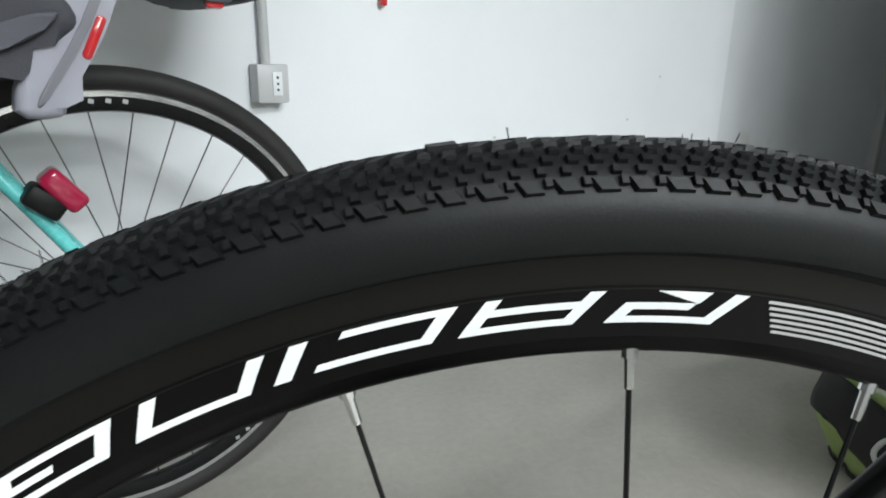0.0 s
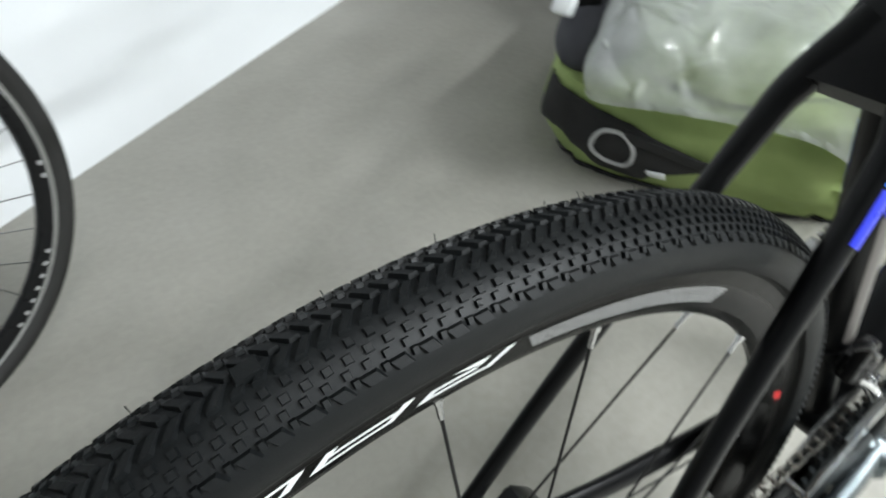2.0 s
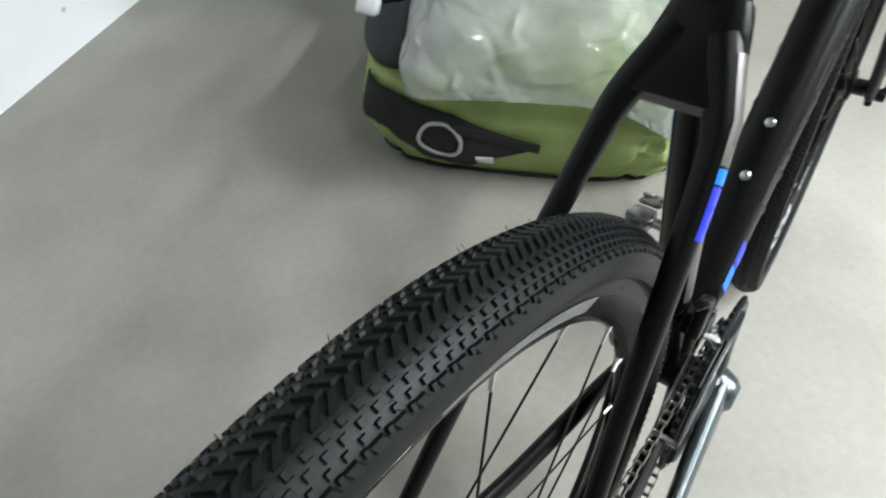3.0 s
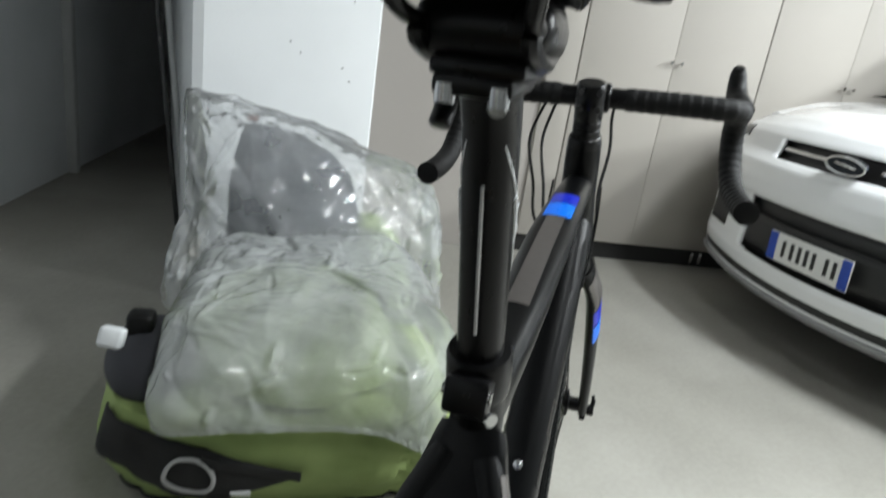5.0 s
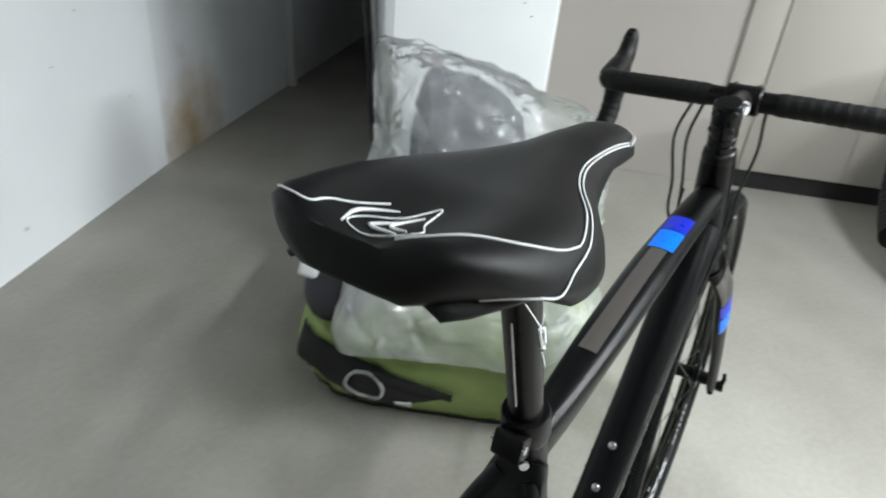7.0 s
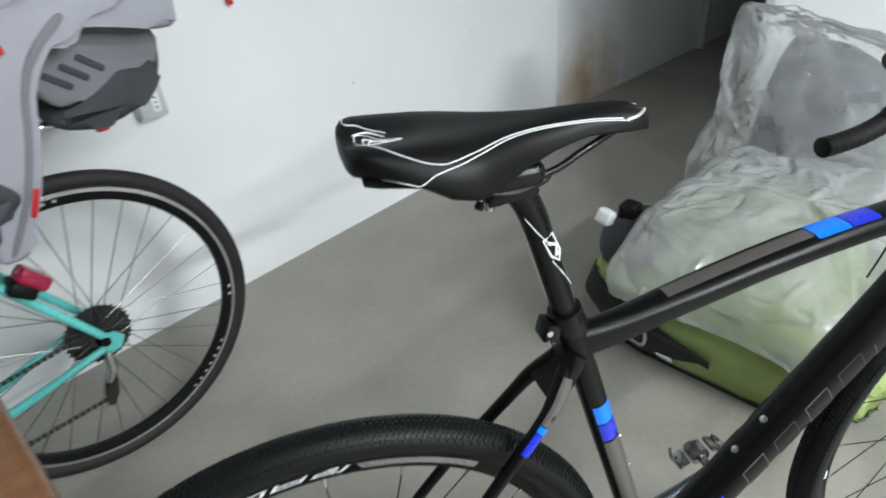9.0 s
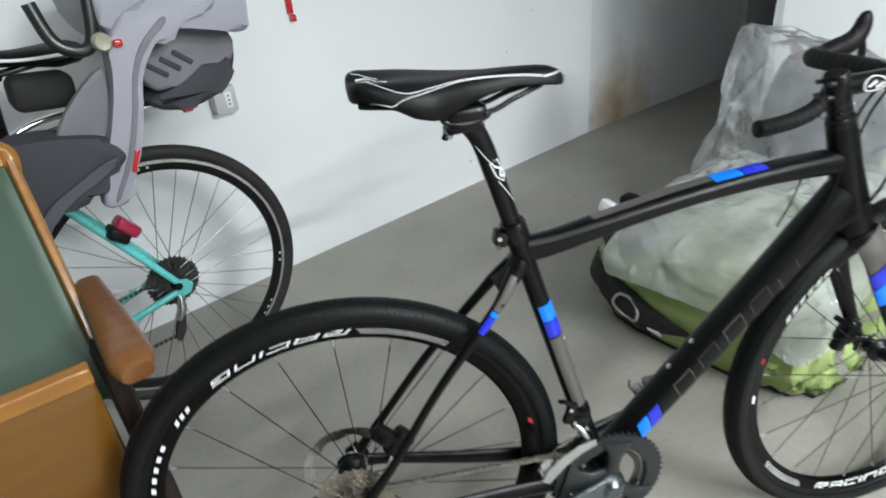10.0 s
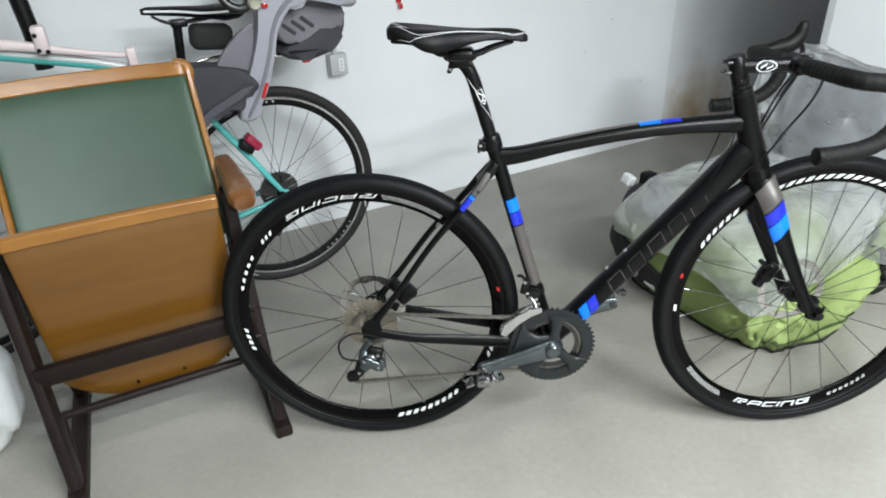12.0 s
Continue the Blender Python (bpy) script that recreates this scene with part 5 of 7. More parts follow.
# front derailleur
bm = bmesh.new()
for y in (-0.036, -0.06):
    disc(bm, [(0.308, 0.326), (0.318, 0.346), (0.342, 0.370), (0.374, 0.389), (0.402, 0.394), (0.404, 0.382), (0.378, 0.370), (0.352, 0.352), (0.330, 0.328), (0.320, 0.318)], 0.0022, Matrix.Translation((0, y, 0)))
sweep(bm, [(0.314, -0.036, 0.326), (0.314, -0.06, 0.326)], 0.004, 10, side=(1, 0, 0))
sweep(bm, bend([(0.392, -0.05, 0.388), (0.386, -0.044, 0.402), (0.376, -0.036, 0.412)]), [0.006] * 11, 10)
front_mech = part("front_derailleur", bm, SILVER, bike, "silver front derailleur cage")
bm = bmesh.new()
box(bm, (0.030, 0.024, 0.026), pose(0.386, -0.030, 0.414, 0, 15, 0), 0.006)
box(bm, (0.016, 0.012, 0.042), pose(0.368, -0.034, 0.438, 0, 18, 0), 0.004)
sweep(bm, bend([(0.366, -0.036, 0.456), (0.358, -0.036, 0.466), (0.352, -0.03, 0.462)]), [0.004] * 11, 8)
sweep(bm, [on_seat_tube(0.402), on_seat_tube(0.416)], 0.0185, 20)
part("mount", bm, BLACK_METAL, front_mech, "black derailleur body and clamp")
for x, y, z in ((0.366, -0.042, 0.452), (0.372, -0.043, 0.424), (0.392, -0.044, 0.408)):
    bm = bmesh.new()
    sweep(bm, [(x, y, z), (x, y - 0.003, z)], 0.0036, 10, side=(1, 0, 0))
    part("screw", bm, SILVER, front_mech, "small silver screw")


def chain_run(path):
    """Links along a line of points."""
    bm = bmesh.new()
    pts = [Vector(p) for p in path]
    run = [0.0]
    for a, b in zip(pts, pts[1:]):
        run.append(run[-1] + (b - a).length)
    n = int(run[-1] / 0.0127)
    for k in range(n):
        d = run[-1] * (k + 0.5) / n
        i = max(j for j in range(len(run) - 1) if run[j] <= d)
        a, b = pts[i], pts[i + 1]
        p = a.lerp(b, (d - run[i]) / (run[i + 1] - run[i]))
        t = (b - a).normalized()
        y = 0.0026 if k % 2 else 0.0036
        for s in (-1, 1):
            o = Vector((0, s * y, 0))
            sweep(bm, [p - t * 0.0078 + o, p - t * 0.004 + o, p + o, p + t * 0.004 + o, p + t * 0.0078 + o], [(0.0006, 0.003), (0.0007, 0.0042), (0.0007, 0.003), (0.0007, 0.0042), (0.0006, 0.003)], 8)
        sweep(bm, [p + t * 0.00635 + Vector((0, -0.0045, 0)), p + t * 0.00635 + Vector((0, 0.0045, 0))], 0.0022, 6, side=(1, 0, 0))
    return bm


rr = 0.037
top_run = [(RW[0] - rr * math.sin(w) + 0.0, -0.047, RW[2] + rr * math.cos(w)) for w in (1.4, 1.0, 0.5, 0.1)]
ringr = 0.0695
front = [(BB[0] + ringr * math.sin(w), CY + 0.008, BB[2] + ringr * math.cos(w)) for w in [radians(a) for a in range(-4, 182, 8)]]
chain_bm = chain_run(top_run + front + [(-0.04, -0.068, 0.208)])
part("chain", chain_bm, CHAIN, bike, "silver roller chain")
# small valve cap stuck up from the rear tyre and tyre label
bm = bmesh.new()
for k in range(9):
    th = radians(196 + k * 2.6)
    r = 0.334
    y = -0.0203
    q = Vector((r * math.cos(th), y, 0.35 + r * math.sin(th)))
    box(bm, (0.006, 0.0006, 0.0075), Matrix.Translation(q) @ Matrix.Rotation(-th, 4, "Y"), 0.0)
part("tyre_label", bm, RED_DECAL, bike, "small red print on the tyre wall", smooth=False)

# ---- wall fittings ----
def on_wall(u, n, z):
    return CORNER + UW * u - NW * n + Vector((0, 0, z))


socket = empty("wall_socket", Matrix.Translation(on_wall(-1.885, 0, 0.68)) @ pose(0, 0, 0, 0, 0, 28.5))
bm = bmesh.new()
box(bm, (0.072, 0.05, 0.082), pose(0, -0.026, 0), 0.005)
part("box", bm, OUTLET_GREY, socket)
bm = bmesh.new()
box(bm, (0.022, 0.004, 0.05), pose(0.008, -0.0525, 0.0), 0.001)
plate = part("socket_insert", bm, WHITE_DECAL, socket, "white socket insert")
for k in (-1, 0, 1):
    bm = bmesh.new()
    sweep(bm, [(0.008, -0.0535, 0.013 * k), (0.008, -0.0555, 0.013 * k)], 0.0028, 10, side=(1, 0, 0))
    part("hole", bm, BLACK_PLASTIC, plate, "dark socket hole")
bm = bmesh.new()
sweep(bm, [(-0.003, -0.018, 0.04), (-0.003, -0.018, HEIGHT - 0.68)], 0.0105, 14)
part("conduit", bm, OUTLET_GREY, socket, "grey plastic conduit")
tagged(socket, "grey surface wall socket with three holes and a conduit", "socket")

hook = empty("wall_hook", Matrix.Translation(on_wall(-1.585, 0, 0.88)) @ pose(0, 0, 0, 0, 0, 28.5))
bm = bmesh.new()
box(bm, (0.022, 0.008, 0.06), pose(0, -0.005, 0.03), 0.003)
box(bm, (0.016, 0.02, 0.022), pose(0.002, -0.014, -0.012), 0.004)
part("body", bm, RED_GLOSS, hook)
tagged(hook, "small red plastic hook on the white wall", "hook")
for k, (u, z) in enumerate(((-0.43, 0.69), (-0.846, 0.118), (-0.591, 0.547), (-1.2, 0.52), (-0.2, 0.35))):
    bm = bmesh.new()
    c = on_wall(u, 0.0012, z)
    sweep(bm, [c, c - NW * 0.0015], 0.004 if k != 1 else 0.007, 8)
    tagged(part("wall_plug", bm, OUTLET_GREY), "small grey plug hole in the white wall", "wall plug", "wall plugs")
for k in range(12):
    r = random.Random(k + 50)
    c = CA + cd * r.uniform(0.08, 0.5) + Vector((0, 0, r.uniform(0.75, 1.25))) - cn * 0.0005
    bm = bmesh.new()
    sweep(bm, [c, c - cn * 0.001], r.uniform(0.0015, 0.0035), 7)
    tagged(part("nail_hole", bm, BLACK_PLASTIC), "tiny dark nail hole in the white column", "nail hole", "nail holes")
# slim poles leaning in the passage
for k, (a, b) in enumerate((((2.263, 1.845, 0.0), (2.19, 1.985, 1.75)), ((2.30, 1.83, 0.0), (2.222, 1.955, 1.75)))):
    bm = bmesh.new()
    sweep(bm, [a, b], 0.014 if k else 0.011, 12)
    tagged(part("pole", bm, OUTLET_GREY if k else DARK_STEEL), "slim grey pole leaning in the dark passage", "pole", "leaning poles")


# ---- the teal bicycle against the wall ----
TO = Vector((-0.423, 0.8365, 0))
teal = empty("teal_bicycle", Matrix.Translation(TO) @ pose(0, 0, 0, 0, 0, 28.5))
tagged(teal, "teal road bicycle with a black saddle, parked along the white wall", "bicycle")
TC = (0.002, -0.012, 0.361)
K = 1.03   # the wheel is a little larger than the tables' unit
bm = bmesh.new()
lathe(bm, [(r * K, y) for r, y in ((0.318, -0.010), (0.316, -0.0115), (0.309, -0.0112), (0.3, -0.0105), (0.29, -0.007), (0.288, 0), (0.29, 0.007), (0.3, 0.0105), (0.309, 0.0112), (0.316, 0.0115), (0.318, 0.010), (0.313, 0))], TC, 120, index=[2, 2, 1, 1, 1, 1, 1, 1, 2, 2, 2, 2])
tw = part("rear_wheel", bm, (DARK_STEEL, BLACK_METAL, SILVER), teal, "dark rim with a bright braking edge")
bm = bmesh.new()
prof = [(0.316, -0.0095)] + [(0.3325 + 0.0172 * math.cos(radians(a)), 0.0165 * math.sin(radians(a))) for a in range(-125, 126, 10)] + [(0.316, 0.0095)]
lathe(bm, [(r * K, y) for r, y in prof], TC, 120)
part("tyre", bm, RUBBER_OLD, tw, "worn dark tyre")
for k in range(32):
    th = 2 * math.pi * k / 32 + 0.05
    y = 0.028 if k % 2 else -0.03
    t2 = th + (1.2 if (k // 2) % 2 else -1.2)
    bm = bmesh.new()
    sweep(bm, [(TC[0] + 0.299 * math.cos(th), TC[1], TC[2] + 0.299 * math.sin(th)), (TC[0] + 0.022 * math.cos(t2), TC[1] + y, TC[2] + 0.022 * math.sin(t2))], 0.0011, 6)
    part("spoke", bm, SPOKE_STEEL, tw)
bm = bmesh.new()
lathe(bm, [(0.0, -0.062), (0.01, -0.062), (0.012, -0.036), (0.023, -0.033), (0.023, -0.027), (0.013, -0.02), (0.013, 0.02), (0.023, 0.025), (0.023, 0.03), (0.01, 0.04), (0.0, 0.06)], TC, 28, closed=False)
part("hub", bm, BLACK_METAL, tw)
for k in range(7):
    bm = bmesh.new()
    teeth = (34, 30, 26, 22, 19, 16, 13)[k]
    o = gear(teeth, teeth * 0.0127 / 6.283 + 0.002, 0.004)
    hole = teeth * 0.0127 / 6.283 - 0.013 if k < 4 else 0.016
    ring_plate(bm, o, [(x * hole / math.hypot(x, z), z * hole / math.hypot(x, z)) for x, z in o], 0.002, -0.030 - 0.004 * k, TC[0], TC[2])
    part("sprocket", bm, DARK_STEEL, tw, "dark toothed sprocket")
for k in range(6):
    th = 2 * math.pi * k / 6 + 0.3
    bm = bmesh.new()
    sweep(bm, [(TC[0] + q * math.cos(th), TC[1] - 0.034, TC[2] + q * math.sin(th)) for q in (0.015, 0.058)], (0.0025, 0.003), 8)
    part("carrier_arm", bm, DARK_STEEL, tw)
for a0, n in ((-62, 7), (84, 3), (-14, 2)):
    for k in range(n):
        bm = bmesh.new()
        th = radians(a0 + 4.0 * k)
        q = Vector((TC[0] + 0.312 * math.cos(th), TC[1] - 0.0112, TC[2] + 0.312 * math.sin(th)))
        box(bm, (0.006, 0.0008, 0.007), Matrix.Translation(q) @ Matrix.Rotation(-th, 4, "Y") @ pose(0, 0, 0, 0, 15, 0))
        part("print_bar", bm, SILVER_PRINT, tw, smooth=False)
bm = bmesh.new()
for s in (-1, 1):
    sweep(bm, bend([(-0.205, s * 0.02, 0.70), (-0.132, s * 0.04, 0.587), (-0.06, s * 0.055, 0.474), (TC[0] + 0.004, s * 0.063, 0.366)]), spread([0.0105, 0.0105, 0.0098, 0.009]), 12)
    sweep(bm, bend([(-0.39, s * 0.03, 0.275), (-0.2, s * 0.05, 0.30), (TC[0] - 0.006, s * 0.063, 0.342)]), spread([0.012, 0.010, 0.0085]), 12)
    disc(bm, [(0.0, 0.325), (0.028, 0.33), (0.04, 0.352), (0.028, 0.37), (0.008, 0.375), (-0.006, 0.352)], 0.006, Matrix.Translation((0, s * 0.065, 0)))
sweep(bm, [(-0.395, 0, 0.275), (-0.215, 0, 0.80)], 0.0155, 16)
sweep(bm, bend([(-0.225, 0, 0.787), (-0.45, 0, 0.858), (-0.72, 0, 0.925)]), spread([0.0145, 0.016, 0.018]), 16)
sweep(bm, [(-0.395, 0, 0.275), (-0.75, 0, 0.82)], 0.019, 16)
sweep(bm, [(-0.74, 0, 0.93), (-0.77, 0, 0.80)], 0.02, 16)
part("frame", bm, TEAL, teal, "teal enamelled frame")
for y, z, r, mat, what in ((-0.011, 0.0085, 0.0085, TEAL_WHITE, "white painted stripe along the tube"), (-0.0035, 0.0142, 0.006, PINK_WHITE, "pale pink stripe along the tube")):
    bm = bmesh.new()
    sweep(bm, [(-0.31, y, 0.8125 + z), (-0.45, y, 0.857 + z), (-0.70, y, 0.920 + z)], [r * 0.85, r, r * 1.1], 12)
    part("tube_stripe", bm, mat, teal, what)
bm = bmesh.new()
sweep(bm, [(-0.222, 0, 0.78), (-0.205, 0, 0.945)], 0.0135, 14)
sweep(bm, [(-0.222, 0, 0.795), (-0.225, 0, 0.81)], 0.019, 14)
part("seat_post", bm, BLACK_METAL, teal, "black seat post")
bm = bmesh.new()
rows = []
for x, w, z, d in ((-0.297, 0.012, 0.992, 0.016), (-0.28, 0.02, 0.997, 0.024), (-0.2, 0.026, 0.992, 0.03), (-0.13, 0.042, 0.986, 0.036), (-0.07, 0.066, 0.986, 0.05), (-0.03, 0.068, 0.984, 0.045), (-0.012, 0.05, 0.976, 0.03)):
    rows.append([Vector((x, w * math.sin(a), z - d * (1 - math.cos(a)) * 0.5)) for a in [radians(-150 + 300 * k / 16) for k in range(17)]])
loft(bm, rows)
ts = part("saddle", bm, LEATHER, teal, "black saddle with a white side line")
bm = bmesh.new()
sweep(bm, bend([(-0.29, -0.021, 0.987), (-0.2, -0.029, 0.979), (-0.13, -0.044, 0.969), (-0.06, -0.068, 0.969)]), 0.0035, 8)
part("piping", bm, WHITE_DECAL, ts, "white side line")
bm = bmesh.new()
for s in (-1, 1):
    sweep(bm, bend([(-0.27, s * 0.01, 0.97), (-0.23, s * 0.02, 0.948), (-0.16, s * 0.022, 0.946), (-0.08, s * 0.03, 0.955)]), 0.0036, 8)
box(bm, (0.05, 0.05, 0.022), pose(-0.2, 0, 0.944), 0.006)
part("rails", bm, BLACK_METAL, ts, "black saddle rails and clamp")
bm = bmesh.new()
box(bm, (0.125, 0.085, 0.075), pose(-0.115, 0, 0.895, 0, 6, 0), 0.022, 4)
part("saddle_bag", bm, BLACK_FABRIC, teal, "black saddle bag")
for s in (-1, 1):
    bm = bmesh.new()
    sweep(bm, bend([(-0.24, s * 0.05, 0.775), (-0.17, s * 0.055, 0.812), (-0.08, s * 0.06, 0.822), (0.12, s * 0.06, 0.822)]), 0.0085, 12)
    part("carrier_bar", bm, CHROME, teal, "chromed carrier bar")
bm = bmesh.new()
box(bm, (0.03, 0.05, 0.05), pose(-0.085, -0.055, 0.548, 0, -50, 0), 0.006)
tl = part("rear_light", bm, BLACK_PLASTIC, teal, "black rear lamp")
bm = bmesh.new()
box(bm, (0.03, 0.042, 0.062), pose(-0.062, -0.062, 0.562, 0, -38, 0), 0.008, 3)
part("lens", bm, RED_LENS, tl, "red lens")
bm = bmesh.new()
sweep(bm, bend([(TC[0] - 0.005, -0.07, 0.335), (TC[0] - 0.012, -0.078, 0.30), (TC[0] - 0.03, -0.08, 0.275)]), spread([0.008, 0.013, 0.01]), 10)
td = part("rear_derailleur", bm, SILVER, teal, "silver rear derailleur")
for y in (0.066, 0.08):
    bm = bmesh.new()
    disc(bm, [(-0.002, 0.285), (0.012, 0.28), (0.0, 0.235), (-0.018, 0.21), (-0.03, 0.216), (-0.02, 0.25)], 0.002, Matrix.Translation((TC[0] - 0.02, -y, 0)))
    part("cage_plate", bm, DARK_STEEL, td, "dark cage plate")
for a, b in (((TC[0], -0.045, 0.385), (-0.40, -0.045, 0.352)), ((TC[0] - 0.03, -0.07, 0.225), (-0.40, -0.045, 0.205))):
    bm = bmesh.new()
    a, b = Vector(a), Vector(b)
    n = int((b - a).length / 0.0127)
    for k in range(n):
        p = a.lerp(b, (k + 0.5) / n)
        box(bm, (0.010, 0.006 + 0.002 * (k % 2), 0.0065), Matrix.Translation(p) @ pose(0, 0, 0, 0, -4, 0))
    part("chain_run", bm, DARK_STEEL, teal, "dark chain")
# fork and front wheel
FC = Vector((-1.02, -0.012, 0.361))
bm = bmesh.new()
for s in (-1, 1):
    sweep(bm, bend([(-0.775, s * 0.02, 0.79), (-0.81, s * 0.042, 0.70), (-0.90, s * 0.05, 0.50), (FC.x, s * 0.052 - 0.012, 0.361)]), spread([0.015, 0.013, 0.011, 0.009]), 12)
part("front_fork", bm, TEAL, teal, "teal fork")
bm = bmesh.new()
lathe(bm, [(r * K, y) for r, y in ((0.318, -0.010), (0.316, -0.0115), (0.309, -0.0112), (0.3, -0.0105), (0.29, -0.007), (0.288, 0), (0.29, 0.007), (0.3, 0.0105), (0.309, 0.0112), (0.316, 0.0115), (0.318, 0.010), (0.313, 0))], FC, 96, index=[2, 2, 1, 1, 1, 1, 1, 1, 2, 2, 2, 2])
fw = part("front_wheel", bm, (DARK_STEEL, BLACK_METAL, SILVER), teal, "dark rim with a bright braking edge")
bm = bmesh.new()
lathe(bm, [(r * K, y) for r, y in prof], FC, 96)
part("tyre", bm, RUBBER_OLD, fw, "worn dark tyre")
bm = bmesh.new()
lathe(bm, [(0.0, -0.05), (0.009, -0.05), (0.018, -0.03), (0.012, 0.0), (0.018, 0.03), (0.009, 0.05), (0.0, 0.05)], FC, 24, closed=False)
part("hub", bm, BLACK_METAL, fw)
for k in range(24):
    th = 2 * math.pi * k / 24
    bm = bmesh.new()
    sweep(bm, [(FC.x + 0.299 * math.cos(th), FC.y, FC.z + 0.299 * math.sin(th)), (FC.x, FC.y + (0.028 if k % 2 else -0.028), FC.z)], 0.0011, 6)
    part("spoke", bm, DARK_STEEL, fw)
# pale mounting bracket for a front seat over the top tube
bm = bmesh.new()
sweep(bm, bend([(-0.78, -0.035, 0.962), (-0.62, -0.035, 0.935), (-0.5, -0.035, 0.905), (-0.345, -0.035, 0.872)]), spread([(0.014, 0.015), (0.014, 0.014), (0.012, 0.010), (0.010, 0.008)]), 14, power=0.7)
box(bm, (0.035, 0.05, 0.075), pose(-0.565, -0.035, 0.945), 0.008)
box(bm, (0.026, 0.05, 0.06), pose(-0.352, -0.035, 0.868), 0.006)
tb = part("seat_bracket", bm, PINK_WHITE, teal, "pale pink plastic seat bracket")
for x, z in ((-0.575, 0.96), (-0.575, 0.92), (-0.555, 0.915), (-0.70, 0.935)):
    bm = bmesh.new()
    sweep(bm, [(x, -0.059, z), (x, -0.065, z)], 0.006, 10, side=(1, 0, 0))
    part("screw", bm, BLACK_PLASTIC, tb, "dark screw")
bm = bmesh.new()
sweep(bm, [(-0.58, 0.02, 0.86), (-0.585, 0.02, 0.98), (-0.60, 0.02, 1.2)], [0.024, 0.023, 0.022], 14)
part("steering_post", bm, BLACK_METAL, teal, "black upright post")

# ---- grey child seat on the teal bicycle ----
child = empty("child_seat", Matrix.Translation(TO) @ pose(0, 0, 0, 0, 0, 28.5))
tagged(child, "grey plastic child bike seat with dark padding, on the teal bicycle", "child seat")


def shell_plate(name, outline, y, thick, mat, parent, label="", bev=0.008, steps=3):
    """A moulded plate: a smooth outline in the side view, thick across, with rounded edges."""
    bm = bmesh.new()
    pts = bend([(x, 0, z) for x, z in outline], True, steps)
    disc(bm, [(p.x, p.z) for p in pts], thick, Matrix.Translation((0, y, 0)))
    edges = [e for e in bm.edges if abs(e.verts[0].co.y - e.verts[1].co.y) < 1e-5]
    bmesh.ops.bevel(bm, geom=edges, offset=bev, segments=3, affect="EDGES", profile=0.5)
    return part(name, bm, mat, parent, label)


shell_plate("bucket", [(0.0, 1.08), (0.01, 1.0), (0.054, 0.955), (0.103, 0.986), (0.148, 0.992), (0.22, 0.975), (0.291, 0.957), (0.305, 1.0), (0.33, 1.25), (0.28, 1.28), (0.18, 1.12), (0.08, 1.10)], -0.01, 0.36, SEAT_GREY, child, "light grey moulded seat shell", 0.02)
shell_plate("side_rib", [(0.06, 0.90), (0.07, 0.94), (0.115, 0.975), (0.17, 0.985), (0.28, 0.955), (0.272, 0.89), (0.22, 0.905), (0.15, 0.87), (0.09, 0.86)], -0.01, 0.22, SEAT_SHADE, child, "grey ribbed seat base", 0.01)
shell_plate("padding", [(0.067, 0.832), (0.108, 0.808), (0.189, 0.806), (0.245, 0.832), (0.282, 0.880), (0.288, 0.925), (0.262, 0.950), (0.225, 0.935), (0.19, 0.915), (0.165, 0.880), (0.12, 0.858), (0.08, 0.85)], -0.02, 0.19, SEAT_DARK, child, "dark grey padded underside", 0.022)
shell_plate("leg_guard", [(0.23, 1.02), (0.13, 1.0), (0.08, 0.965), (0.045, 0.915), (0.025, 0.848), (-0.008, 0.762), (-0.052, 0.690), (-0.064, 0.666), (-0.108, 0.674), (-0.082, 0.75), (-0.048, 0.825), (-0.022, 0.89), (-0.008, 0.94), (0.0, 0.985), (0.03, 1.03), (0.10, 1.06), (0.22, 1.06)], -0.172, 0.055, SEAT_GREY, child, "light grey leg guard that arches into the seat shell", 0.012)
shell_plate("guard_ridge", [(0.12, 1.01), (0.066, 0.968), (0.034, 0.915), (0.014, 0.852), (-0.024, 0.764), (-0.076, 0.685), (-0.083, 0.689), (-0.033, 0.768), (0.004, 0.855), (0.024, 0.918), (0.055, 0.974), (0.112, 1.02)], -0.2, 0.006, SEAT_SHADE, child, "raised ridge along the leg guard", 0.002)
shell_plate("calf_panel", [(-0.018, 0.945), (-0.03, 0.87), (-0.058, 0.805), (-0.10, 0.818), (-0.140, 0.835), (-0.09, 0.895)], -0.158, 0.02, SEAT_SHADE, child, "thin grey calf panel", 0.004)
shell_plate("foot_cup", [(-0.27, 0.835), (-0.19, 0.845), (-0.12, 0.832), (-0.058, 0.812), (-0.03, 0.775), (-0.045, 0.748), (-0.10, 0.732), (-0.135, 0.69), (-0.19, 0.695), (-0.27, 0.72)], -0.155, 0.10, SEAT_DARK, child, "dark grey foot cup", 0.02)
shell_plate("foot_strap", [(-0.055, 0.775), (-0.085, 0.748), (-0.15, 0.722), (-0.20, 0.692), (-0.235, 0.655), (-0.25, 0.67), (-0.21, 0.715), (-0.15, 0.745), (-0.09, 0.77)], -0.212, 0.012, SEAT_STRAP, child, "dark grey foot strap", 0.003)
bm = bmesh.new()
lathe(bm, [(0.0, -0.014), (0.010, -0.014), (0.014, -0.016), (0.018, -0.01), (0.018, 0.004), (0.0, 0.004)], (-0.011, -0.205, 0.998), 24, closed=False)
kn = part("knob", bm, CREAM, child, "cream round knob")
bm = bmesh.new()
box(bm, (0.018, 0.02, 0.014), pose(0.018, -0.2, 0.99), 0.004)
part("knob_tab", bm, RED_GLOSS, kn, "red tab")
bm = bmesh.new()
box(bm, (0.012, 0.03, 0.052), pose(-0.022, -0.188, 0.752, 0, 26, 0), 0.005)
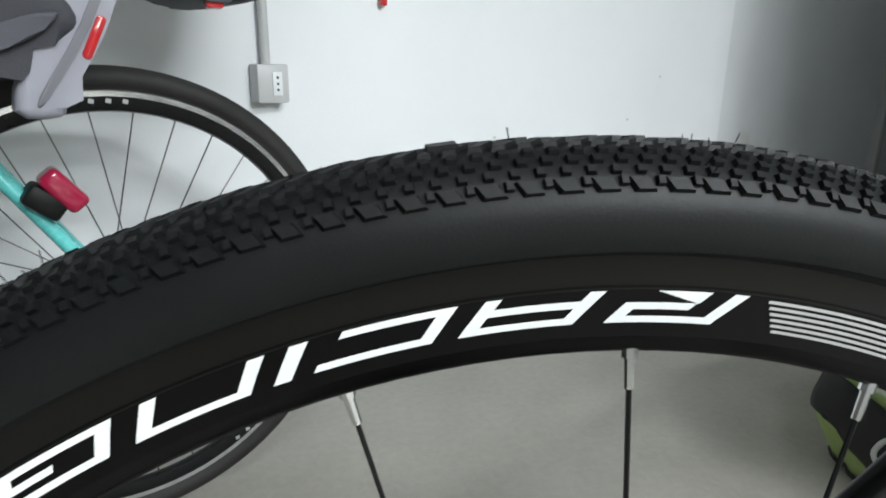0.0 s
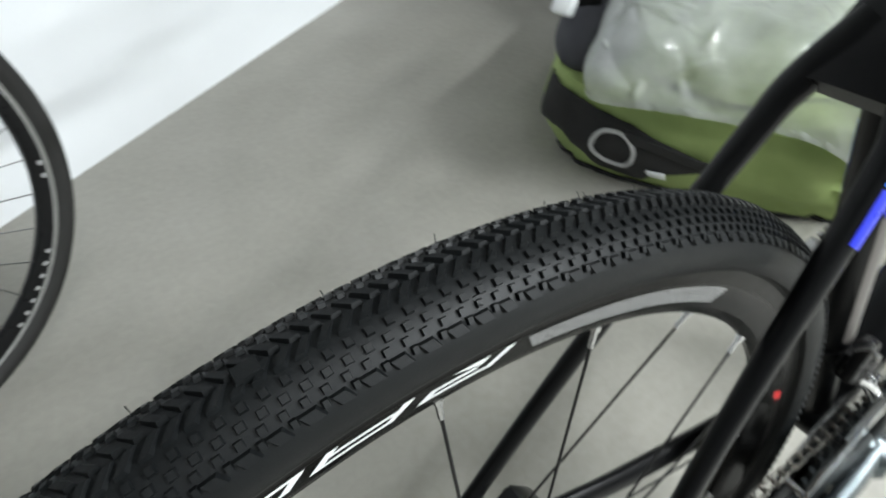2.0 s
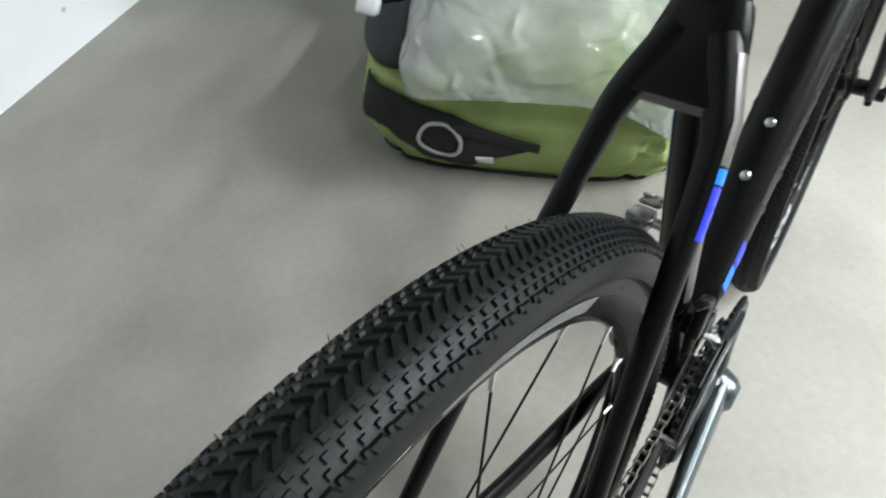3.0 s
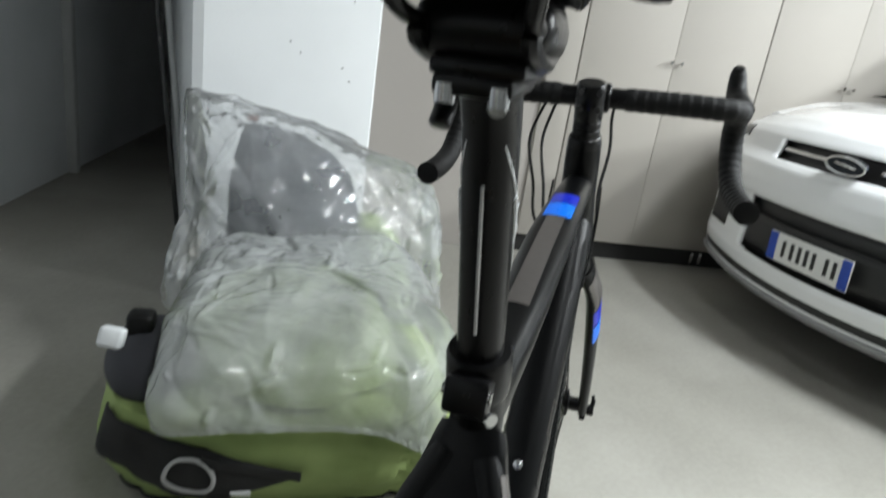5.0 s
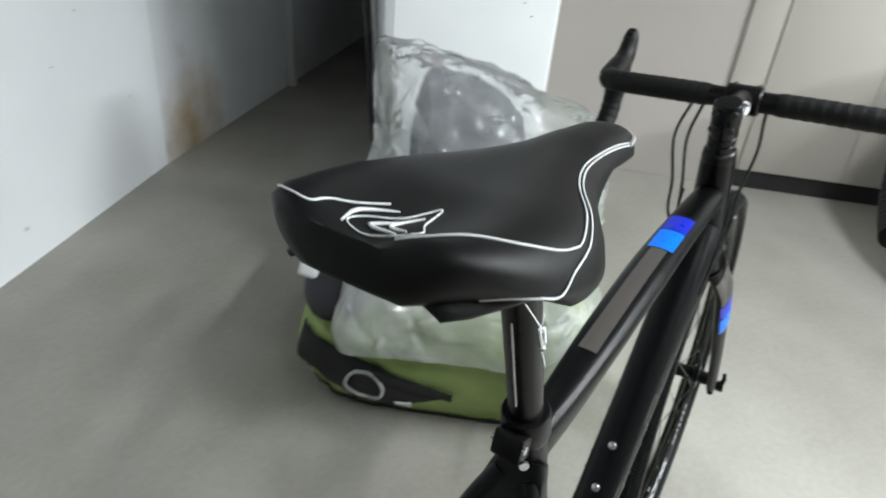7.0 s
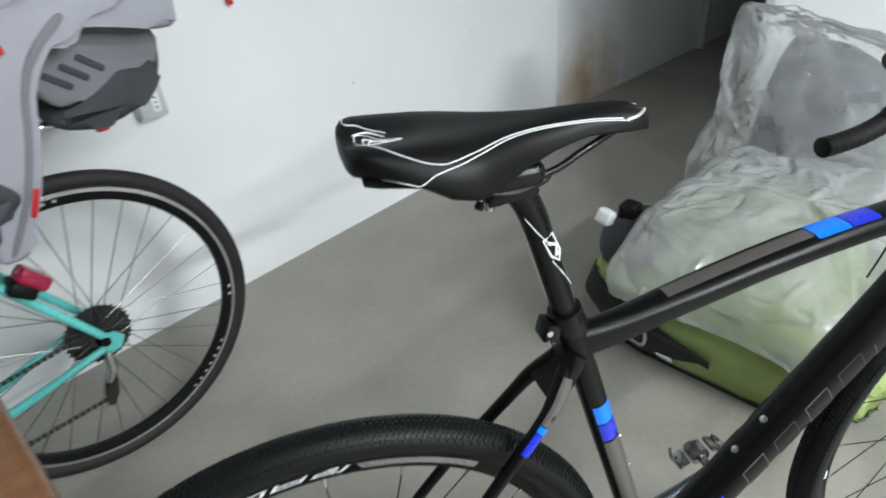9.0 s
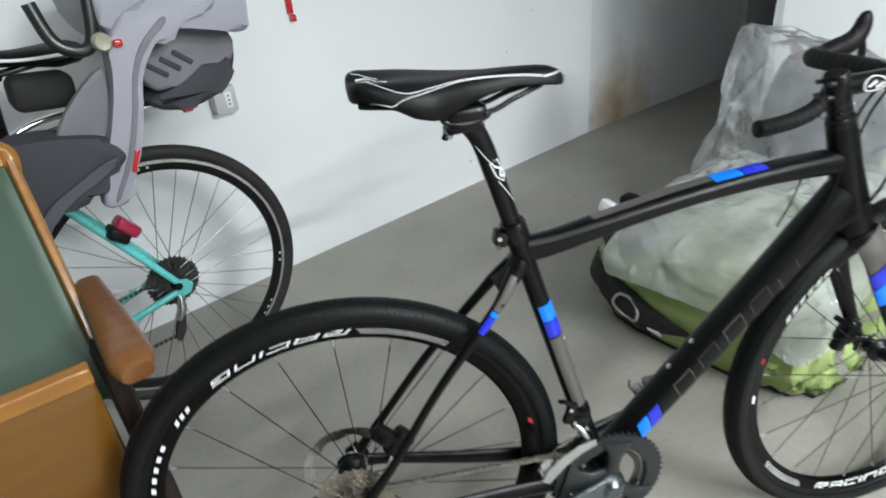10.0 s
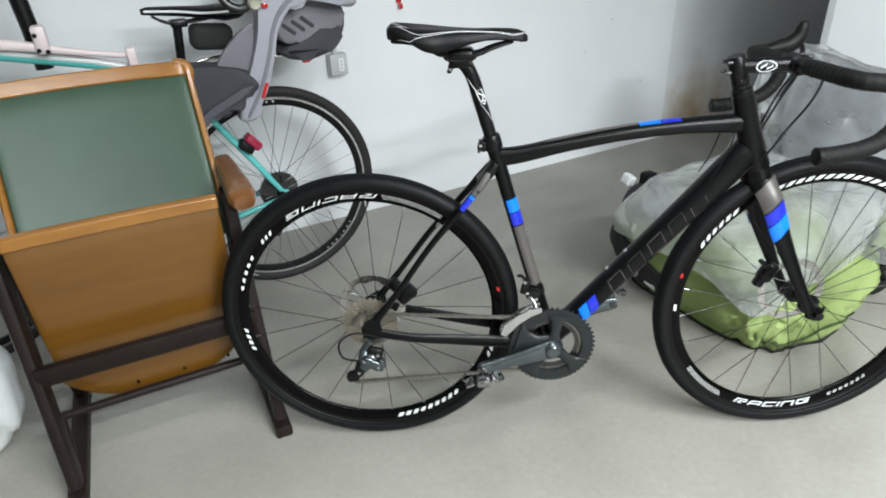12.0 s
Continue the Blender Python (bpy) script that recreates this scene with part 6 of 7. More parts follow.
part("reflector", bm, RED_GLOSS, child, "red reflector")
bm = bmesh.new()
sweep(bm, bend([(-0.10, -0.15, 1.08), (-0.085, -0.16, 1.01), (-0.05, -0.17, 0.985), (-0.02, -0.175, 1.0), (0.0, -0.17, 1.09)]), 0.013, 12)
part("hand_bar", bm, DARK_STEEL, child, "dark grey bar loop")
bm = bmesh.new()
box(bm, (0.09, 0.2, 0.02), pose(0.24, -0.03, 1.03, 0, -20, 0), 0.008)
part("cushion", bm, BLUE_NAVY, child, "blue cushion edge")
for k in range(3):
    bm = bmesh.new()
    box(bm, (0.012, 0.012, 0.05), pose(0.10 + 0.03 * k, -0.118, 0.905 + 0.008 * k, 0, -50, 0), 0.003)
    part("slot", bm, SEAT_DARK, child, "dark slot")
bm = bmesh.new()
box(bm, (0.025, 0.02, 0.014), pose(0.145, -0.10, 0.803), 0.005)
part("buckle", bm, RED_GLOSS, child, "red buckle under the seat")
bm = bmesh.new()
sweep(bm, [(-0.21, 0, 0.70), (-0.12, 0, 0.79), (0.05, 0, 0.87), (0.2, 0, 0.90)], 0.009, 10)
part("carrier", bm, BLACK_METAL, child, "black carrier tube")

# ---- folding cinema seat ----
seat = empty("cinema_seat", Matrix.Translation((-0.51, -0.083, 0)) @ pose(0, 0, 0, 0, 0, 26.1))
tagged(seat, "folded wooden cinema seat with a green leatherette back and dark frame", "cinema seat")


def bent_board(x0, x1, low, high, bow, thick, name, mat, label="", arc=0.0):
    """A board between two slanting lines (y, z), bowed across its width; arc drops its lower edge in the middle."""
    bm = bmesh.new()
    nx, nz = 24, 8
    front = []
    for i in range(nx + 1):
        q = 2 * i / nx - 1
        for j in range(nz + 1):
            t = j / nz
            x = x0 + (x1 - x0) * i / nx
            y = low[0] + (high[0] - low[0]) * t + bow * (1 - q * q)
            z = low[1] + (high[1] - low[1]) * t - arc * (1 - abs(q) ** 2.6) * (1 - t)
            front.append(bm.verts.new((x, y, z)))
    for i in range(nx):
        for j in range(nz):
            a = i * (nz + 1) + j
            bm.faces.new([front[k] for k in (a, a + nz + 1, a + nz + 2, a + 1)])
    ob = part(name, bm, mat, seat, label)
    md = ob.modifiers.new("thick", "SOLIDIFY")
    md.thickness, md.offset = thick, 0
    bv = ob.modifiers.new("round", "BEVEL")
    bv.width, bv.segments, bv.limit_method = min(0.004, thick / 3), 2, "ANGLE"
    return ob


bent_board(-0.205, 0.227, (0.118, 0.245), (0.062, 0.632), 0.006, 0.016, "seat_board", PLYWOOD, "honey-coloured plywood seat, folded up", 0.095)
bent_board(-0.207, 0.229, (0.060, 0.632), (0.056, 0.662), 0.006, 0.024, "seat_lip", RAIL_WOOD, "varnished front lip of the seat")
bent_board(-0.205, 0.245, (0.19, 0.50), (0.405, 0.862), 0.025, 0.022, "back_panel", LEATHERETTE, "green leatherette back panel")
bent_board(-0.206, 0.246, (0.405, 0.860), (0.425, 0.893), 0.026, 0.032, "top_rail", RAIL_WOOD, "varnished top rail")
for s, x in ((-1, -0.214), (1, 0.253)):
    bm = bmesh.new()
    sweep(bm, [(x, 0.20, 0.50), (x, 0.30, 0.68), (x, 0.412, 0.872)], [(0.009, 0.014)] * 3, 10, side=(1, 0, 0), power=0.7)
    sweep(bm, bend([(x, 0.398, 0.848), (x + s * 0.001, 0.412, 0.872), (x - s * 0.006, 0.420, 0.886), (x - s * 0.03, 0.424, 0.893)]), spread([0.009, 0.0150, 0.0155, 0.0135]), 12)
    part("side_rail", bm, RAIL_WOOD, seat, "varnished side rail with a rounded corner")
    xs_ = 0.255 if s > 0 else -0.235
    bm = bmesh.new()
    sweep(bm, [(xs_, -0.005, 0.035), (xs_, 0.05, 0.30), (xs_, 0.12, 0.635)], [(0.016, 0.030), (0.016, 0.034), (0.018, 0.045)], 12, side=(1, 0, 0), power=0.6)
    part("front_post", bm, DARK_WOOD, seat, "dark slanted post")
    bm = bmesh.new()
    sweep(bm, [(xs_, 0.12, 0.63), (xs_, 0.30, 0.30), (xs_, 0.38, 0.03)], [(0.015, 0.034), (0.015, 0.03), (0.015, 0.03)], 12, side=(1, 0, 0), power=0.6)
    part("rear_post", bm, DARK_WOOD, seat, "dark rear post")
    bm = bmesh.new()
    box(bm, (0.042, 0.46, 0.034), pose(xs_, 0.175, 0.017), 0.005)
    part("foot", bm, DARK_WOOD, seat, "dark wooden foot")
    bm = bmesh.new()
    ex = xs_ + s * 0.025
    sweep(bm, bend([(ex, 0.0, 0.650), (ex, 0.03, 0.655), (ex, 0.10, 0.658), (ex, 0.20, 0.657), (ex, 0.31, 0.654)]), spread([(0.022, 0.016), (0.033, 0.023), (0.031, 0.022), (0.027, 0.02), (0.022, 0.016)]), 16, side=(1, 0, 0), power=0.65)
    part("armrest", bm, ARM_WOOD, seat, "worn brown wooden armrest")
bm = bmesh.new()
box(bm, (0.49, 0.022, 0.05), pose(0.01, 0.032, 0.332, 6, 0, 0), 0.004)
part("cross_bar", bm, DARK_WOOD, seat, "dark cross bar")
bm = bmesh.new()
sweep(bm, [(-0.235, 0.10, 0.165), (0.255, 0.10, 0.17)], 0.011, 12)
part("stretcher", bm, DARK_WOOD, seat, "dark round stretcher")
for x in (-0.235, 0.255):
    bm = bmesh.new()
    sweep(bm, [(x, 0.10, 0.17), (x, 0.03, 0.03)], 0.012, 10)
    part("strut", bm, DARK_WOOD, seat, "dark strut")
for x in (-0.16, -0.05, 0.06, 0.17):
    bm = bmesh.new()
    sweep(bm, [(x, 0.100, 0.20), (x, 0.097, 0.20)], 0.004, 10)
    part("screw", bm, BLACK_PLASTIC, seat, "dark screw head")

# white film-wrapped bundle beside the seat
wrap = empty("wrapped_bundle", pose(-1.06, -0.02, 0, 0, 0, 20))
bm = bmesh.new()
bmesh.ops.create_icosphere(bm, subdivisions=4, radius=1.0)
for v in bm.verts:
    q = v.co.copy()
    f = 1 + 0.16 * noise.noise(q * 2.3) + 0.05 * noise.noise(q * 7)
    v.co = Vector((q.x * 0.12 * f, q.y * 0.12 * f, 0.17 + math.copysign(abs(q.z) ** 0.7, q.z) * 0.17 * f))
    v.co.z = max(v.co.z, 0.0)
part("cover", bm, TEAL_WHITE, wrap)
tagged(wrap, "white wrapped bundle standing on the floor beside the cinema seat", "bundle")

# ---- green pushchair under a plastic sheet ----
PRAM = Matrix.Translation((1.18, 0.67, 0)) @ pose(0, 0, 0, 0, 0, 29)
pram = empty("pushchair", PRAM)
tagged(pram, "folded green and black pushchair with a slate hood", "pushchair")


def pod_point(a, t, grow=0.0):
    """A place on the pod's side: a goes round, t from the floor (0) to the rim (1)."""
    ca, sa = math.cos(a), math.sin(a)
    bulge = math.sin(min(1, t) * 2.4)
    hx = 0.285 + 0.055 * bulge + grow
    hy = 0.33 + 0.03 * bulge + grow
    soft = 0.45 if ca > 0 and sa < 0 else 0.0
    p = Vector((math.copysign(abs(ca) ** (0.45 + soft), ca) * hx, math.copysign(abs(sa) ** (0.5 + soft), sa) * hy - 0.02, 0))
    f = 1 + 0.03 * noise.noise(Vector((p.x * 6, p.y * 6, t * 3)))
    return Vector((p.x * f, p.y * f, 0.004 + (0.218 + 0.03 * math.sin(a + 0.6) - 0.14 * max(0.0, ca) ** 0.5 * max(0.0, sa)) * t))


def crease(a, t):
    """Creases of the cloth along its side."""
    q = Vector((a * 4.0, t * 2.5, 1.7))
    slack = max(0.0, min(1.0, (a - 3.2) / 0.4))
    loose = 0.6 + 1.3 * slack
    deep = 0.030 * slack * (0.35 - abs(noise.noise(Vector((a * 6.5 - t * 3.5, t * 1.4, 9.3)))))
    return deep + loose * (0.013 * noise.noise(q) + 0.013 * (0.5 - abs(noise.noise(Vector((a * 9 + t * 2.5, t * 5, 4.1))))))


def pod_skin(bm, a0, a1, t0, t1, grow, na=40, nt=8):
    vs = []
    for i in range(na + 1):
        a = a0 + (a1 - a0) * i / na
        vs.append([bm.verts.new(pod_point(a, t0 + (t1 - t0) * j / nt, grow + crease(a, t0 + (t1 - t0) * j / nt))) for j in range(nt + 1)])
    for a, b in zip(vs, vs[1:]):
        for j in range(nt):
            bm.faces.new((a[j], b[j], b[j + 1], a[j + 1]))
    return vs


bm = bmesh.new()
vs = pod_skin(bm, 0, 2 * math.pi * 0.9999, 0.0, 1.0, 0.0, 160, 16)
bm.faces.new([r[0] for r in vs[:-1]][::-1])
cap = bm.verts.new((0, 0, 0.245))
top_row = [r[-1] for r in vs]
mid_row = [bm.verts.new(v.co.lerp(Vector((0, 0, 0.27)), 0.5) + Vector((0, 0, 0.02 * noise.noise(v.co * 9)))) for v in top_row]
for i in range(len(top_row) - 1):
    bm.faces.new((top_row[i], top_row[i + 1], mid_row[i + 1], mid_row[i]))
    bm.faces.new((mid_row[i], mid_row[i + 1], cap))
part("body", bm, GREEN_FABRIC, pram, "creased green fabric body")


def patch(name, a0, a1, lo, hi, mat, label, grow=0.006, along=None):
    """A fabric panel on the pod between two heights that vary along it."""
    bm = bmesh.new()
    n = 40
    vs = []
    for i in range(n + 1):
        q = i / n
        a = along(q) if along else a0 + (a1 - a0) * q
        l, h = lo(q), hi(q)
        vs.append([bm.verts.new(pod_point(a, l + (h - l) * j / 6, grow + crease(a, l + (h - l) * j / 6))) for j in range(7)])
    for x, y in zip(vs, vs[1:]):
        for j in range(6):
            bm.faces.new((x[j], y[j], y[j + 1], x[j + 1]))
    ob = part(name, bm, mat, pram, label)
    md = ob.modifiers.new("thick", "SOLIDIFY")
    md.thickness, md.offset = 0.004, 1
    return ob


def near_side(y, t=0.7):
    """The angle round the pod at which its near long side has that y."""
    return math.pi - math.asin(min(0.999, (abs(y + 0.02) / (0.33 + 0.03 * math.sin(t * 2.4))) ** 2)) * (1 if y > -0.02 else -1)


def steps_of(*points):
    """A line of straight runs through (q, value)."""
    def value(q):
        for (a, x), (b, y) in zip(points, points[1:]):
            if q <= b:
                return x + (y - x) * (q - a) / (b - a)
        return points[-1][1]
    return value


PIPING_GREEN = material("dark_green_piping", (0.06, 0.09, 0.03), 0.8, bump=0.3, bump_scale=500)
# the near long side faces -x: angle pi
patch("black_panel", 0, 0, steps_of((0, 0.52), (0.16, 0.5), (0.30, 0.16), (0.62, 0.12), (0.74, 0.34), (1, 0.5)), steps_of((0, 0.95), (0.55, 0.84), (1, 0.6)), BLACK_FABRIC, "black fabric side panel", along=lambda q: near_side(0.302 - 0.345 * q))
patch("black_strap", 0, 0, steps_of((0, 0.70), (1, 0.50)), steps_of((0, 0.80), (1, 0.62)), BLACK_FABRIC, "black strap", 0.013, along=lambda q: near_side(0.115 - 0.175 * q))
patch("seam", radians(228), radians(330), lambda q: 0.24 + 0.05 * q, lambda q: 0.275 + 0.05 * q, PIPING_GREEN, "dark green piped seam", 0.003)
patch("hem_piping", radians(118), radians(300), lambda q: 0.0, lambda q: 0.045, BLACK_FABRIC, "dark piping along the foot", 0.003)
patch("white_tag", 0, 0, lambda q: 0.30, lambda q: 0.40, WHITE_DECAL, "small white tag", 0.012, along=lambda q: near_side(0.065 - 0.035 * q))
bm = bmesh.new()
ring = []
for k in range(40):
    w = 2 * math.pi * k / 40
    y, z = 0.134 + 0.043 * math.cos(w), 0.126 + 0.046 * math.sin(w)
    t = (z - 0.004) / 0.225
    a = near_side(y, t)
    ring.append(pod_point(a, t, 0.014 + crease(a, t)))
sweep(bm, ring, 0.0046, 8, closed=True)
part("ring", bm, SILVER_PRINT, pram, "silver printed ring")
# grey shell end and its white toggle
bm = bmesh.new()
bmesh.ops.create_uvsphere(bm, u_segments=28, v_segments=16, radius=1.0)
for v in bm.verts:
    v.co = Vector((-0.17 + v.co.x * 0.12, 0.245 + v.co.y * 0.085, 0.265 + v.co.z * 0.078))
part("shell_end", bm, SEAT_DARK, pram, "dark grey plastic shell end")
bm = bmesh.new()
box(bm, (0.035, 0.045, 0.04), pose(-0.242, 0.300, 0.345, 10, 20, 0), 0.009, 3)
part("toggle", bm, WHITE_DECAL, pram, "white plastic toggle")
bm = bmesh.new()
box(bm, (0.05, 0.05, 0.07), pose(-0.185, 0.262, 0.338), 0.012, 3)
part("latch", bm, BLACK_PLASTIC, pram, "black latch")


def lump(rows, n, wob, freq, power=0.75):
    """A soft cloth form over rings of (height, centre x, centre y, half x, half y)."""
    bm = bmesh.new()
    dense = []
    for a, b in zip(rows, rows[1:]):
        dense += [tuple(p + (q - p) * k / 4 for p, q in zip(a, b)) for k in range(4)]
    dense.append(rows[-1])
    loft(bm, [[Vector((cx + hx * math.copysign(abs(math.cos(w)) ** power, math.cos(w)), cy + hy * math.copysign(abs(math.sin(w)) ** power, math.sin(w)), z)) for w in [2 * math.pi * k / n for k in range(n)]] for z, cx, cy, hx, hy in dense])
    for v in bm.verts:
        v.co += Vector((1, 0.6, 0.2)) * wob * (noise.noise(v.co * freq) + 0.6 * (0.5 - abs(noise.noise(v.co * freq * 2.3))))
    return bm


bm = lump([(0.20, 0.37, -0.04, 0.13, 0.20), (0.34, 0.385, -0.02, 0.145, 0.19), (0.46, 0.405, -0.01, 0.14, 0.18), (0.54, 0.425, 0.0, 0.115, 0.165), (0.60, 0.432, 0.025, 0.095, 0.13), (0.64, 0.437, 0.06, 0.07, 0.085), (0.66, 0.438, 0.10, 0.03, 0.035)], 40, 0.013, 8)
part("hood", bm, NAVY_FABRIC, pram, "slate grey fabric hood")
bm = lump([(0.20, 0.40, -0.26, 0.16, 0.13), (0.30, 0.40, -0.25, 0.13, 0.11), (0.36, 0.40, -0.24, 0.11, 0.09), (0.40, 0.40, -0.24, 0.07, 0.06), (0.43, 0.40, -0.24, 0.03, 0.03)], 32, 0.03, 7)
part("side_cushion", bm, GREEN_FABRIC, pram, "crumpled green side cushion")
bm = lump([(0.23, -0.06, -0.03, 0.22, 0.24), (0.30, -0.04, -0.03, 0.20, 0.22), (0.36, -0.01, -0.04, 0.15, 0.17), (0.39, 0.02, -0.05, 0.06, 0.08)], 36, 0.03, 7)
part("seat_pad", bm, GREEN_FABRIC, pram, "crumpled green seat pad")
bm = bmesh.new()
box(bm, (0.26, 0.5, 0.10), pose(0.38, -0.05, 0.24, 0, -8, 0), 0.03, 3)
part("base_frame", bm, BLACK_PLASTIC, pram, "black folded base frame")
bm = bmesh.new()
box(bm, (0.03, 0.03, 0.016), pose(0.435, 0.118, 0.678), 0.006)
part("orange_tag", bm, material("orange_fabric", (0.6, 0.13, 0.03), 0.7), pram, "orange tag on the hood")
# black wheels at the far end
for x, y in ((0.33, -0.30), (0.47, 0.2)):
    bm = bmesh.new()
    c = (x, y, 0.088)
    lathe(bm, [(0.03, -0.022), (0.07, -0.024), (0.083, -0.015), (0.085, 0), (0.083, 0.015), (0.07, 0.024), (0.03, 0.022)], c, 32)
    w = part("wheel", bm, BLACK_PLASTIC, pram, "black plastic wheel")
    bm = bmesh.new()
    lathe(bm, [(0.0, -0.03), (0.014, -0.03), (0.02, -0.02), (0.02, 0.02), (0.0, 0.03)], c, 20, closed=False)
    part("hub_cap", bm, CAR_BLACK, w, "dull black hub cap")
    bm = bmesh.new()
    sweep(bm, [(x, y - 0.034, 0.088), (x, y - 0.034, 0.2)], 0.011, 10)
    part("strut", bm, BLACK_PLASTIC, pram, "black wheel strut")


def planes(p, size, seed):
    """A height in space made of flat pieces that meet in straight creases, from -1 to 1."""
    x, y, z = p.x / size + seed, p.y / size + seed * 1.7, p.z / size - seed
    i, j, k = math.floor(x), math.floor(y), math.floor(z)
    steps = sorted(((x - i, 0), (y - j, 1), (z - k, 2)), reverse=True)
    at = [i, j, k]

    def node():
        return math.sin(at[0] * 12.9898 + at[1] * 78.233 + at[2] * 37.719) * 43758.5453 % 2.0 - 1.0
    value = node() * (1 - steps[0][0])
    for n, (f, axis) in enumerate(steps):
        at[axis] += 1
        value += node() * (f - (steps[n + 1][0] if n < 2 else 0.0))
    return value


def folds(p, seed):
    """Creased film in hand-wide and finger-wide planes."""
    d = 0.0
    for size, depth, turn in ((0.19, 0.026, 25), (0.085, 0.012, 65), (0.036, 0.003, -15)):
        d += depth * planes(Matrix.Rotation(radians(turn), 3, (0.6, 0.3, 0.74)) @ p, size, seed)
    return d


def pinches(points, outs, seed, gathers, rays, loose):
    """Straight sharp creases: some fan out from the places where the film is gathered, the rest lie loose."""
    rng = random.Random(seed)
    pts = np.array([tuple(p) for p in points])
    lift = np.zeros(len(pts))
    lines = []
    for _ in range(gathers):
        a = pts[rng.randrange(len(pts))]
        lines += [(a, rng.uniform(0.06, 0.24)) for _ in range(rays)]
    lines += [(pts[rng.randrange(len(pts))], rng.uniform(0.02, 0.11)) for _ in range(loose)]
    for a, reach in lines:
        near = np.linalg.norm(pts - a, axis=1)
        ring = np.nonzero((near > reach * 0.75) & (near < reach * 1.25))[0]
        if not len(ring):
            continue
        b = pts[ring[rng.randrange(len(ring))]]
        run = b - a
        size = np.linalg.norm(run)
        t = np.clip(((pts - a) @ run) / size ** 2, 0, 1)
        gap = np.linalg.norm(pts - a - t[:, None] * run, axis=1)
        bow = 0.3 * size * t * (1 - t)
        wide = rng.uniform(0.004, 0.010)
        high = rng.choice((-1, 1, 1)) * wide * rng.uniform(0.5, 1.05)
        lift += high * np.clip(1 - np.maximum(0, gap - bow * 0.6) / wide, 0, 1) * np.clip(4 * t * (1 - t), 0.0, 1.0)
    lift = np.clip(lift, -0.016, 0.016)
    return [p + o * float(h) for p, o, h in zip(points, outs, lift)]


def sheet(rows, hem, seed, nu=520, nv=140, power=0.5, shape=None, corners=()):
    """A crumpled polythene sheet over rings of (height, centre x, centre y, half x, half y); hem gives the height of its lower edge, and at each of the corners it is drawn out to a point."""
    path = bend([(r[0], r[1], r[2]) for r in rows], steps=12)
    size = bend([(r[3], r[4], 0) for r in rows], steps=12)
    top = rows[-1][0]
    bm = bmesh.new()
    places, outs = [], []
    for j in range(nv):
        f = j / (nv - 1) * (len(path) - 1)
        i = min(int(f), len(path) - 2)
        z, cx, cy = path[i].lerp(path[i + 1], f - i)
        hx, hy, _ = size[i].lerp(size[i + 1], f - i)
        for k in range(nu):
            w = 2 * math.pi * k / nu
            c, s = math.cos(w), math.sin(w)
            p = Vector((cx + hx * math.copysign(abs(c) ** power, c), cy + hy * math.copysign(abs(s) ** power, s), z))
            h = hem(p.x, p.y)
            p.z = h + (z - rows[0][0]) * (top - h) / (top - rows[0][0])
            if shape:
                p = shape(p)
            out = Vector((c, s, 0.4 + 1.2 * j / nv)).normalized()
            fade = min(1.0, 0.4 + hx / 0.12)
            p += out * fade * folds(p, seed)
            for px, py, pz, reach, dx, dy in corners:
                g = math.exp(-((p.x - px) ** 2 + (p.y - py) ** 2 + (p.z - pz) ** 2) / reach ** 2)
                p += Vector((dx, dy, 0)) * g
            places.append(p)
            outs.append(out * fade)
    made = [bm.verts.new(p) for p in pinches(places, outs, seed, 13, 11, 120)]
    vs = [made[j * nu:j * nu + nu] for j in range(nv)]
    for a, b in zip(vs, vs[1:]):
        for k in range(nu):
            bm.faces.new((a[k], a[(k + 1) % nu], b[(k + 1) % nu], b[k]))
    end = bm.verts.new(sum((v.co for v in vs[-1]), Vector()) / nu)
    for k in range(nu):
        bm.faces.new((vs[-1][k], vs[-1][(k + 1) % nu], end))
    return bm


bag = empty("plastic_bag", PRAM)
tagged(bag, "crumpled milky polythene bag draped over the pushchair", "plastic bag")


def film(name, bm, mat, label):
    """One layer of the bag."""
    return part(name, bm, mat, bag, label)


def over_hood(p):
    """The top slopes down from the hood's raised corner, which the film follows in a point."""
    p = p.copy()
    p.z += max(0.0, p.z - 0.22) / 0.42 * (p.y - 0.05) * (0.10 if p.y > 0.05 else 0.27)
    return p


bm = sheet([(0.20, 0.36, -0.075, 0.225, 0.375), (0.34, 0.38, -0.075, 0.215, 0.37), (0.46, 0.40, -0.075, 0.195, 0.36), (0.585, 0.42, -0.07, 0.165, 0.35), (0.66, 0.43, -0.06, 0.125, 0.34), (0.692, 0.44, -0.05, 0.07, 0.325), (0.70, 0.45, -0.05, 0.012, 0.31)],
           lambda x, y: 0.20, 2, shape=over_hood)
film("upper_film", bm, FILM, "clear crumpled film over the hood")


def lower_hem(x, y):
    """The lower edge hangs in a point at the near corner and rises along the far side."""
    tip = math.exp(-((x + 0.37) ** 2 + (y + 0.36) ** 2) / 0.11 ** 2)
    return 0.242 - 0.105 * tip + 0.12 * max(0.0, x + 0.1) * (y < 0) - 0.02 * max(0.0, x + 0.3)


bm = sheet([(0.20, -0.10, -0.075, 0.280, 0.285), (0.29, -0.09, -0.072, 0.288, 0.288), (0.340, -0.06, -0.07, 0.300, 0.285), (0.375, -0.01, -0.07, 0.275, 0.268), (0.402, 0.05, -0.07, 0.215, 0.24), (0.422, 0.11, -0.07, 0.13, 0.17), (0.432, 0.15, -0.07, 0.03, 0.05)],
           lower_hem, 5, power=0.5, corners=((-0.335, 0.165, 0.28, 0.085, -0.06, 0.03),))
hem = [v.co.copy() for v in list(bm.verts)[:520]]
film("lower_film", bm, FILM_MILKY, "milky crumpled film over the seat")
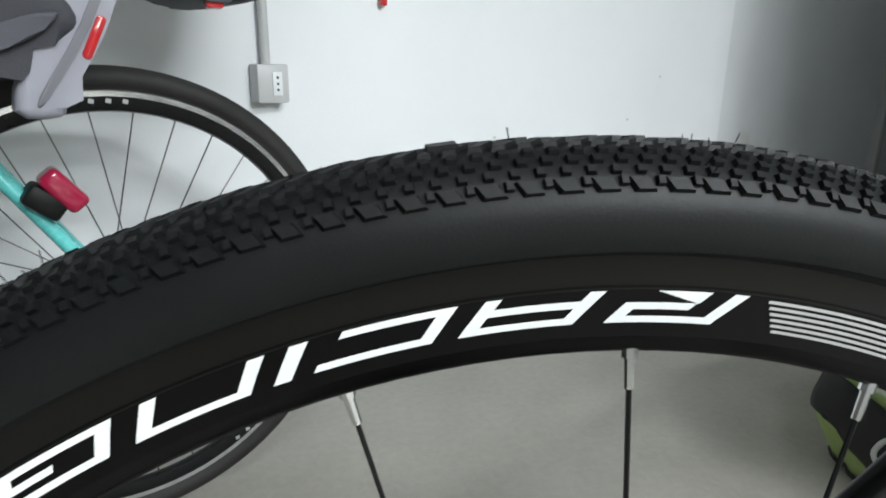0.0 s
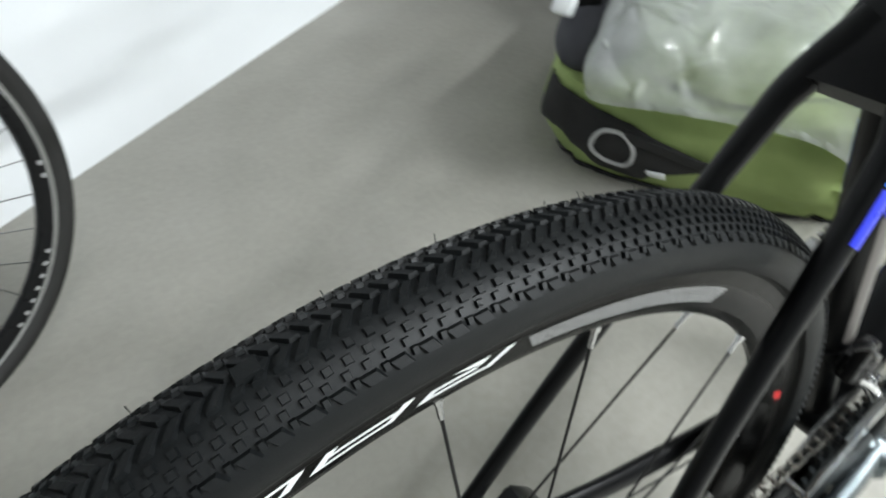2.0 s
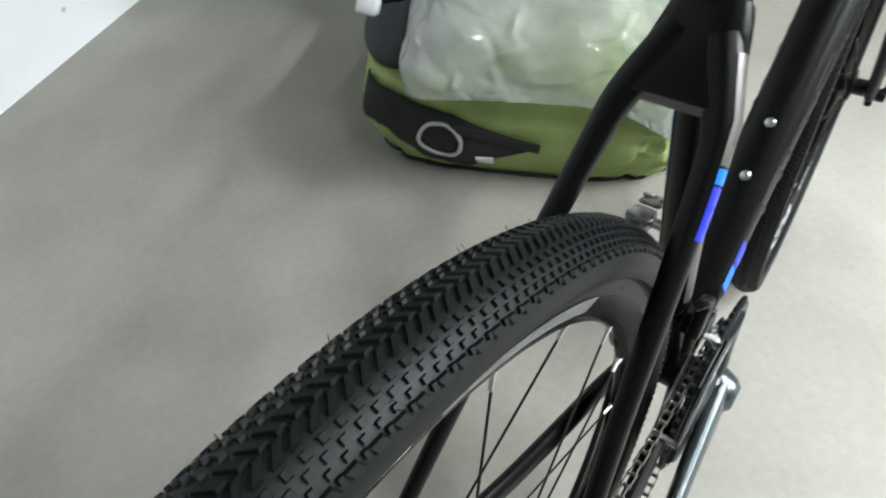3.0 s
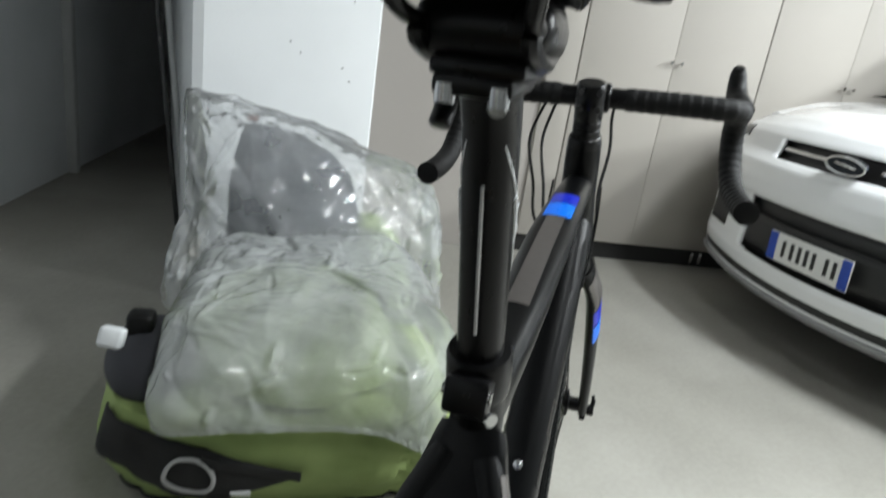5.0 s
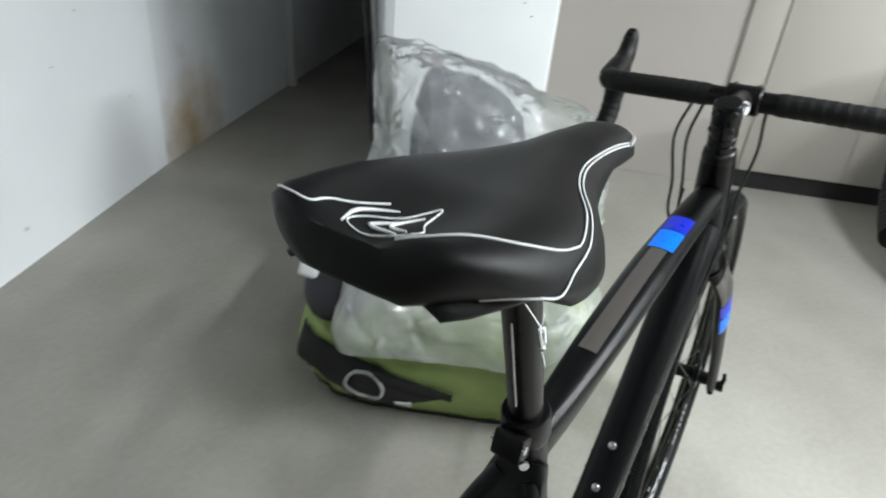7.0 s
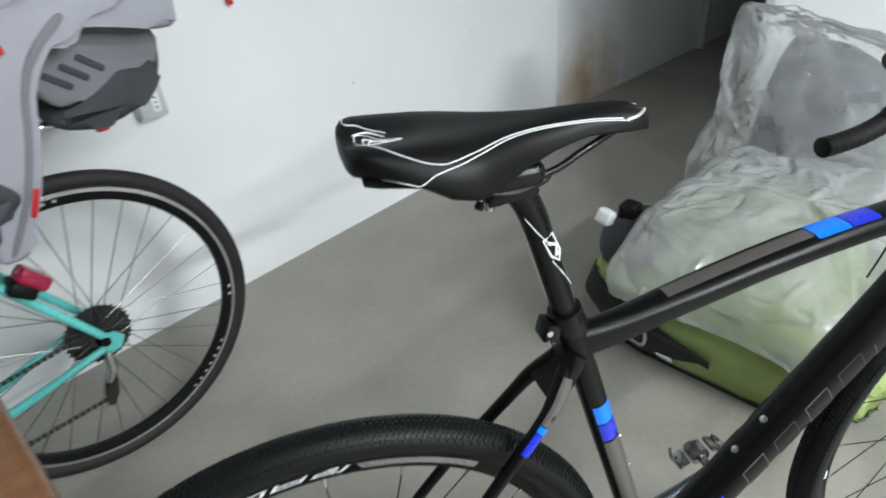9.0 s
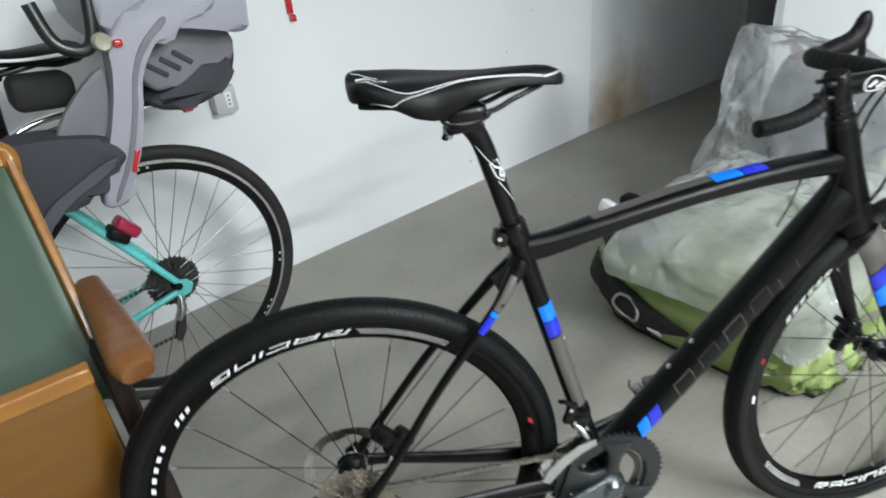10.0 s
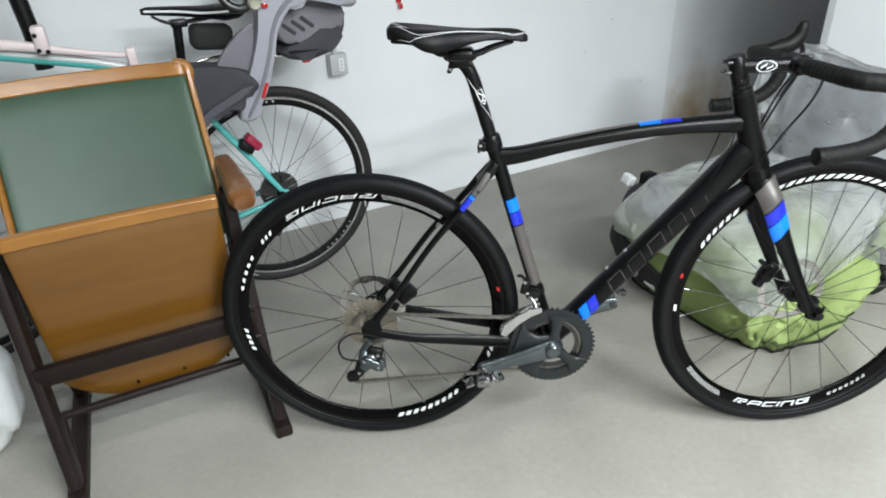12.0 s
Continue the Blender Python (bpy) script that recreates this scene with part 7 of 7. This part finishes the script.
# the sealed lower edge, a narrow double strip
bm = bmesh.new()
strips = [[bm.verts.new(p + Vector((0.0, 0.0, z)) + Vector((p.x + 0.1, p.y + 0.07, 0)).normalized() * (0.0012 + 0.0016 * math.sin(k * 0.9 + z * 300) * math.sin(k * 0.23))) for k, p in enumerate(hem)] for z in (-0.004, 0.001, 0.006, 0.011)]
for a, b in zip(strips, strips[1:]):
    for k in range(len(hem)):
        j = (k + 1) % len(hem)
        bm.faces.new((a[k], a[j], b[j], b[k]))
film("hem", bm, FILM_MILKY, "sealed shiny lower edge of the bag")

# ---- white car ----
CARO = Vector((2.335, -0.678, 0))
car = empty("car", Matrix.Translation(CARO) @ pose(0, 0, 0, 0, 0, 34.0) @ Matrix.Scale(0.963, 4))
tagged(car, "white car with black grilles, parked nose towards the bicycles", "car")
# profile of the nose on the middle line: forward place and height
NOSE = [(-0.10, 0.20), (-0.045, 0.21), (-0.02, 0.235), (-0.012, 0.27), (-0.002, 0.30), (0.002, 0.33), (-0.004, 0.36), (-0.008, 0.43), (-0.008, 0.51), (-0.004, 0.575), (0.006, 0.60), (0.008, 0.65), (-0.004, 0.715),
        (-0.03, 0.742), (-0.045, 0.76), (-0.06, 0.815), (-0.065, 0.83), (-0.095, 0.868), (-0.17, 0.912), (-0.32, 0.955), (-0.55, 0.995), (-0.85, 1.03), (-1.05, 1.05)]


def car_skin(s, k, lift=0.0):
    """A place on the nose: s across the car, k along the profile."""
    i = min(int(k), len(NOSE) - 2)
    t = k - i
    n = NOSE[i][0] + (NOSE[i + 1][0] - NOSE[i][0]) * t
    z = NOSE[i][1] + (NOSE[i + 1][1] - NOSE[i][1]) * t
    a = abs(s)
    n -= 0.33 * a * a + (0.9 * max(0, a - 0.72) ** 1.6)
    z -= 0.05 * a * a * max(0, min(1, (z - 0.8) / 0.1)) + 0.25 * max(0, a - 0.78) ** 1.5 * (z > 0.8)
    z += 0.04 * a * a * (z < 0.4)
    return Vector((s, n + lift, z))


S_ = [-0.92 + 1.84 * i / 56 for i in range(57)]


def in_lower(s, z):
    half = 0.41 - 0.35 * max(0, 0.46 - z)
    return abs(s) < half and 0.355 <= z <= 0.582


def in_upper(s, z):
    return abs(s) < 0.375 and 0.74 <= z <= 0.817


bm = bmesh.new()
K_ = [i / 4 for i in range(4 * (len(NOSE) - 1) + 1)]
grid = [[bm.verts.new(car_skin(s, k)) for k in K_] for s in S_]
for i in range(len(S_) - 1):
    for j in range(len(K_) - 1):
        s = (S_[i] + S_[i + 1]) / 2
        z = (NOSE[min(int(K_[j]), len(NOSE) - 2)][1] + (NOSE[min(int(K_[j]), len(NOSE) - 2) + 1][1] - NOSE[min(int(K_[j]), len(NOSE) - 2)][1]) * ((K_[j] + K_[j + 1]) / 2 - int(K_[j])))
        if in_lower(s, z) or in_upper(s, z):
            continue
        f = bm.faces.new((grid[i][j], grid[i + 1][j], grid[i + 1][j + 1], grid[i][j + 1]))
        f.material_index = 1 if (z < 0.285 and abs(s) < 0.80 and z > 0.25) else 0
bmesh.ops.delete(bm, geom=[v for v in bm.verts if not v.link_faces], context="VERTS")
body = part("nose", bm, (CAR_WHITE, CAR_BLACK), car, "glossy white bonnet and bumper")
md = body.modifiers.new("thick", "SOLIDIFY")
md.thickness, md.offset = 0.012, -1


def car_plate(name, s0, s1, z0, z1, lift, mat, label, parent=None, ns=24, nz=4, thick=0.01):
    """A panel that follows the nose at a depth behind or before it."""
    bm = bmesh.new()
    vs = []
    for i in range(ns + 1):
        s = s0 + (s1 - s0) * i / ns
        row = []
        for j in range(nz + 1):
            z = z0 + (z1 - z0) * j / nz
            k = next((q for q in range(len(NOSE) - 1) if NOSE[q][1] <= z <= NOSE[q + 1][1]), 0)
            kk = k + (z - NOSE[k][1]) / (NOSE[k + 1][1] - NOSE[k][1])
            row.append(bm.verts.new(car_skin(s, kk, lift)))
        vs.append(row)
    for a, b in zip(vs, vs[1:]):
        for j in range(nz):
            bm.faces.new((a[j], b[j], b[j + 1], a[j + 1]))
    ob = part(name, bm, mat, parent or car, label)
    md = ob.modifiers.new("thick", "SOLIDIFY")
    md.thickness, md.offset = thick, -1
    return ob


lower = car_plate("lower_grille", -0.43, 0.43, 0.345, 0.595, -0.05, CAR_BLACK, "black lower grille")
car_plate("grille_beam", -0.40, 0.40, 0.385, 0.515, -0.012, CAR_BLACK, "black grille beam", lower)
upper = car_plate("upper_grille", -0.39, 0.39, 0.735, 0.825, -0.035, CAR_BLACK, "black upper grille slot")
for s in (-1, 1):
    car_plate("chrome_bar", s * 0.10, s * 0.36, 0.775, 0.787, -0.012, CHROME, "chrome grille bar", upper)
car_plate("lip", -0.80, 0.80, 0.205, 0.24, 0.004, material("lip_silver", (0.35, 0.35, 0.36), 0.4, metal=0.4), "silver lower lip")
for s in (-1, 1):
    car_plate("fog_recess", s * 0.56, s * 0.74, 0.40, 0.52, 0.002, CAR_BLACK, "black fog lamp recess")
    car_plate("headlight", s * 0.66, s * 0.90, 0.79, 0.85, 0.003, GLASS_DARK, "dark glossy headlight")
PT = pose(0.0, 0.012, 0.44, -4, 0, 0)
bm = bmesh.new()
box(bm, (0.36, 0.006, 0.11), PT, 0.002)
plate = part("number_plate", bm, PLATE_WHITE, car, "white number plate with blue ends")
for x in (-0.16, 0.16):
    bm = bmesh.new()
    box(bm, (0.038, 0.0065, 0.106), PT @ pose(x, 0.0006, 0), 0.001)
    part("blue_end", bm, PLATE_BLUE, plate, "blue end of the plate")
for k, x in enumerate((-0.118, -0.085, -0.03, 0.002, 0.034, 0.068, 0.106)):
    bm = bmesh.new()
    box(bm, (0.016, 0.0066, 0.062), PT @ pose(x, 0.0008, 0), 0.001)
    part("plate_bar", bm, CAR_BLACK, plate, "plain dark bar")
PB = Matrix.Translation((0.0, -0.026, 0.782)) @ pose(0, 0, 0, -16, 0, 0)
bm = bmesh.new()
disc(bm, [(0.078 * math.cos(w), 0.031 * math.sin(w)) for w in [2 * math.pi * k / 40 for k in range(40)]], 0.016, PB)
bd = part("badge", bm, BADGE, car, "dark oval badge")
bm = bmesh.new()
sweep(bm, [PB @ Vector((0.078 * math.cos(w), 0.008, 0.031 * math.sin(w))) for w in [2 * math.pi * k / 40 for k in range(40)]], 0.004, 8, closed=True)
part("badge_rim", bm, CHROME, bd, "chrome oval rim")
bm = bmesh.new()
box(bm, (0.085, 0.003, 0.008), PB @ pose(0, 0.009, 0.002, 0, -8, 0), 0.002)
part("badge_bar", bm, CHROME, bd, "plain pale bar")
# the rest of the car: sides, screen, roof, tail
bm = bmesh.new()
rows = []
for y, half, zb, zt in ((-0.35, 0.80, 0.30, 0.90), (-0.7, 0.90, 0.28, 0.97), (-1.2, 0.915, 0.28, 1.02), (-2.4, 0.92, 0.28, 1.04), (-3.6, 0.90, 0.30, 1.04), (-4.2, 0.82, 0.40, 0.98)):
    ring = []
    for x, z in ((-1, zb), (-1.0, zb + 0.3), (-0.985, zt - 0.08), (-0.9, zt), (0.9, zt), (0.985, zt - 0.08), (1.0, zb + 0.3), (1, zb)):
        ring.append(Vector((x * half, y, z)))
    rows.append(ring)
loft(bm, rows)
part("body_sides", bm, CAR_WHITE, car, "white body sides")
bm = bmesh.new()
rows = []
for y, half, z in ((-1.0, 0.74, 1.045), (-1.55, 0.62, 1.5), (-2.4, 0.60, 1.62), (-3.4, 0.58, 1.58), (-4.1, 0.66, 1.03)):
    rows.append([Vector((x * half, y, z)) for x in (-1, -0.5, 0, 0.5, 1)])
low = [[Vector((p.x * 1.12, p.y, 1.03)) for p in r] for r in rows]
loft(bm, [[*r, *l[::-1]] for r, l in zip(rows, low)])
part("cabin", bm, GLASS_DARK, car, "dark windows and cabin")
for s in (-1, 1):
    for y in (-0.95, -3.6):
        bm = bmesh.new()
        c = Vector((s * 0.80, y, 0.335))
        lathe(bm, [(0.20, -0.10), (0.30, -0.11), (0.33, -0.09), (0.335, 0), (0.33, 0.09), (0.30, 0.11), (0.20, 0.10)], (0, 0, 0), 48)
        bm.transform(Matrix.Translation(c) @ pose(0, 0, 0, 0, 0, 90))
        w = part("wheel", bm, RUBBER_OLD, car, "black car tyre")
        bm = bmesh.new()
        lathe(bm, [(0.0, 0.04 * s), (0.19, 0.05 * s), (0.205, 0.09 * s), (0.205, -0.09 * s), (0.0, -0.05 * s)], (0, 0, 0), 36, closed=False)
        bm.transform(Matrix.Translation(c) @ pose(0, 0, 0, 0, 0, -90))
        part("rim", bm, SILVER, w, "silver wheel rim")
bm = bmesh.new()
box(bm, (1.5, 3.6, 0.12), pose(0, -2.1, 0.27), 0.02)
part("underbody", bm, CAR_BLACK, car, "black underbody")
